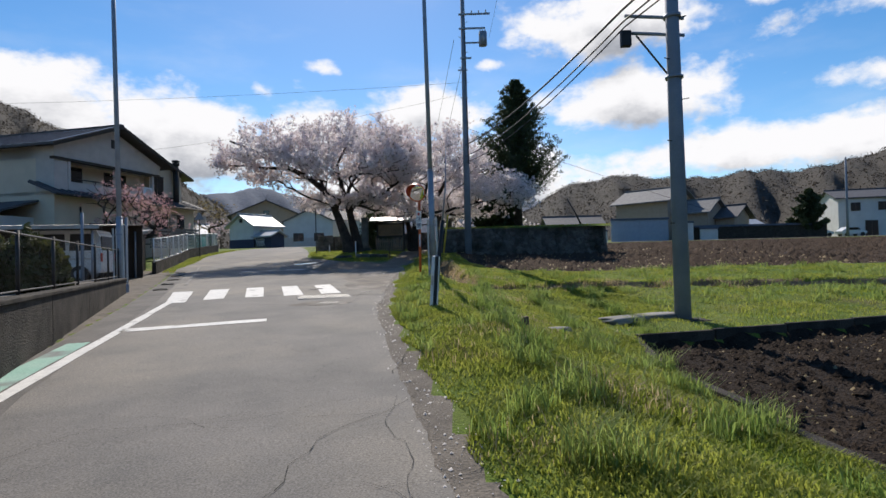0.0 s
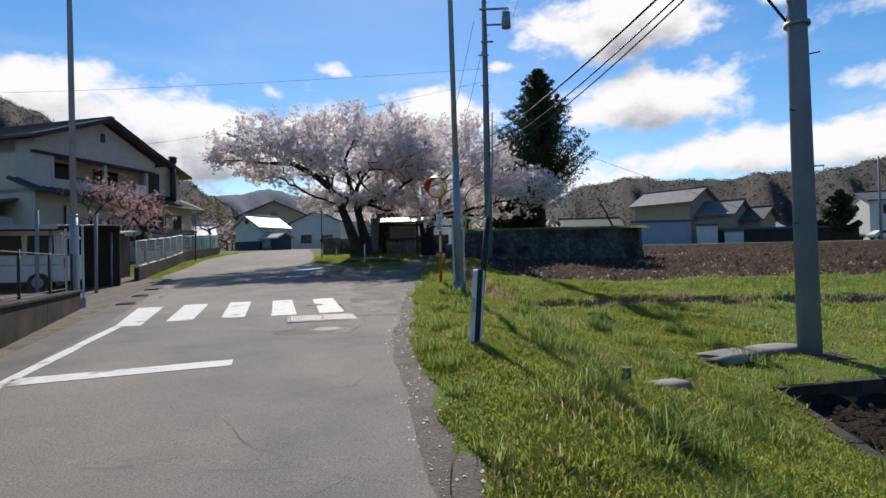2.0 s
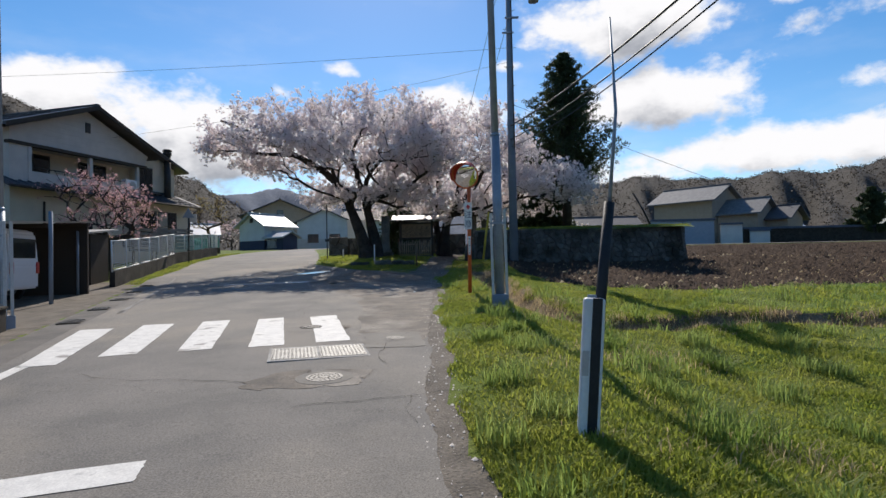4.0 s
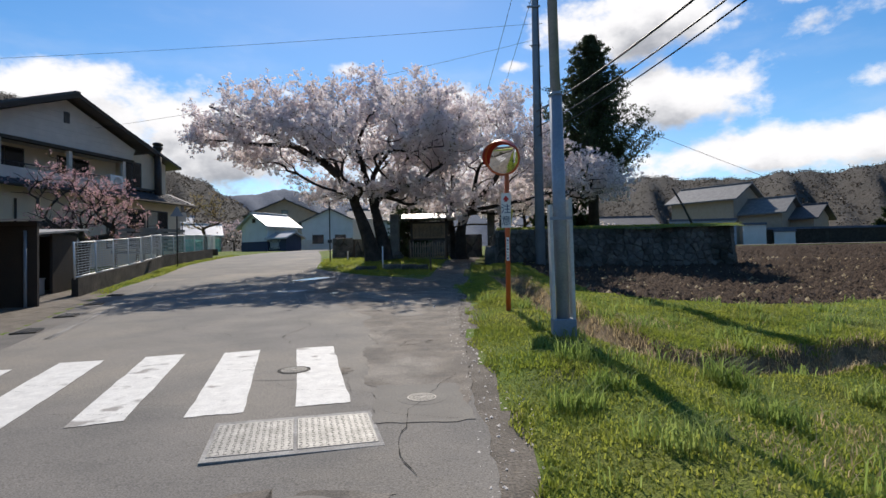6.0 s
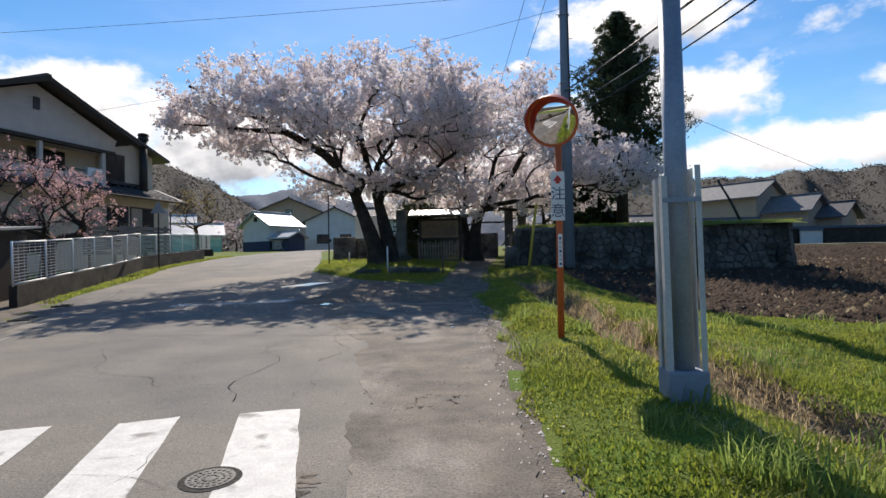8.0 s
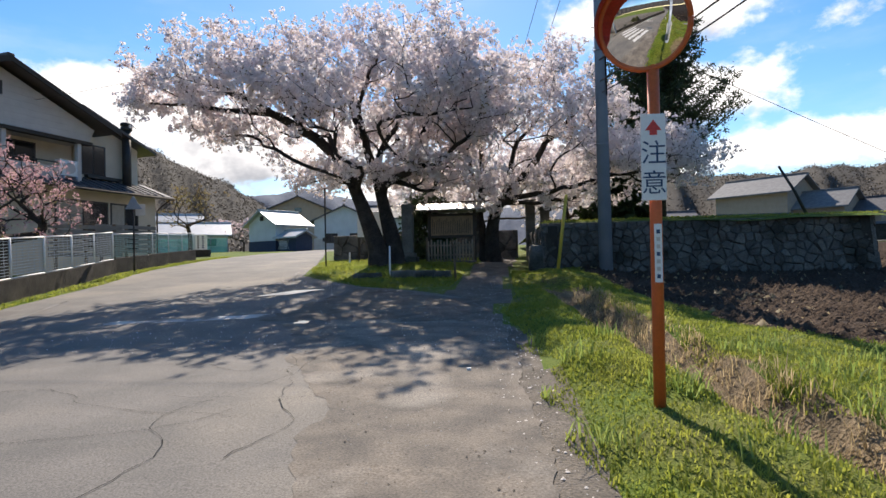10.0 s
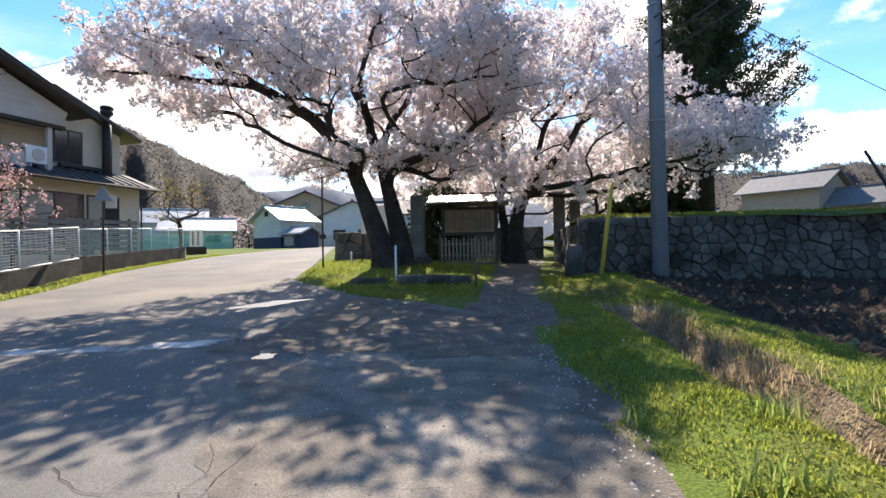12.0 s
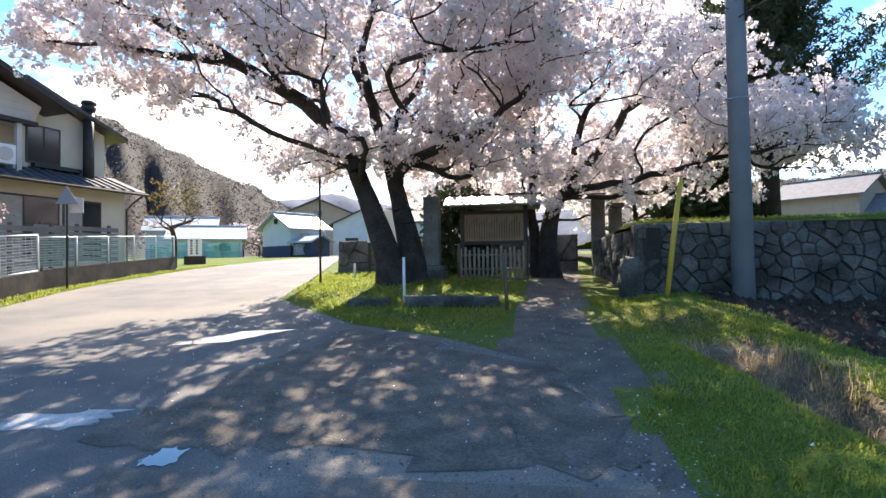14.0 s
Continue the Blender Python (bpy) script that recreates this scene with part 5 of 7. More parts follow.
def shrub(name, x, y, gz, rx, ry, rz_, n, label, material, size=0.05):
    rc = np.random.default_rng(int(abs(x * 7) + y))
    e = empty(name, x, y, gz, label=label, category="hedge")
    d = rc.normal(size=(n, 3))
    d /= np.linalg.norm(d, axis=1)[:, None]
    d[:, 2] = np.abs(d[:, 2])
    k = rc.uniform(0.6, 1.05, n)[:, None] * (1 + 0.15 * wavy(d[:, 0] * 4, d[:, 1] * 4, 2, 1))[:, None]
    v, f = quads(d * k * (rx, ry, rz_), size, rc, 0.6)
    tagged(mesh_np("foliage", v, f, material, e), kind="stuff")
    bmb = bmesh.new()
    for i in range(14):
        a = i * 2.4
        tube([(0.2 * math.cos(a), 0.2 * math.sin(a), 0), (rx * 0.8 * math.cos(a), ry * 0.8 * math.sin(a), rz_ * 0.75)], [0.02, 0.006], 5, bm=bmb)
    part("stemwork", bmb, M_BARK, e)
    return e


for hx, hy in ((-7.15, 10.25), (-7.7, 9.5), (-8.2, 10.6)):
    shrub("hedge_bush", hx, hy, 0.9, 0.62, 0.7, 1.1, 5200, "brownish green hedge bush behind the fence", M_HEDGE)
shrub("evergreen_shrub", -4.75, 38.5, hz(-4.75, 38.5), 1.15, 0.7, 3.0, 6000, "dark evergreen shrub behind the stone post", M_CONIFER, 0.06)
leaning = tagged(to_ob("leaning_pole", tube([(8.75, 36.5, 3.1), (8.3, 36.5, 4.1), (7.8, 36.5, 5.0)], [0.06, 0.05, 0.04], 8), M_BLACKSTEEL), "thin dark pole leaning on the grassy terrace", "pole")
shrub("garden_shrub", -8.9, 13.4, hz(-8.9, 13.4) + 0.35, 0.35, 0.35, 0.35, 900, "small green shrub behind the low wall", M_HEDGE)


# houses and yards on the far side of the road
def window(parent, y0, y1, z0, z1, x, panes=2, curtain=False, name="window"):
    """A sliding window in a wall that faces local +x."""
    w = part(name, box(x - 0.06, y0 - 0.05, z0 - 0.05, x + 0.03, y1 + 0.05, z1 + 0.05, 0.008), M_FRAME, parent, "dark aluminium window frame")
    n = panes
    for i in range(n):
        a, b = y0 + (y1 - y0) * i / n, y0 + (y1 - y0) * (i + 1) / n
        xx = x + 0.034 + 0.012 * (i % 2)
        part("pane", box(xx - 0.004, a + 0.03, z0 + 0.03, xx, b - 0.03, z1 - 0.03), M_CURTAIN if curtain and i != 1 else M_GLASS, w)
        part("sash", box(xx - 0.012, b - 0.035, z0, xx + 0.008, b, z1), M_FRAME, w)
    return w


def big_house():
    z0 = 1.72
    e = empty("house", -21.5, 36.3, z0, rz=-12, label="two-storey cream and grey house with dark roofs", category="house")
    # ground floor
    part("wall", box(-9.2, -4.3, -0.5, 0.0, 7.85, 4.1), M_WHITECREAM, e, "cream rendered ground floor")
    # upper floor, behind the balcony, and the projecting gable
    part("wall", box(-9.2, -4.3, 3.9, -1.3, 4.2, 6.75), M_WHITECREAM, e)
    part("wall", box(-9.2, 4.2, 3.9, -0.9, 7.6, 6.45), M_WHITECREAM, e)
    part("gable_wall", prism([(-4.3, 6.05), (4.0, 6.05), (4.3, 6.72), (0, 8.45), (-4.3, 6.72)], "x", -9.2, 0.0), M_SIDING, e, "pale grey sided gable")
    part("side_wall", box(-1.3, -4.3, 3.9, 0.0, -3.4, 6.05), M_SIDING, e)
    for k in range(7):
        part("siding_board", box(0.0, -4.0 + 0.55 * max(0, k - 2), 6.15 + k * 0.27, 0.012, 4.0 - 0.55 * max(0, k - 2), 6.17 + k * 0.27), M_SIDING, e)

    def roof_slab(name, ya, za, yb, zb, xa, xb, th, material):
        return part(name, prism([(ya, za), (yb, zb), (yb, zb + th), (ya, za + th)], "x", xa, xb), material, e)
    r = roof_slab("roof", -5.0, 6.62, 0.0, 8.6, -9.8, 0.75, 0.16, M_ROOFBROWN)
    r2 = roof_slab("roof", 5.0, 6.62, 0.0, 8.6, -9.8, 0.75, 0.16, M_ROOFBROWN)
    part("ridge_cap", box(-9.8, -0.14, 8.68, 0.78, 0.14, 8.82, 0.03), M_ROOFBROWN, e)
    for sgn in (-1, 1):
        part("barge_board", prism([(sgn * 5.05, 6.5), (0, 8.5), (0, 8.72), (sgn * 5.05, 6.72)], "x", 0.76, 0.82), M_DARKWOOD, e, "dark barge board")
    for k in range(14):
        x = -9.4 + k * 0.72
        part("roof_seam", prism([(-5.0, 6.78), (0, 8.76), (0, 8.8), (-5.0, 6.82)], "x", x, x + 0.04), M_ROOFBROWN, r)
    roof_slab("roof", 8.2, 6.2, 3.9, 7.75, -9.4, -0.2, 0.14, M_ROOFBROWN)
    part("gable_wall", prism([(4.2, 6.45), (7.6, 6.45), (4.2, 7.6)], "x", -9.2, -0.9), M_WHITECREAM, e)
    # dark fascia under the gable, and posts of the balcony
    part("beam", box(-0.2, -4.4, 5.95, 0.12, 4.1, 6.1), M_DARKWOOD, e, "dark balcony beam")
    for y in (-3.3, 0.2, 3.5):
        part("balcony_post", box(-0.15, y - 0.09, 3.9, 0.03, y + 0.09, 5.98), M_SIDING, e)
    part("balcony_panel", box(-0.1, -3.4, 4.0, 0.0, 2.6, 4.75), M_SIDING, e, "grey sided balcony parapet")
    part("balcony_rail", tube([(-0.05, -3.4, 4.95), (-0.05, 2.6, 4.95)], 0.03, 8), M_BLACKSTEEL, e)
    for k in range(7):
        part("baluster", box(-0.07, -3.35 + k * 0.98, 4.5, -0.03, -3.31 + k * 0.98, 4.95), M_BLACKSTEEL, e)
    # pent roof over the ground floor
    pr = part("pent_roof", prism([(-1.2, 4.55), (0.75, 3.8), (0.75, 3.92), (-1.2, 4.69)], "y", -4.9, 8.3), M_ROOFTILE, e, "dark tiled pent roof")
    for k in range(28):
        y = -4.8 + k * 0.46
        part("tile_roll", prism([(-1.2, 4.69), (0.77, 3.92), (0.77, 3.97), (-1.2, 4.74)], "y", y, y + 0.09), M_ROOFTILE, pr)
    part("gutter", tube([(0.8, -4.9, 3.82), (0.8, 8.35, 3.82)], 0.06, 8), M_DARKWOOD, e)
    part("downpipe", tube([(0.78, 8.1, 3.8), (0.25, 7.95, 3.4), (0.06, 7.9, 3.2), (0.06, 7.9, 0)], 0.04, 8), M_DARKWOOD, e)
    part("downpipe", tube([(0.06, -2.6, 3.3), (0.06, -2.6, 0)], 0.05, 8), M_DARKWOOD, e)
    window(e, -3.0, -1.2, 4.6, 5.85, -1.3)
    window(e, 0.6, 2.4, 4.4, 5.85, -1.3)
    window(e, 4.35, 5.6, 4.8, 6.2, -0.9)
    part("window_box", box(-0.9, 4.5, 4.6, -0.65, 6.4, 4.75), M_BLACKSTEEL, e)
    window(e, 2.35, 4.93, 1.15, 3.35, 0.0, 2, True)
    window(e, 5.15, 6.68, 1.15, 3.35, 0.0, 2, True)
    window(e, -1.9, 0.2, 0.9, 2.3, 0.0, 2)
    part("gable_vent", box(0.0, -0.15, 7.3, 0.05, 0.15, 7.85), M_FRAME, e)
    w = part("window", box(-6.5, -4.36, 4.6, -4.6, -4.28, 5.8, 0.01), M_FRAME, e)
    part("pane", box(-6.42, -4.375, 4.68, -5.58, -4.362, 5.72), M_GLASS, w)
    part("pane", box(-5.52, -4.375, 4.68, -4.68, -4.362, 5.72), M_GLASS, w)
    c = part("chimney", tube([(-0.55, 6.6, 4.0), (-0.55, 6.6, 7.25)], 0.21, 16), M_BLACKSTEEL, e, "black steel flue")
    part("flue_cap", cyl(-0.55, 6.6, 7.25, 7.42, 0.27, seg=16), M_BLACKSTEEL, c)
    part("flue_cap", cyl(-0.55, 6.6, 7.5, 7.62, 0.30, 0.26, seg=16), M_BLACKSTEEL, c)
    part("flue_neck", cyl(-0.55, 6.6, 7.4, 7.52, 0.16, seg=12), M_BLACKSTEEL, c)
    # annexe towards the yard
    part("annexe_wall", box(-9.0, -7.2, -0.5, -1.5, -4.3, 2.6), M_WHITEWALL, e)
    part("annexe_roof", prism([(-7.6, 2.45), (-4.3, 3.5), (-4.3, 3.62), (-7.6, 2.57)], "x", -9.3, -1.1), M_ROOFTILE, e)
    a = empty("air_conditioner", 0, 0, 0, label="white outdoor air-conditioning unit on the pent roof", category="air conditioner")
    a.matrix_world = e.matrix_world @ pose(-0.1, 2.95, 4.36)
    part("case", box(-0.17, -0.42, 0.05, 0.17, 0.42, 0.75, 0.02), M_SIGNWHITE, a)
    part("fan_grille", tube([(0.17, 0.05, 0.4), (0.2, 0.05, 0.4)], 0.25, 20), M_SIDING, a)
    for s in (-0.3, 0.3):
        part("foot", box(-0.2, s - 0.04, -0.1, 0.25, s + 0.04, 0.05), M_STEEL, a)


big_house()


def line_pts(a, b, n):
    return [(a[0] + (b[0] - a[0]) * i / n, a[1] + (b[1] - a[1]) * i / n) for i in range(n + 1)]


# concrete wall with pale fence panels along the road
FA, FB, FC = (-13.2, 25.7), (-16.75, 36.4), (-18.9, 46.0)


def yard_wall():
    e = empty("yard_wall", 0, 0, 0, label="dark stained low concrete wall along the road", category="wall", kind="structure")
    for (a, b), h in (((FA, FB), 0.55), ((FB, FC), 0.6)):
        n = 5
        pts = line_pts(a, b, n)
        for p, q in zip(pts, pts[1:]):
            ln = math.hypot(q[0] - p[0], q[1] - p[1])
            z = hz(*p)
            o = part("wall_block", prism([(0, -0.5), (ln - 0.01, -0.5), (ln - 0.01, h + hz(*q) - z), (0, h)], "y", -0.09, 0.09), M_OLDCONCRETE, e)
            o.matrix_world = pose(p[0], p[1], z, 0, 0, math.degrees(math.atan2(q[1] - p[1], q[0] - p[0])))


yard_wall()


def fence_panel(ln, h, mesh_mat):
    e = new("fence_panel")
    for x in (0.0, ln):
        part("post", tube([(x, 0, 0), (x, 0, h)], 0.028, 8), M_SIGNWHITE, e)
    for z in (0.06, h - 0.03):
        part("rail", tube([(0, 0, z), (ln, 0, z)], 0.022, 8), M_SIGNWHITE, e)
    for k in range(1, 6):
        part("wire", box(k * ln / 6 - 0.004, -0.004, 0.06, k * ln / 6 + 0.004, 0.004, h - 0.03), mesh_mat, e)
    for k in range(1, 13):
        part("wire", box(0, -0.006, 0.06 + k * (h - 0.09) / 13, ln, 0.006, 0.074 + k * (h - 0.09) / 13), mesh_mat, e)
    return e


def fences():
    first = None
    M_PALEBLUE = mat("pale_blue_wire", (0.50, 0.55, 0.58), (0.44, 0.49, 0.52), 0.5, 4, 40, 0.1)
    M_MINT = mat("mint_wire", (0.30, 0.50, 0.46), (0.27, 0.45, 0.42), 0.5, 4, 40, 0.1)
    for a, b, n, h, mm, lab in ((FA, FB, 6, 1.12, M_PALEBLUE, "white framed wire mesh fence panel on a concrete wall"), (FB, FC, 5, 1.05, M_MINT, "white framed mint mesh fence panel on a wall")):
        pts = line_pts(a, b, n)
        ln = math.hypot(pts[1][0] - pts[0][0], pts[1][1] - pts[0][1])
        proto = None
        for p, q in zip(pts, pts[1:]):
            z = hz(*p) + 0.52
            m = pose(p[0], p[1], z, 0, -math.degrees(math.atan2(hz(*q) - hz(*p), ln)), math.degrees(math.atan2(q[1] - p[1], q[0] - p[0])))
            if proto is None:
                proto = tagged(fence_panel(ln, h, mm), lab, "fence panel", "roadside fence panels")
                proto.matrix_world = m
            else:
                copy_thing(proto, m)


fences()


def warning_sign():
    x, y = -16.1, 36.7
    e = empty("road_sign", x, y, hz(x, y) - 0.05, rz=20, label="triangular road sign on a dark pole", category="road sign")
    part("pole", tube([(0, 0, 0), (0, 0, 3.0)], 0.035, 10), M_BLACKSTEEL, e)
    part("sign_plate", prism([(-0.3, 2.55), (0.3, 2.55), (0.0, 3.08)], "y", -0.05, -0.035), M_POLEGREY, e, "grey back of a triangular plate")
    part("bracket", box(-0.3, -0.034, 2.55, 0.3, -0.01, 2.6), M_STEEL, e)
    part("bracket", box(-0.12, -0.034, 2.9, 0.12, -0.01, 2.94), M_STEEL, e)
    part("sign_box", box(0.05, 0.05, 2.3, 0.4, 0.1, 2.75, 0.01), M_SIDING, e)


warning_sign()


def clinic_sign():
    x, y = -23.01, 54.2
    e = empty("advert_sign", x, y, hz(x, y), rz=8, label="white advertising board with dark writing on a dark base", category="sign")
    part("base", box(-0.6, -0.2, 0, 0.6, 0.2, 0.5, 0.02), M_OLDCONCRETE, e)
    b = part("board", box(-0.42, -0.05, 0.5, 0.42, 0.05, 1.6, 0.015), M_SIGNWHITE, e)
    for i in range(2):
        for k in range(6):
            part("writing", box(-0.26 + i * 0.34, -0.056, 0.62 + k * 0.155, -0.12 + i * 0.34, -0.052, 0.72 + k * 0.155), M_SIGNBLUE if i else M_DARKWOOD, b)


clinic_sign()

# low wall and wire fence by the road on the near side
LA, LB = (0.6, -5.0), (-8.98, 16.15)


def near_wall():
    e = empty("low_wall", 0, 0, 0, label="low stained concrete retaining wall", category="wall", kind="structure")
    pts = line_pts(LA, LB, 8)
    for p, q in zip(pts, pts[1:]):
        ln = math.hypot(q[0] - p[0], q[1] - p[1])
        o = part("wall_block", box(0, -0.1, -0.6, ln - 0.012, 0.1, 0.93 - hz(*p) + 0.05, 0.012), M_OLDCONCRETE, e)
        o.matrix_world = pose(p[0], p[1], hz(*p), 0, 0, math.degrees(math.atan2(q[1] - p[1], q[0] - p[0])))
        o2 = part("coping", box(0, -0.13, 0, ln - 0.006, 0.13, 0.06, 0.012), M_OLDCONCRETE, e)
        o2.matrix_world = pose(p[0], p[1], 0.98, 0, 0, math.degrees(math.atan2(q[1] - p[1], q[0] - p[0])))
    # the yard behind it
    yb = bmesh.new()
    vs = [yb.verts.new(v) for v in [(LA[0] - 0.1, LA[1], 0.95), (LB[0] - 0.1, LB[1], 0.95), (-12.5, 17.5, 0.95), (-24, 17.5, 0.95), (-24, -5, 0.95)]]
    yb.faces.new(vs)
    bmesh.ops.recalc_face_normals(yb, faces=yb.faces)
    tagged(to_ob("yard_ground", yb, M_GRAVEL), "gravel yard behind the low wall", "yard", kind="structure")
    f = empty("wire_fence", 0, 0, 0, label="dark wire mesh fence on the low wall", category="fence")
    dirx, diry = LB[0] - LA[0], LB[1] - LA[1]
    L = math.hypot(dirx, diry)
    dirx, diry = dirx / L, diry / L
    n = 12
    H0 = 1.04
    for k in range(n + 1):
        x, y = LA[0] + dirx * L * k / n - 0.1, LA[1] + diry * L * k / n
        part("post", tube([(x, y, H0 - 0.1), (x, y, H0 + 0.85)], 0.025, 8), M_BLACKSTEEL, f)
    for z in (0.05, 0.8):
        part("rail", tube([(LA[0] - 0.1, LA[1], H0 + z), (LB[0] - 0.1, LB[1], H0 + z)], 0.014, 6), M_BLACKSTEEL, f)
    vs_, fs_ = [], []
    for k in range(int(L / 0.09)):
        s0 = k * 0.09
        for sg in (1, -1):
            s1 = s0 + sg * 0.75
            if not (0 <= s1 <= L):
                continue
            b = len(vs_)
            for s, z in ((s0, 0.05), (s1, 0.8)):
                for d in (-0.0025, 0.0025):
                    vs_.append((LA[0] - 0.1 + dirx * (s + d), LA[1] + diry * (s + d), H0 + z))
            fs_.append((b, b + 1, b + 3, b + 2))
    o = mesh_np("mesh", vs_, fs_, M_BLACKSTEEL, f)


near_wall()


def carport():
    x, y, z = -11.3, 18.6, 0.95
    e = empty("carport", x, y, z - 0.1, rz=14, label="open carport with corrugated sheet roof on steel posts", category="carport")
    for px in (0.0, -3.6, -7.2):
        for py in (0.0, 4.6):
            part("post", tube([(px - 0.15, py + 0.1, 0), (px - 0.15, py + 0.1, 1.95)], 0.04, 8), M_STEEL, e)
    bmr = bmesh.new()
    n = 90
    prev = None
    for k in range(n + 1):
        xx = -8.2 + 8.4 * k / n
        zz = 0.025 * math.sin(k * 2.1)
        a, b = bmr.verts.new((xx, -0.3, 1.88 + zz)), bmr.verts.new((xx, 5.0, 2.25 + zz))
        if prev:
            bmr.faces.new((prev[0], a, b, prev[1]))
        prev = (a, b)
    bmesh.ops.solidify(bmr, geom=bmr.faces[:], thickness=0.012)
    part("roof", bmr, M_ROOFTIN, e, "rusty corrugated roof sheets")
    for py in (0.0, 2.3, 4.6):
        part("beam", box(-8.1, py + 0.05, 1.76 + py * 0.07, 0.15, py + 0.13, 1.86 + py * 0.07), M_DARKWOOD, e)
    part("fascia", box(-8.2, -0.34, 1.78, 0.2, -0.31, 1.9), M_ROOFTIN, e)
    part("back_wall", box(-8.1, 4.75, 0, 0.1, 4.85, 2.1), M_DARKWOOD, e, "dark timber back wall")
    for k in range(2):
        pole = tagged(to_ob("yard_pole", tube([(0, 0, 0), (0, 0, 2.4)], 0.05, 10), M_POLEGREY), "plain grey steel post in the yard", "post")
        pole.matrix_world = pose(-11.5 + 0.1 * k, 18.2 + 2.3 * k, 0.75)


carport()


def van():
    e = empty("van", -13.75, 20.1, 0.86, rz=14, label="small boxy white van parked under the carport", category="van")
    body = [(-1.65, 0.3), (1.68, 0.3), (1.7, 0.9), (1.62, 1.75), (1.5, 1.85), (-0.9, 1.86), (-1.45, 1.15), (-1.7, 1.0)]
    b = prism(body, "y", -0.72, 0.72)
    bmesh.ops.bevel(b, geom=b.edges[:], offset=0.05, segments=2, affect="EDGES")
    part("body", b, M_CARWHITE, e)
    for s in (-0.735, 0.735):
        for x0, x1 in ((-1.0, -0.3), (-0.2, 0.6), (0.72, 1.45)):
            part("side_window", prism([(x0, 1.1), (x1, 1.1), (x1 - 0.03, 1.68), (x0 + (0.25 if x0 < -0.9 else 0.03), 1.68)], "y", s - 0.008, s + 0.008), M_GLASS, e)
        for x in (-1.05, 1.05):
            w = part("wheel", tube([(x, s - 0.12, 0.28), (x, s + 0.04, 0.28)], 0.28, 20), M_BLACK, e, "black tyre")
            part("rim", tube([(x, s - 0.125, 0.28), (x, s + 0.05, 0.28)], 0.16, 16), M_STEEL, w)
        part("trim_strip", box(-1.5, s - 0.004, 0.78, 1.6, s + 0.004, 0.83), M_SIDING, e)
    part("rear_window", box(1.66, -0.55, 1.1, 1.69, 0.55, 1.6), M_GLASS, e)
    for s in (-0.62, 0.62):
        part("tail_lamp", box(1.68, s - 0.07, 0.7, 1.72, s + 0.07, 1.0, 0.01), M_RED, e)


van()


def shed(x, y, rz, w, d, h, label):
    e = empty("shed", x, y, hz(x, y) - 0.05, rz=rz, label=label, category="shed")
    part("back_wall", box(-w, d - 0.08, 0, 0, d, h), M_DARKWOOD, e)
    part("side_wall", box(-w, 0.2, 0, -w + 0.08, d, h), M_DARKWOOD, e)
    part("side_wall", box(-0.08, d * 0.4, 0, 0, d, h), M_DARKWOOD, e)
    part("roof", prism([(-0.4, h - 0.1), (d + 0.2, h + 0.2), (d + 0.2, h + 0.26), (-0.4, h - 0.04)], "x", -w - 0.3, 0.3), M_ROOFTIN, e, "sheet metal roof")
    for k in range(4):
        part("post", box(-w + k * w / 3 - 0.06, -0.06, 0, -w + k * w / 3 + 0.06, 0.06, h), M_STEEL, e)
    part("beam", box(-w, -0.05, h - 0.14, 0, 0.05, h - 0.02), M_DARKWOOD, e)
    return e


shed(-14.4, 25.6, 12, 4.2, 2.6, 2.0, "dark open shed with a metal sheet roof")
shed(-16.4, 23.2, 12, 3.6, 2.2, 1.7, "dark timber lean-to with tin roof")


def crate(x, y, sx, sy, sz, label, material, name="crate"):
    e = empty(name, x, y, hz(x, y) - 0.02, rz=15, label=label, category="crate")
    part("box", box(-sx, -sy, 0, sx, sy, sz, 0.02), material, e)
    part("lid", box(-sx - 0.02, -sy - 0.02, sz, sx + 0.02, sy + 0.02, sz + 0.05, 0.01), material, e)


for k in range(4):
    crate(-15.1 - 0.75 * k, 26.3 + 0.1 * k, 0.3, 0.25, 0.5 + 0.15 * (k % 2), "dusty storage crate in the shed", [M_SIDING, M_WOOD, M_STEEL, M_OLDCONCRETE][k])


def plank_rack(x, y):
    e = empty("plank_rack", x, y, hz(x, y) - 0.02, rz=72, label="stacked weathered boards on a rack by the house", category="plank stack")
    for k in range(6):
        part("plank", box(-1.5, -0.05, 0.7 + k * 0.22, 1.5, 0.02, 0.86 + k * 0.22), M_CONCRETE, e)
    for s in (-1.2, 0, 1.2):
        part("upright", box(s - 0.05, 0.02, 0, s + 0.05, 0.1, 2.05), M_WOOD, e)


plank_rack(-18.3, 37.0)
plank_rack(-18.9, 40.3)


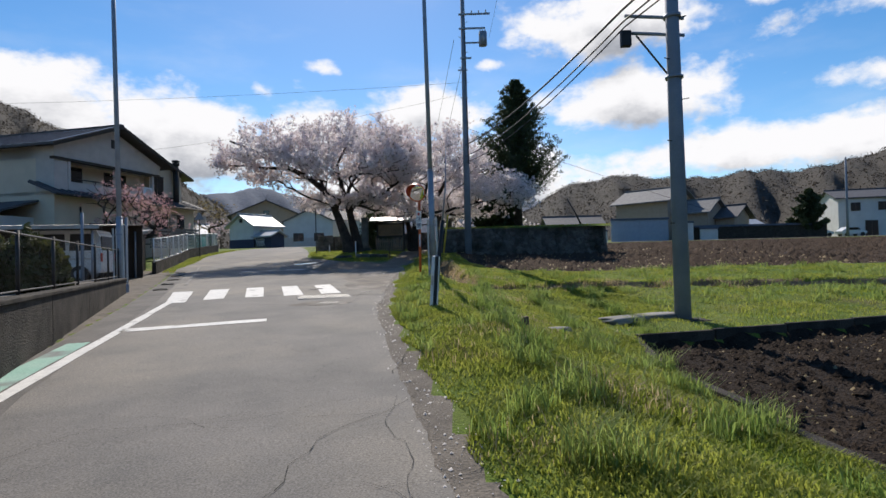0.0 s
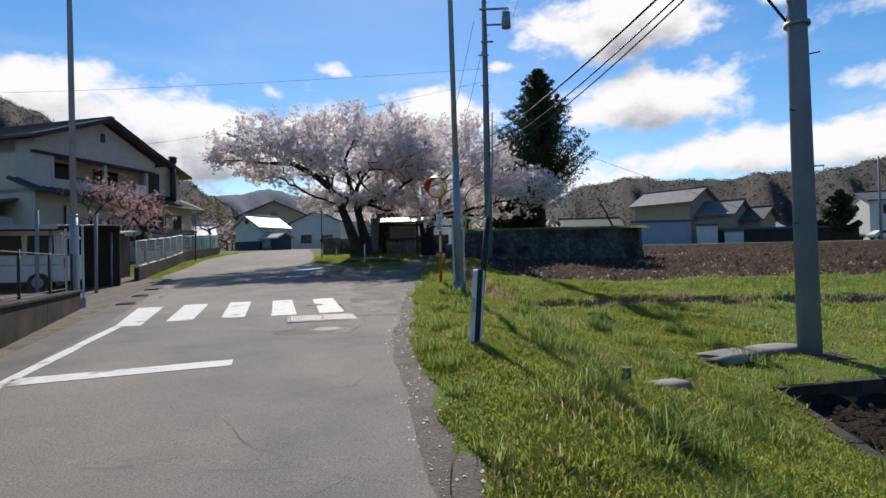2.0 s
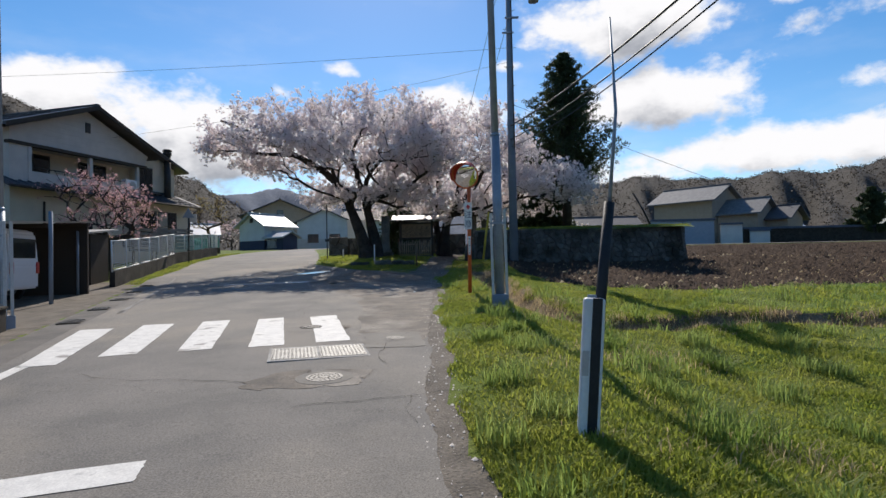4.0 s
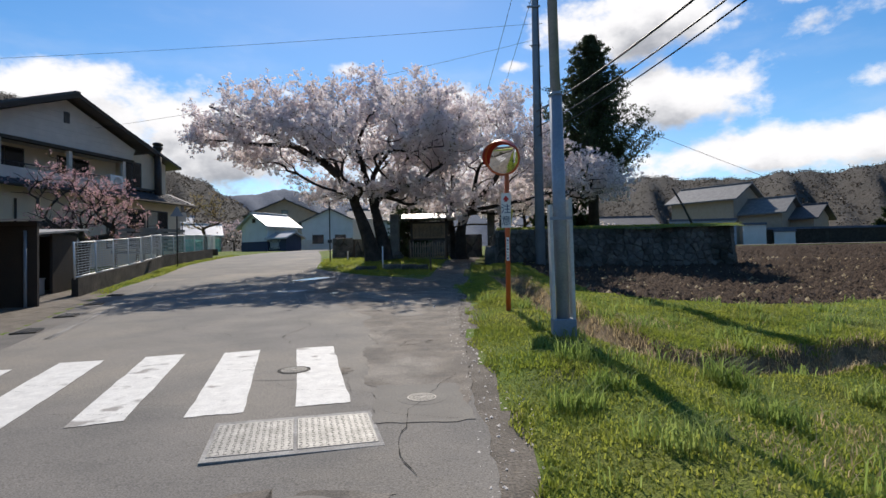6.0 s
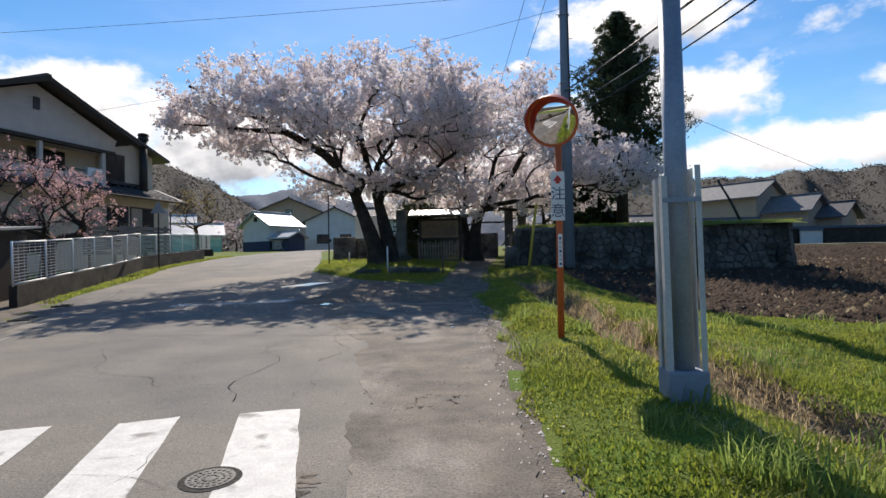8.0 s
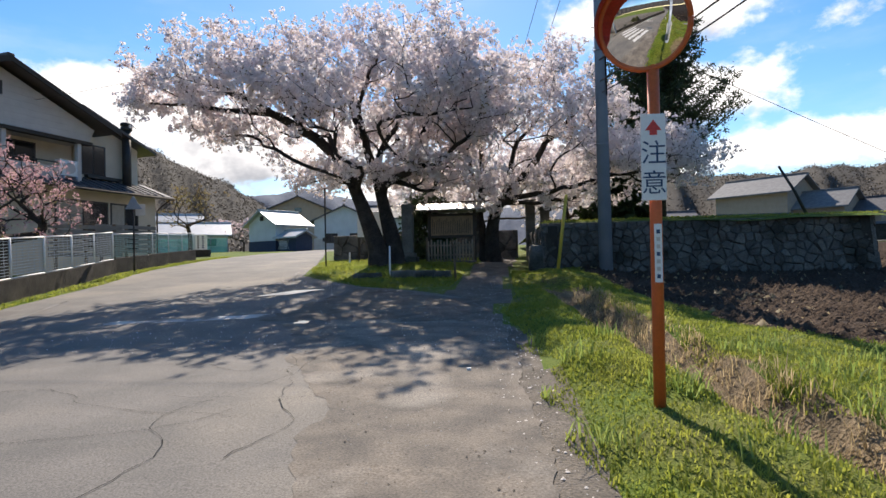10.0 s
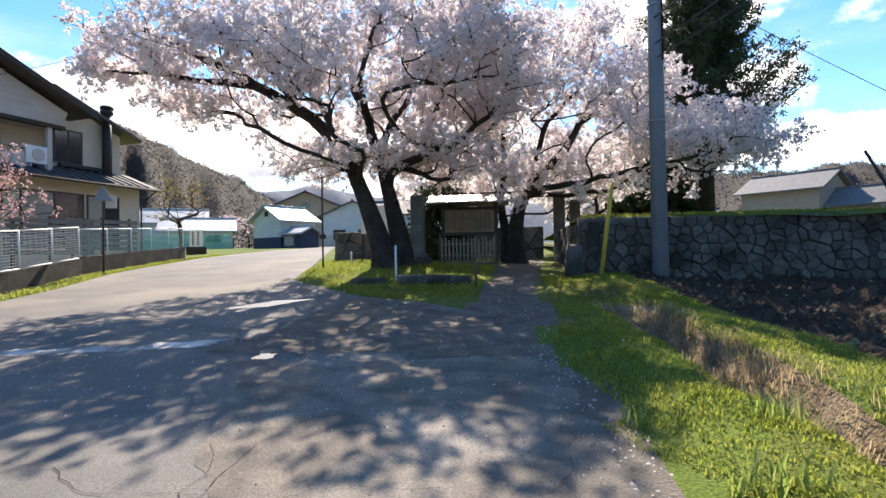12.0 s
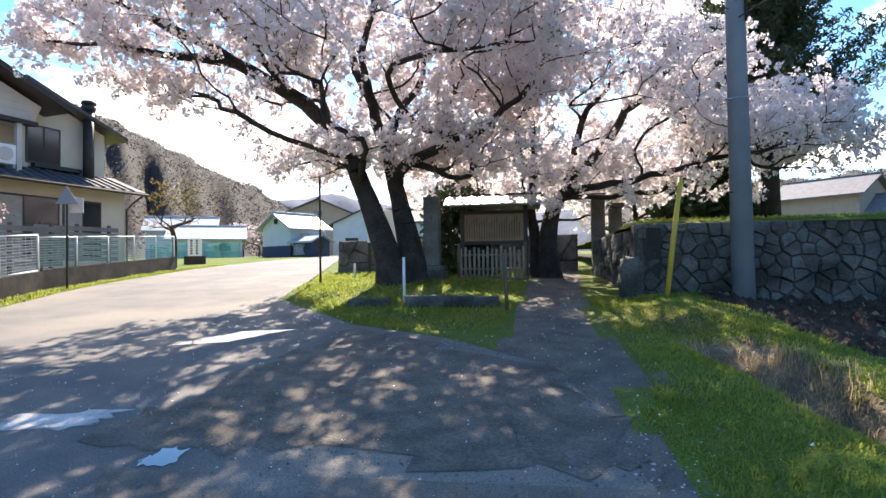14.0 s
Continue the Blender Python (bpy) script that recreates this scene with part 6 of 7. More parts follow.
# village beyond
def house(name, x, y, z, rz, w, d, h, rise, wall, roof, label, band=None, over=0.5, wins=(), gable_front=True):
    """A gabled house; its front faces local -y. w: front width, d: depth."""
    e = empty(name, x, y, z, rz=rz, label=label, category="house")
    part("wall", box(-w / 2, 0, -0.6, w / 2, d, h), wall, e)
    if gable_front:
        part("gable", prism([(-w / 2, h), (w / 2, h), (0, h + rise)], "y", 0, d), wall, e)
        for s in (-1, 1):
            part("roof", prism([(s * (w / 2 + over), h - over * rise / (w / 2)), (0, h + rise), (0, h + rise + 0.2), (s * (w / 2 + over), h - over * rise / (w / 2) + 0.2)], "y", -over, d + over), roof, e)
        part("ridge", box(-0.15, -over - 0.05, h + rise + 0.1, 0.15, d + over + 0.05, h + rise + 0.35, 0.03), roof, e)
    else:
        part("gable", prism([(0, h), (d, h), (d / 2, h + rise)], "x", -w / 2, w / 2), wall, e)
        for s in (0, 1):
            ye = -over if s == 0 else d + over
            part("roof", prism([(ye, h - over * rise / (d / 2)), (d / 2, h + rise), (d / 2, h + rise + 0.2), (ye, h - over * rise / (d / 2) + 0.2)], "x", -w / 2 - over, w / 2 + over), roof, e)
        part("ridge", box(-w / 2 - over - 0.05, d / 2 - 0.15, h + rise + 0.1, w / 2 + over + 0.05, d / 2 + 0.15, h + rise + 0.35, 0.03), roof, e)
    if band:
        part("dado", box(-w / 2 - 0.05, -0.05, -0.6, w / 2 + 0.05, d + 0.05, h * 0.36), band, e, "dark boarded lower wall")
    for wx, wz, ww, wh in wins:
        f = part("window", box(wx - ww / 2, -0.1, wz, wx + ww / 2, -0.03, wz + wh), M_FRAME, e)
        part("pane", box(wx - ww / 2 + 0.06, -0.115, wz + 0.06, wx - 0.03, -0.101, wz + wh - 0.06), M_GLASS, f)
        part("pane", box(wx + 0.03, -0.115, wz + 0.06, wx + ww / 2 - 0.06, -0.101, wz + wh - 0.06), M_GLASS, f)
    return e


# pale roof sheet; the sun's glare is put into its colour
M_SUNLITROOF = mat("sunlit_pale_roof", (0.42, 0.43, 0.45), (0.36, 0.37, 0.39), 0.5, 1, 20, 0.1, metal=0.2, dark=0.08)
house("barn", -31.04, 83.09, 3.62, -28, 5.0, 5.2, 3.3, 1.5, M_WHITEWALL, M_SUNLITROOF, "white plastered storehouse with dark boarded base", M_INDIGO, 0.6, [(0, 3.7, 0.6, 0.6)])
an = house("barn_annexe", -27.15, 81.2, 3.62, -28, 3.0, 2.6, 1.6, 0.6, M_INDIGO, M_SUNLITROOF, "small dark annexe with pale metal roof", None, 0.5, gable_front=False)
for k in range(8):
    for sg in (-1, 1):
        part("lattice_bar", tube([(-1.3 + k * 0.2 - sg * 0.3, -0.05, 0.1), (-1.3 + k * 0.2 + sg * 0.3, -0.05, 1.3)], 0.025, 5), M_SIGNWHITE, an)
house("house", -24.3, 96, 3.9, 14, 8.5, 8, 4.2, 2.0, M_WHITEWALL, M_ROOFTILE, "pale house with grey tiled gable roof", M_SIDING, 0.5, [(-1.8, 0.9, 1.7, 1.4), (1.6, 0.9, 1.7, 1.4)])
house("house", -37, 112, 4.3, 18, 13, 11, 6.5, 2.8, M_TANWALL, M_ROOFTILE, "large tiled farmhouse behind the storehouse", None, 0.9, [(0, 6.6, 1.2, 0.8)])
house("house", -45, 92, 3.7, 28, 9, 8, 2.7, 1.7, M_WHITEWALL, M_SUNLITROOF, "low white house with sunlit metal roof", M_BLUEWALL, 0.6, [(2, 1.0, 2, 1.1)], gable_front=False)
house("house", -52, 97, 3.8, 28, 9, 8, 4.2, 2.0, M_WHITEWALL, M_SUNLITROOF, "blue and white house with sunlit roof", M_BLUEWALL, 0.6, [(1, 1.0, 2, 1.2)], gable_front=False)
house("house", -17.5, 100, 4.0, 8, 9, 8, 4.6, 1.9, M_WHITEWALL, M_ROOFTILE, "white house behind the cherry trees", M_INDIGO, 0.6, [(0, 1.0, 2, 1.4)], gable_front=False)


def net_fence():
    e = empty("net_fence", 0, 0, 0, label="green garden netting between thin posts", category="net fence")
    pts = line_pts((-46, 82), (-36.5, 85), 5)
    for p in pts:
        part("post", tube([(p[0], p[1], hz(*p)), (p[0], p[1], hz(*p) + 2.0)], 0.05, 6), M_STEEL, e)
    for p, q in zip(pts, pts[1:]):
        for k in range(12):
            bmn = tube([(p[0], p[1], hz(*p) + 0.1 + k * 0.15), (q[0], q[1], hz(*q) + 0.1 + k * 0.15)], 0.045, 4)
            part("net_strand", bmn, M_NETGREEN, e)


net_fence()

# far side of the fields
zf = 3.2
house("house", 38.65, 96.5, zf + 0.2, 42, 9.0, 9.5, 6.7, 2.2, M_TANWALL, M_TILEGREY, "large tan farmhouse with grey tiled roof", None, 0.8, [(-1.6, 3.4, 0.9, 0.9), (1.8, 3.4, 1.2, 0.9)])
house("house", 42.6, 92.3, zf + 0.2, 42, 6.0, 8, 4.5, 1.9, M_TANWALL, M_TILEGREY, "tan tiled annexe of a farmhouse", None, 0.7)
house("house", 46.4, 91.8, zf + 0.2, 42, 5.6, 6.5, 3.6, 1.6, M_TANWALL, M_ROOFTILE, "low tan tiled storehouse", None, 0.8)
house("house", 71, 94, zf + 0.1, -14, 14, 9, 6.4, 1.5, M_WHITEWALL, M_ROOFTILE, "white two-storey house beside the field", None, 0.5, [(-4.5, 4.2, 1.4, 1.4), (-0.5, 4.2, 1.6, 1.4), (3.5, 4.2, 1.6, 1.4), (-2.3, 0.0, 1.8, 2.6)], gable_front=False)
house("house", 21.5, 99, zf + 0.2, 0, 9, 7, 3.2, 1.5, M_WHITEWALL, M_ROOFTILE, "white plastered house with tiled roof", None, 0.7, gable_front=False)
house("house", 92, 118, zf + 1, 10, 14, 9, 5.5, 1.6, M_WHITEWALL, M_SUNLITROOF, "pale house beyond the fields", None, 0.6, gable_front=False)
for x, y in ((66, 150), (80, 160), (58, 140)):
    house("house", x, y, hz(x, y), 6, 13, 9, 3.4, 1.8, M_TANWALL, M_SUNLITROOF, "distant house with bright sunlit roof", None, 0.6, gable_front=False)


def garden_wall(x0, x1, y, h, wall, label):
    e = empty("garden_wall", x0, y, hz(x0, y) - 0.3, label=label, category="garden wall")
    n = max(1, int((x1 - x0) / 4))
    for k in range(n):
        part("panel", box(k * (x1 - x0) / n, 0, 0, (k + 1) * (x1 - x0) / n - 0.03, 0.25, h), wall, e)
    part("coping", prism([(-0.2, h), (0.125, h + 0.3), (0.45, h)], "x", -0.1, x1 - x0 + 0.1), M_ROOFTILE, e, "tiled coping")


garden_wall(25.0, 33.9, 89.5, 3.7, M_BLUEWALL, "tall blue-grey sheet metal wall")
garden_wall(34.4, 37.4, 88.6, 3.0, M_WHITEWALL, "white plaster gate wall with tiled coping")
garden_wall(38.3, 41.0, 88.3, 2.0, M_WHITEWALL, "white plaster gate wall with tiled coping")
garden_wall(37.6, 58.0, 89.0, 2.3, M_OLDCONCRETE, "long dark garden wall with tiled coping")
garden_wall(9.0, 24.0, 88, 2.0, M_WHITEWALL, "white garden wall with tiled coping")
p4 = concrete_pole(61.8, 90, 12.5, 0.2, 0.13, "distant utility pole beside the field")
tagged(strip("field_lane", [80.3, 82, 84], lambda y: 0 * y + 11, lambda y: 0 * y + 140, 30, 0.12, M_PATCH), "narrow pale lane across the far field edge", "lane", kind="structure")


def far_car(x, y, material):
    e = empty("parked_car", x, y, hz(x, y), rz=5, label="parked car by the far houses", category="car")
    b = prism([(-2.1, 0.35), (2.1, 0.35), (2.15, 0.8), (1.2, 0.95), (0.7, 1.45), (-1.0, 1.48), (-1.9, 0.95), (-2.15, 0.8)], "y", -0.8, 0.8)
    bmesh.ops.bevel(b, geom=b.edges[:], offset=0.07, segments=2, affect="EDGES")
    part("body", b, material, e)
    part("side_window", prism([(-1.5, 0.98), (0.95, 0.98), (0.6, 1.38), (-0.95, 1.4)], "y", -0.83, -0.79), M_GLASS, e)
    for s in (-0.75, 0.75):
        for xx in (-1.3, 1.3):
            part("wheel", tube([(xx, s - 0.1, 0.32), (xx, s + 0.1, 0.32)], 0.32, 16), M_BLACK, e)


for x in (53, 58.8, 64):
    far_car(x, 92.5, M_CARWHITE)


# white notice board beyond the trunk and stone gate posts
def white_board():
    x, y = -7.6, 41.4
    e = empty("information_board", x, y, hz(x, y), rz=4, label="white information board on posts behind the tree", category="information board")
    part("board", box(-0.75, -0.04, 1.1, 0.75, 0.04, 2.25, 0.01), M_SIGNWHITE, e)
    for s in (-0.7, 0.7):
        part("post", box(s - 0.05, 0.03, -0.1, s + 0.05, 0.13, 2.3), M_DARKWOOD, e)


white_board()
for x, y, h in ((-0.55, 40.2, 2.5), (0.15, 41.4, 2.2)):
    e = empty("gate_post", x, y, hz(x, y) - 0.1, label="weathered stone gate post with capstone", category="gate post", group="gate posts")
    part("shaft", box(-0.2, -0.2, 0, 0.2, 0.2, h, 0.03), M_STONE, e)
    part("capstone", box(-0.27, -0.27, h, 0.27, 0.27, h + 0.16, 0.04), M_STONE, e)


# stone walls: every stone a piece of its own
def stone_wall(name, a, b, z_base, z_top, size, batter, label, seed, depth=0.5):
    """A wall of fitted rough stones from a to b (plan points); the face looks to the right of a->b turned by -90 degrees."""
    e = tagged(new(name), label, "stone wall", kind="structure")
    L = math.hypot(b[0] - a[0], b[1] - a[1])
    ang = math.degrees(math.atan2(b[1] - a[1], b[0] - a[0]))
    e.matrix_world = pose(a[0], a[1], z_base, 0, 0, ang)
    h = z_top - z_base
    rw = np.random.default_rng(seed)
    core = prism([(0.06, 0), (depth, 0), (depth, h - 0.03), (0.06 + batter * h, h - 0.03)], "x", 0.02, L - 0.02)
    part("core", core, M_STONEDARK, e)
    rows, cols = max(3, round(h / (size * 0.82))), max(2, round(L / size))
    seeds = []
    for r in range(rows):
        for c in range(cols + 1):
            seeds.append(((c + (0.5 if r % 2 else 0.0) + rw.normal() * 0.36) * L / cols, min(max((r + 0.5 + rw.normal() * 0.24) * h / rows, 0.06), h - 0.06)))
    seeds = np.array(seeds)

    def clip(poly, p, q):
        """The part of poly nearer to p than to q."""
        m, d, out = (p + q) / 2, q - p, []
        for a_, b_ in zip(poly, poly[1:] + poly[:1]):
            sa, sb = np.dot(a_ - m, d), np.dot(b_ - m, d)
            if sa <= 0:
                out.append(a_)
            if sa * sb < 0:
                out.append(a_ + (b_ - a_) * sa / (sa - sb))
        return out
    for p in seeds:
        if 0 <= p[1] <= h:
            poly = [np.array(v) for v in ((0, -0.2), (L, -0.2), (L, h), (0, h))]
            for q in seeds[np.argsort(np.linalg.norm(seeds - p, axis=1))[1:16]]:
                if len(poly) > 2:
                    poly = clip(poly, p, q)
            if len(poly) < 3:
                continue
            clean = []
            for v in poly:
                if not clean or np.linalg.norm(v - clean[-1]) > 0.05:
                    clean.append(v)
            if len(clean) > 3 and np.linalg.norm(clean[0] - clean[-1]) < 0.05:
                clean.pop()
            poly = np.array(clean)
            cen = poly.mean(0)
            area = 0.5 * abs(np.dot(poly[:, 0], np.roll(poly[:, 1], 1)) - np.dot(poly[:, 1], np.roll(poly[:, 0], 1)))
            if len(poly) < 3 or area < 0.012:
                continue
            joint = 0.978
            bms = bmesh.new()
            out = rw.uniform(0.0, 0.035)
            ring0, ring1, ring2 = [], [], []
            for p in poly:
                q = cen + (p - cen) * joint
                q2 = cen + (p - cen) * 0.84
                q3 = cen + (p - cen) * 0.45 + rw.normal(size=2) * 0.01
                ring0.append(bms.verts.new((q[0], 0.1 + batter * q[1], q[1])))
                ring1.append(bms.verts.new((q[0], 0.035 - out + batter * q[1], q[1])))
                ring2.append(bms.verts.new((q2[0], -0.012 - out + batter * q2[1] + rw.normal() * 0.022, q2[1])))
            m = bms.verts.new((cen[0], -0.022 - out + batter * cen[1], cen[1]))
            k = len(poly)
            for i in range(k):
                j = (i + 1) % k
                bms.faces.new((ring0[i], ring0[j], ring1[j], ring1[i]))
                bms.faces.new((ring1[i], ring1[j], ring2[j], ring2[i]))
                bms.faces.new((ring2[i], ring2[j], m))
            bmesh.ops.recalc_face_normals(bms, faces=bms.faces)
            part("stone", bms, M_STONE, e)
    return e


stone_wall("stone_wall_field", (-0.55, 34.1), (9.75, 34.55), 1.42, 3.12, 0.31, 0.09, "old fitted stone retaining wall, grey and mossy", 1)
stone_wall("stone_wall_end", (9.75, 34.55), (10.3, 41.0), 1.45, 3.12, 0.6, 0.09, "end of the old stone retaining wall", 2)
stone_wall("stone_wall_path", (-0.75, 40.0), (-0.52, 34.12), 1.55, 3.05, 0.45, 0.07, "stone wall beside the path, leaning stones", 3)
stone_wall("stone_wall_back", (-9.9, 42.6), (-1.1, 41.3), 1.9, 3.3, 0.6, 0.1, "low fitted stone wall behind the trees", 4)
# grassy terrace behind the wall
tx, ty = np.meshgrid(np.linspace(-0.5, 10.1, 44), np.linspace(34.35, 60, 60))
tz = 3.08 + 0.16 * sm(0, 0.8, ty - 34.35) * sm(0, 0.5, tx + 0.5) + 0.05 * wavy(tx, ty, 1.3, 2.0) - 0.02 * (ty > 50)
ti = np.arange(tx.size).reshape(tx.shape)
terrace = tagged(mesh_np("terrace", np.stack([tx, ty, tz], -1).reshape(-1, 3), np.stack([ti[:-1, :-1], ti[:-1, 1:], ti[1:, 1:], ti[1:, :-1]], -1).reshape(-1, 4), M_GRASSBASE, smooth=True), "grassy terrace above the stone wall", "terrace", kind="structure")


# grass, straw, clods and litter
def blades(name, x, y, z, h, w, rng, material, label, bend=0.95):
    """Bent tapered blades, two quads each."""
    n = len(x)
    a = rng.uniform(0, math.tau, n)
    dx_, dy_ = np.cos(a), np.sin(a)
    px_, py_ = -dy_ * w, dx_ * w
    lean = bend * h * rng.uniform(0.2, 1.2, n)
    root = np.stack([x, y, z], -1)
    mid = root + np.stack([dx_ * lean * 0.3, dy_ * lean * 0.3, h * 0.6], -1)
    tip = root + np.stack([dx_ * lean, dy_ * lean, h * rng.uniform(0.75, 1.0, n)], -1)
    s = np.stack([px_, py_, 0 * px_], -1)
    v = np.stack([root - s, root + s, mid + s * 0.75, mid - s * 0.75, tip + s * 0.12, tip - s * 0.12], 1).reshape(-1, 3)
    b = np.arange(n)[:, None] * 6
    f = np.concatenate([b + np.array([[0, 1, 2, 3]]), b + np.array([[3, 2, 4, 5]])], 0)
    return tagged(mesh_np(name, v, f, material), label, "grass", kind="stuff")


rg = np.random.default_rng(77)


def verge_points(n, x0, x1, y0, y1, keep):
    x, y = rg.uniform(x0, x1, n), rg.uniform(y0, y1, n)
    k = keep(x, y)
    return x[k], y[k]


def on_grass(x, y):
    d = x - np.interp(y, EY, EX)
    ok = (d > 0.1 + np.interp(y, [18, 21, 24, 25.5], [0, 0.1, 0.1, 0]) + (0.12 + np.interp(y, [18, 21, 24, 26], [0, 0.16, 0.16, 0])) * wavy(x, y, 3.1, 1.0)) & (paddy_in(x, y) < -0.04) & (field_in(x, y) < 0.15 + 0.3 * wavy(x, y, 2, 3)) & (line_dist(x, y, DITCH) > np.where(y < 30, 0.5, 0) + 0.16 * wavy(x, y, 2.2, 6.0))
    ok &= ~((y > 27) & (x < np.interp(y, [27, 29, 31, 34], [-1.7, -1.5, -1.55, -1.5])))
    return ok & (y < 34.2) & ~((y > 29.8) & (x > 0.6) & (y > 33.2 - 0.35 * x) & (x > 2.2))


def add_grass(n, x0, x1, y0, y1, hmin, hmax, w, name="verge_grass", mat_=None, keep=on_grass, label="bright green spring grass on the verge", patch=None):
    x, y = verge_points(n, x0, x1, y0, y1, keep)
    if patch is not None:
        k = rg.uniform(size=len(x)) < patch(x, y)
        x, y = x[k], y[k]
    h = rg.uniform(hmin, hmax, len(x)) * (0.7 + 0.5 * np.clip(wavy(x, y, 1.9, 5.0) + 0.4, 0, 1.4))
    return blades(name, x, y, height(x, y) - 0.01, h, w * rg.uniform(0.7, 1.3, len(x)), rg, mat_ or M_GRASS, label)


thin = lambda x, y: np.clip(0.56 + 0.8 * wavy(x, y, 1.3, 9.0) + 0.3 * wavy(x, y, 4.1, 3.0), 0.45, 1)
add_grass(220000, -1.0, 3.6, 2.0, 12, 0.03, 0.09, 0.006, patch=thin)
add_grass(230000, -2.2, 5.5, 12, 24, 0.026, 0.078, 0.006, patch=thin)
add_grass(120000, -2.5, 4, 24, 34.2, 0.025, 0.075, 0.0065, patch=thin)
add_grass(100000, 3.0, 20, 9, 26, 0.03, 0.11, 0.009, patch=thin, label="green grass between the fields")
tuft = lambda x, y: np.clip((wavy(x, y, 4.3, 2.0) - 0.42) * 4, 0, 1)
add_grass(90000, -0.6, 4.5, 2.5, 16, 0.16, 0.34, 0.005, "grass_tufts", M_GRASSLONG, patch=tuft, label="long grass tufts on the verge")
add_grass(70000, -1.5, 16, 14, 24, 0.15, 0.3, 0.008, "grass_tufts", M_GRASSLONG, patch=tuft, label="long grass tufts near the ditch")
near_ditch = lambda x, y: (line_dist(x, y, DITCH) < 0.62 + 0.12 * wavy(x, y, 2.4, 1.0)) & (line_dist(x, y, DITCH) > 0.16) & (y < 30)
add_grass(130000, -1.0, 10, 15.5, 30, 0.07, 0.22, 0.005, "dry_ditch_grass", M_DRYGRASS, keep=near_ditch, label="straw-coloured dry grass along the ditch", patch=lambda x, y: np.where(x > np.interp(y, [15, 18, 20, 24, 27, 30], [0.8, 0.4, 0.15, 0, -0.1, -0.25]), np.clip(0.75 + 0.8 * wavy(x, y, 3.3, 2.0), 0.1, 1), 0.12))
add_grass(26000, -0.5, 4, 2.5, 22, 0.06, 0.16, 0.005, "dry_grass", M_DRYGRASS, patch=lambda x, y: np.clip((wavy(x, y, 1.7, 12.0) - 0.25) * 1.5, 0, 1), label="dry straw among the verge grass")
island = lambda x, y: (x < np.interp(y, [30, 32, 35, 40], [-3.2, -3.1, -2.85, -2.6])) & (x > np.interp(y, RFY, RFX) + 0.15 + 0.2 * wavy(x, y, 2.5, 3.0)) & (y > 30.6) & (y < 42)
add_grass(60000, -10, -2.5, 29.8, 42, 0.04, 0.11, 0.008, "island_grass", keep=island, label="short green grass under the cherry trees", patch=lambda x, y: np.clip(0.75 + 0.6 * wavy(x, y, 1.5, 1.0), 0.1, 1))
lverge = lambda x, y: (x < np.interp(y, LY, LX) - 0.05 + 0.15 * wavy(x, y, 2.0, 1.0)) & (x > np.interp(y, [25.7, 36.4, 46, 52], [-13.1, -16.65, -18.8, -20.5]) + 0.1) & (y > 26.4)
add_grass(60000, -21, -12, 26, 52, 0.04, 0.12, 0.012, "roadside_grass", keep=lverge, label="yellow-green grass strip below the fence")
# terrace grass
x, y = rg.uniform(-0.4, 10, 9000), rg.uniform(34.4, 37.5, 9000)
blades("terrace_grass", x, y, np.full(9000, 3.2), rg.uniform(0.03, 0.08, 9000), 0.014 * np.ones(9000), rg, M_GRASS, "short green grass on the terrace")


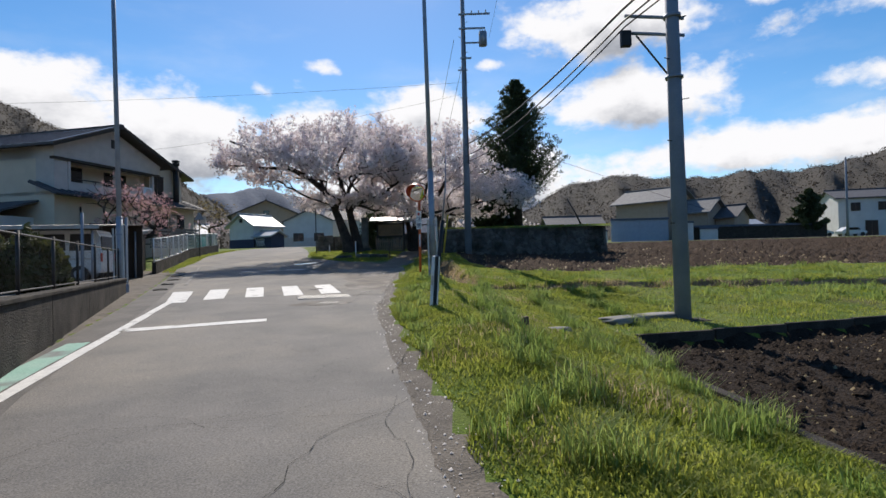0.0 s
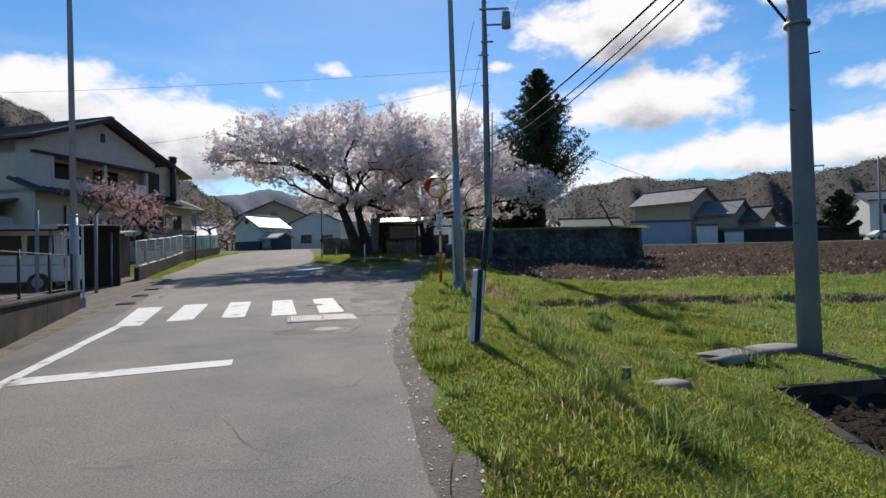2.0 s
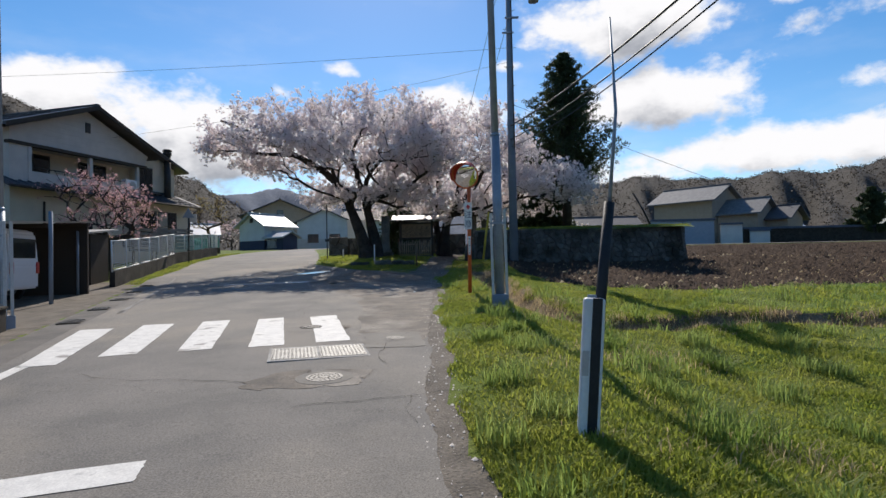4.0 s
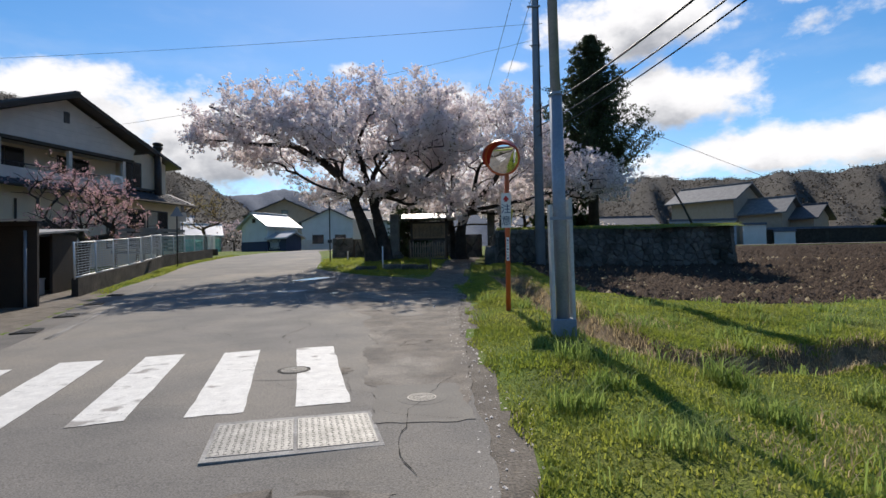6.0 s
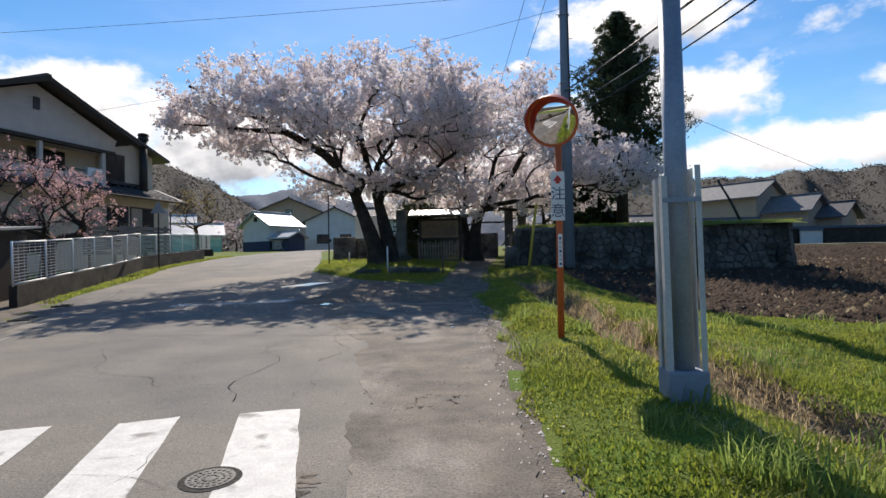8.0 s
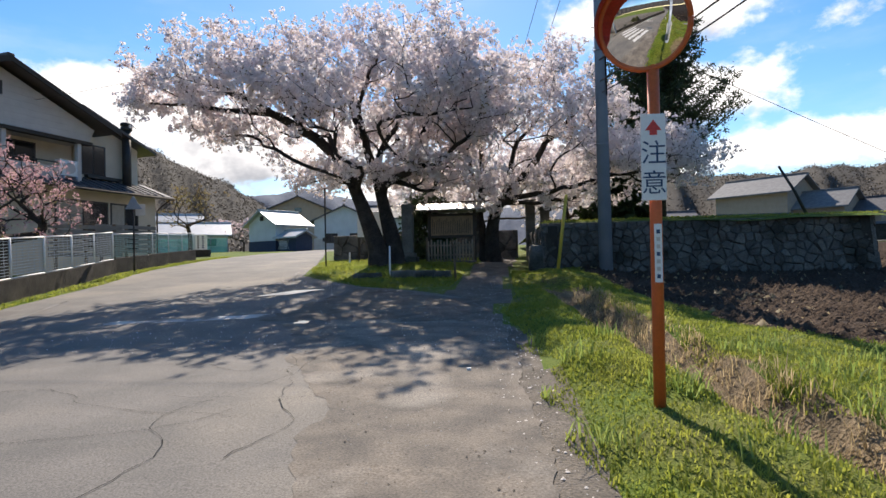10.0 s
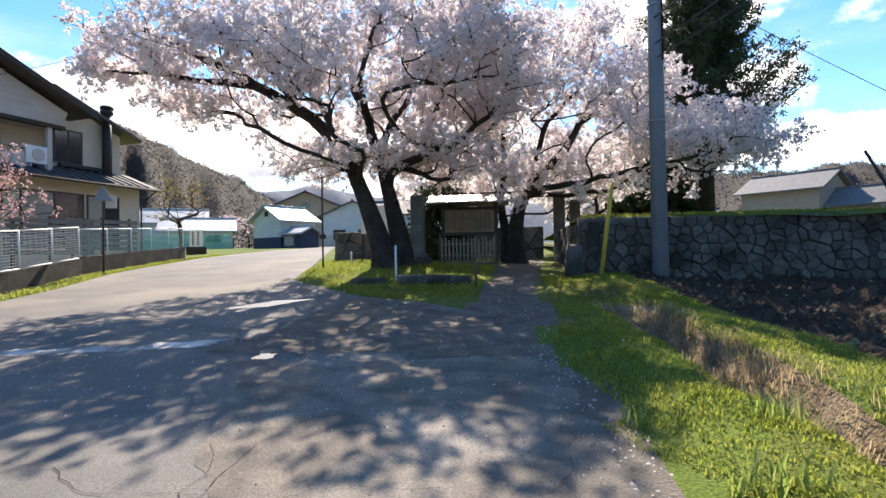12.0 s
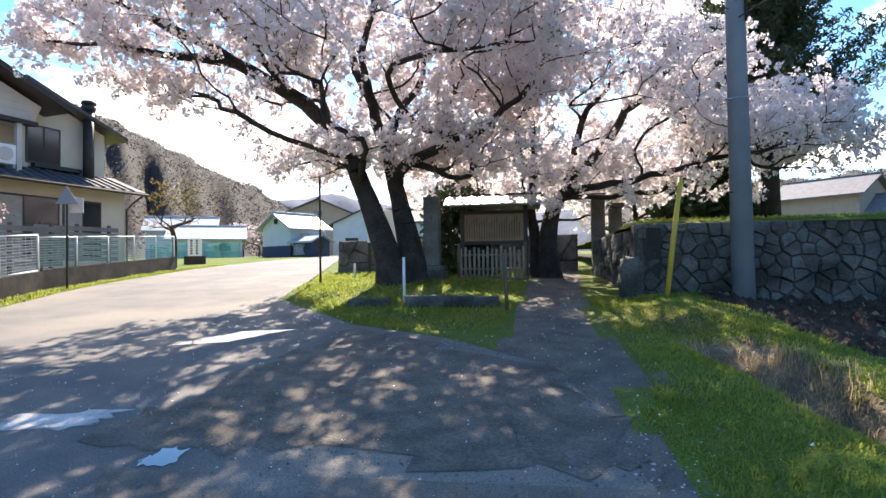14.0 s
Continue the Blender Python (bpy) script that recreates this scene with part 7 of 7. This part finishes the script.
def clods(name, n, x0, x1, y0, y1, inside, size, material, label, lo=0.4):
    x, y = rg.uniform(x0, x1, n), rg.uniform(y0, y1, n)
    k = inside(x, y) > 0.1
    x, y = x[k], y[k]
    n = len(x)
    s = size * (lo + rg.uniform(0, 1, n) ** 3 * 1.8)
    base = np.array([(1, 0, -0.2), (0.2, 1, -0.2), (-1, 0.3, -0.2), (-0.1, -1, -0.2), (0.1, 0.1, 0.75)])
    v = base[None] * s[:, None, None] * rg.uniform(0.6, 1.4, (n, 5, 3)) + np.stack([x, y, height(x, y)], -1)[:, None, :]
    t = np.array([(0, 1, 4), (1, 2, 4), (2, 3, 4), (3, 0, 4)])
    f = (np.arange(n)[:, None, None] * 5 + t[None]).reshape(-1, 3)
    return tagged(mesh_np(name, v.reshape(-1, 3), f, material), label, "soil clods", kind="stuff")


clods("soil_clods", 26000, 0.6, 16, 20.5, 38, field_in, 0.07, M_SOIL, "brown clods of tilled soil")
clods("soil_clods", 26000, 4, 50, 24, 70, field_in, 0.13, M_SOIL, "brown clods of tilled soil")
clods("soil_clods", 16000, 3, 12, 1, 14, paddy_in, 0.045, M_DARKSOIL, "dark clods in the field bed")
clods("straw_bits", 2600, 3, 12, 1, 14, paddy_in, 0.022, M_DRYGRASS, "pale straw bits on dark soil")
clods("straw_bits", 7000, 0.6, 18, 20.5, 42, field_in, 0.05, M_DRYGRASS, "pale straw bits on tilled soil")
shoulder = lambda x, y: 0.42 - np.abs(x - np.interp(y, EY, EX) - 0.02)
clods("pebbles", 14000, -3, 2, 2, 27, shoulder, 0.009, M_SIDING, "small pebbles along the road shoulder")
path_in = lambda x, y: np.minimum(np.minimum(x + 5.2, -1.2 - x), np.minimum(y - 25, 40 - y))
clods("pebbles", 7000, -5.2, -1.2, 25, 40, path_in, 0.010, M_PATCH, "small pebbles on the path")
clods("fallen_petals", 2600, -9, -1, 23, 36, lambda x, y: np.full(np.shape(x), 1.0), 0.008, M_BLOSSOM, "fallen petals under the cherry trees")
rough_stone("white_stone", -2.2, 22.0, float(height(-2.2, 22.0, True)) + 0.01, 0.05, 0.04, 0.03, "small white stone lying on the road", M_SIGNWHITE)

patch_in = lambda x, y: np.minimum(np.minimum(x - np.interp(y, [14, 20.5, 22, 25.5], [-2.2, -3.36, -4.04, -5.7]), np.interp(y, EY, EX) - x), np.minimum(y - 17, 30 - y))
clods("pebbles", 9000, -5.7, -1.0, 17, 30, patch_in, 0.008, M_CONCRETE, "small pale pebbles on the patched asphalt")
clods("pebbles", 9000, -5.7, -1.0, 17, 30, patch_in, 0.009, M_DIRT, "dark grit on the patched asphalt")
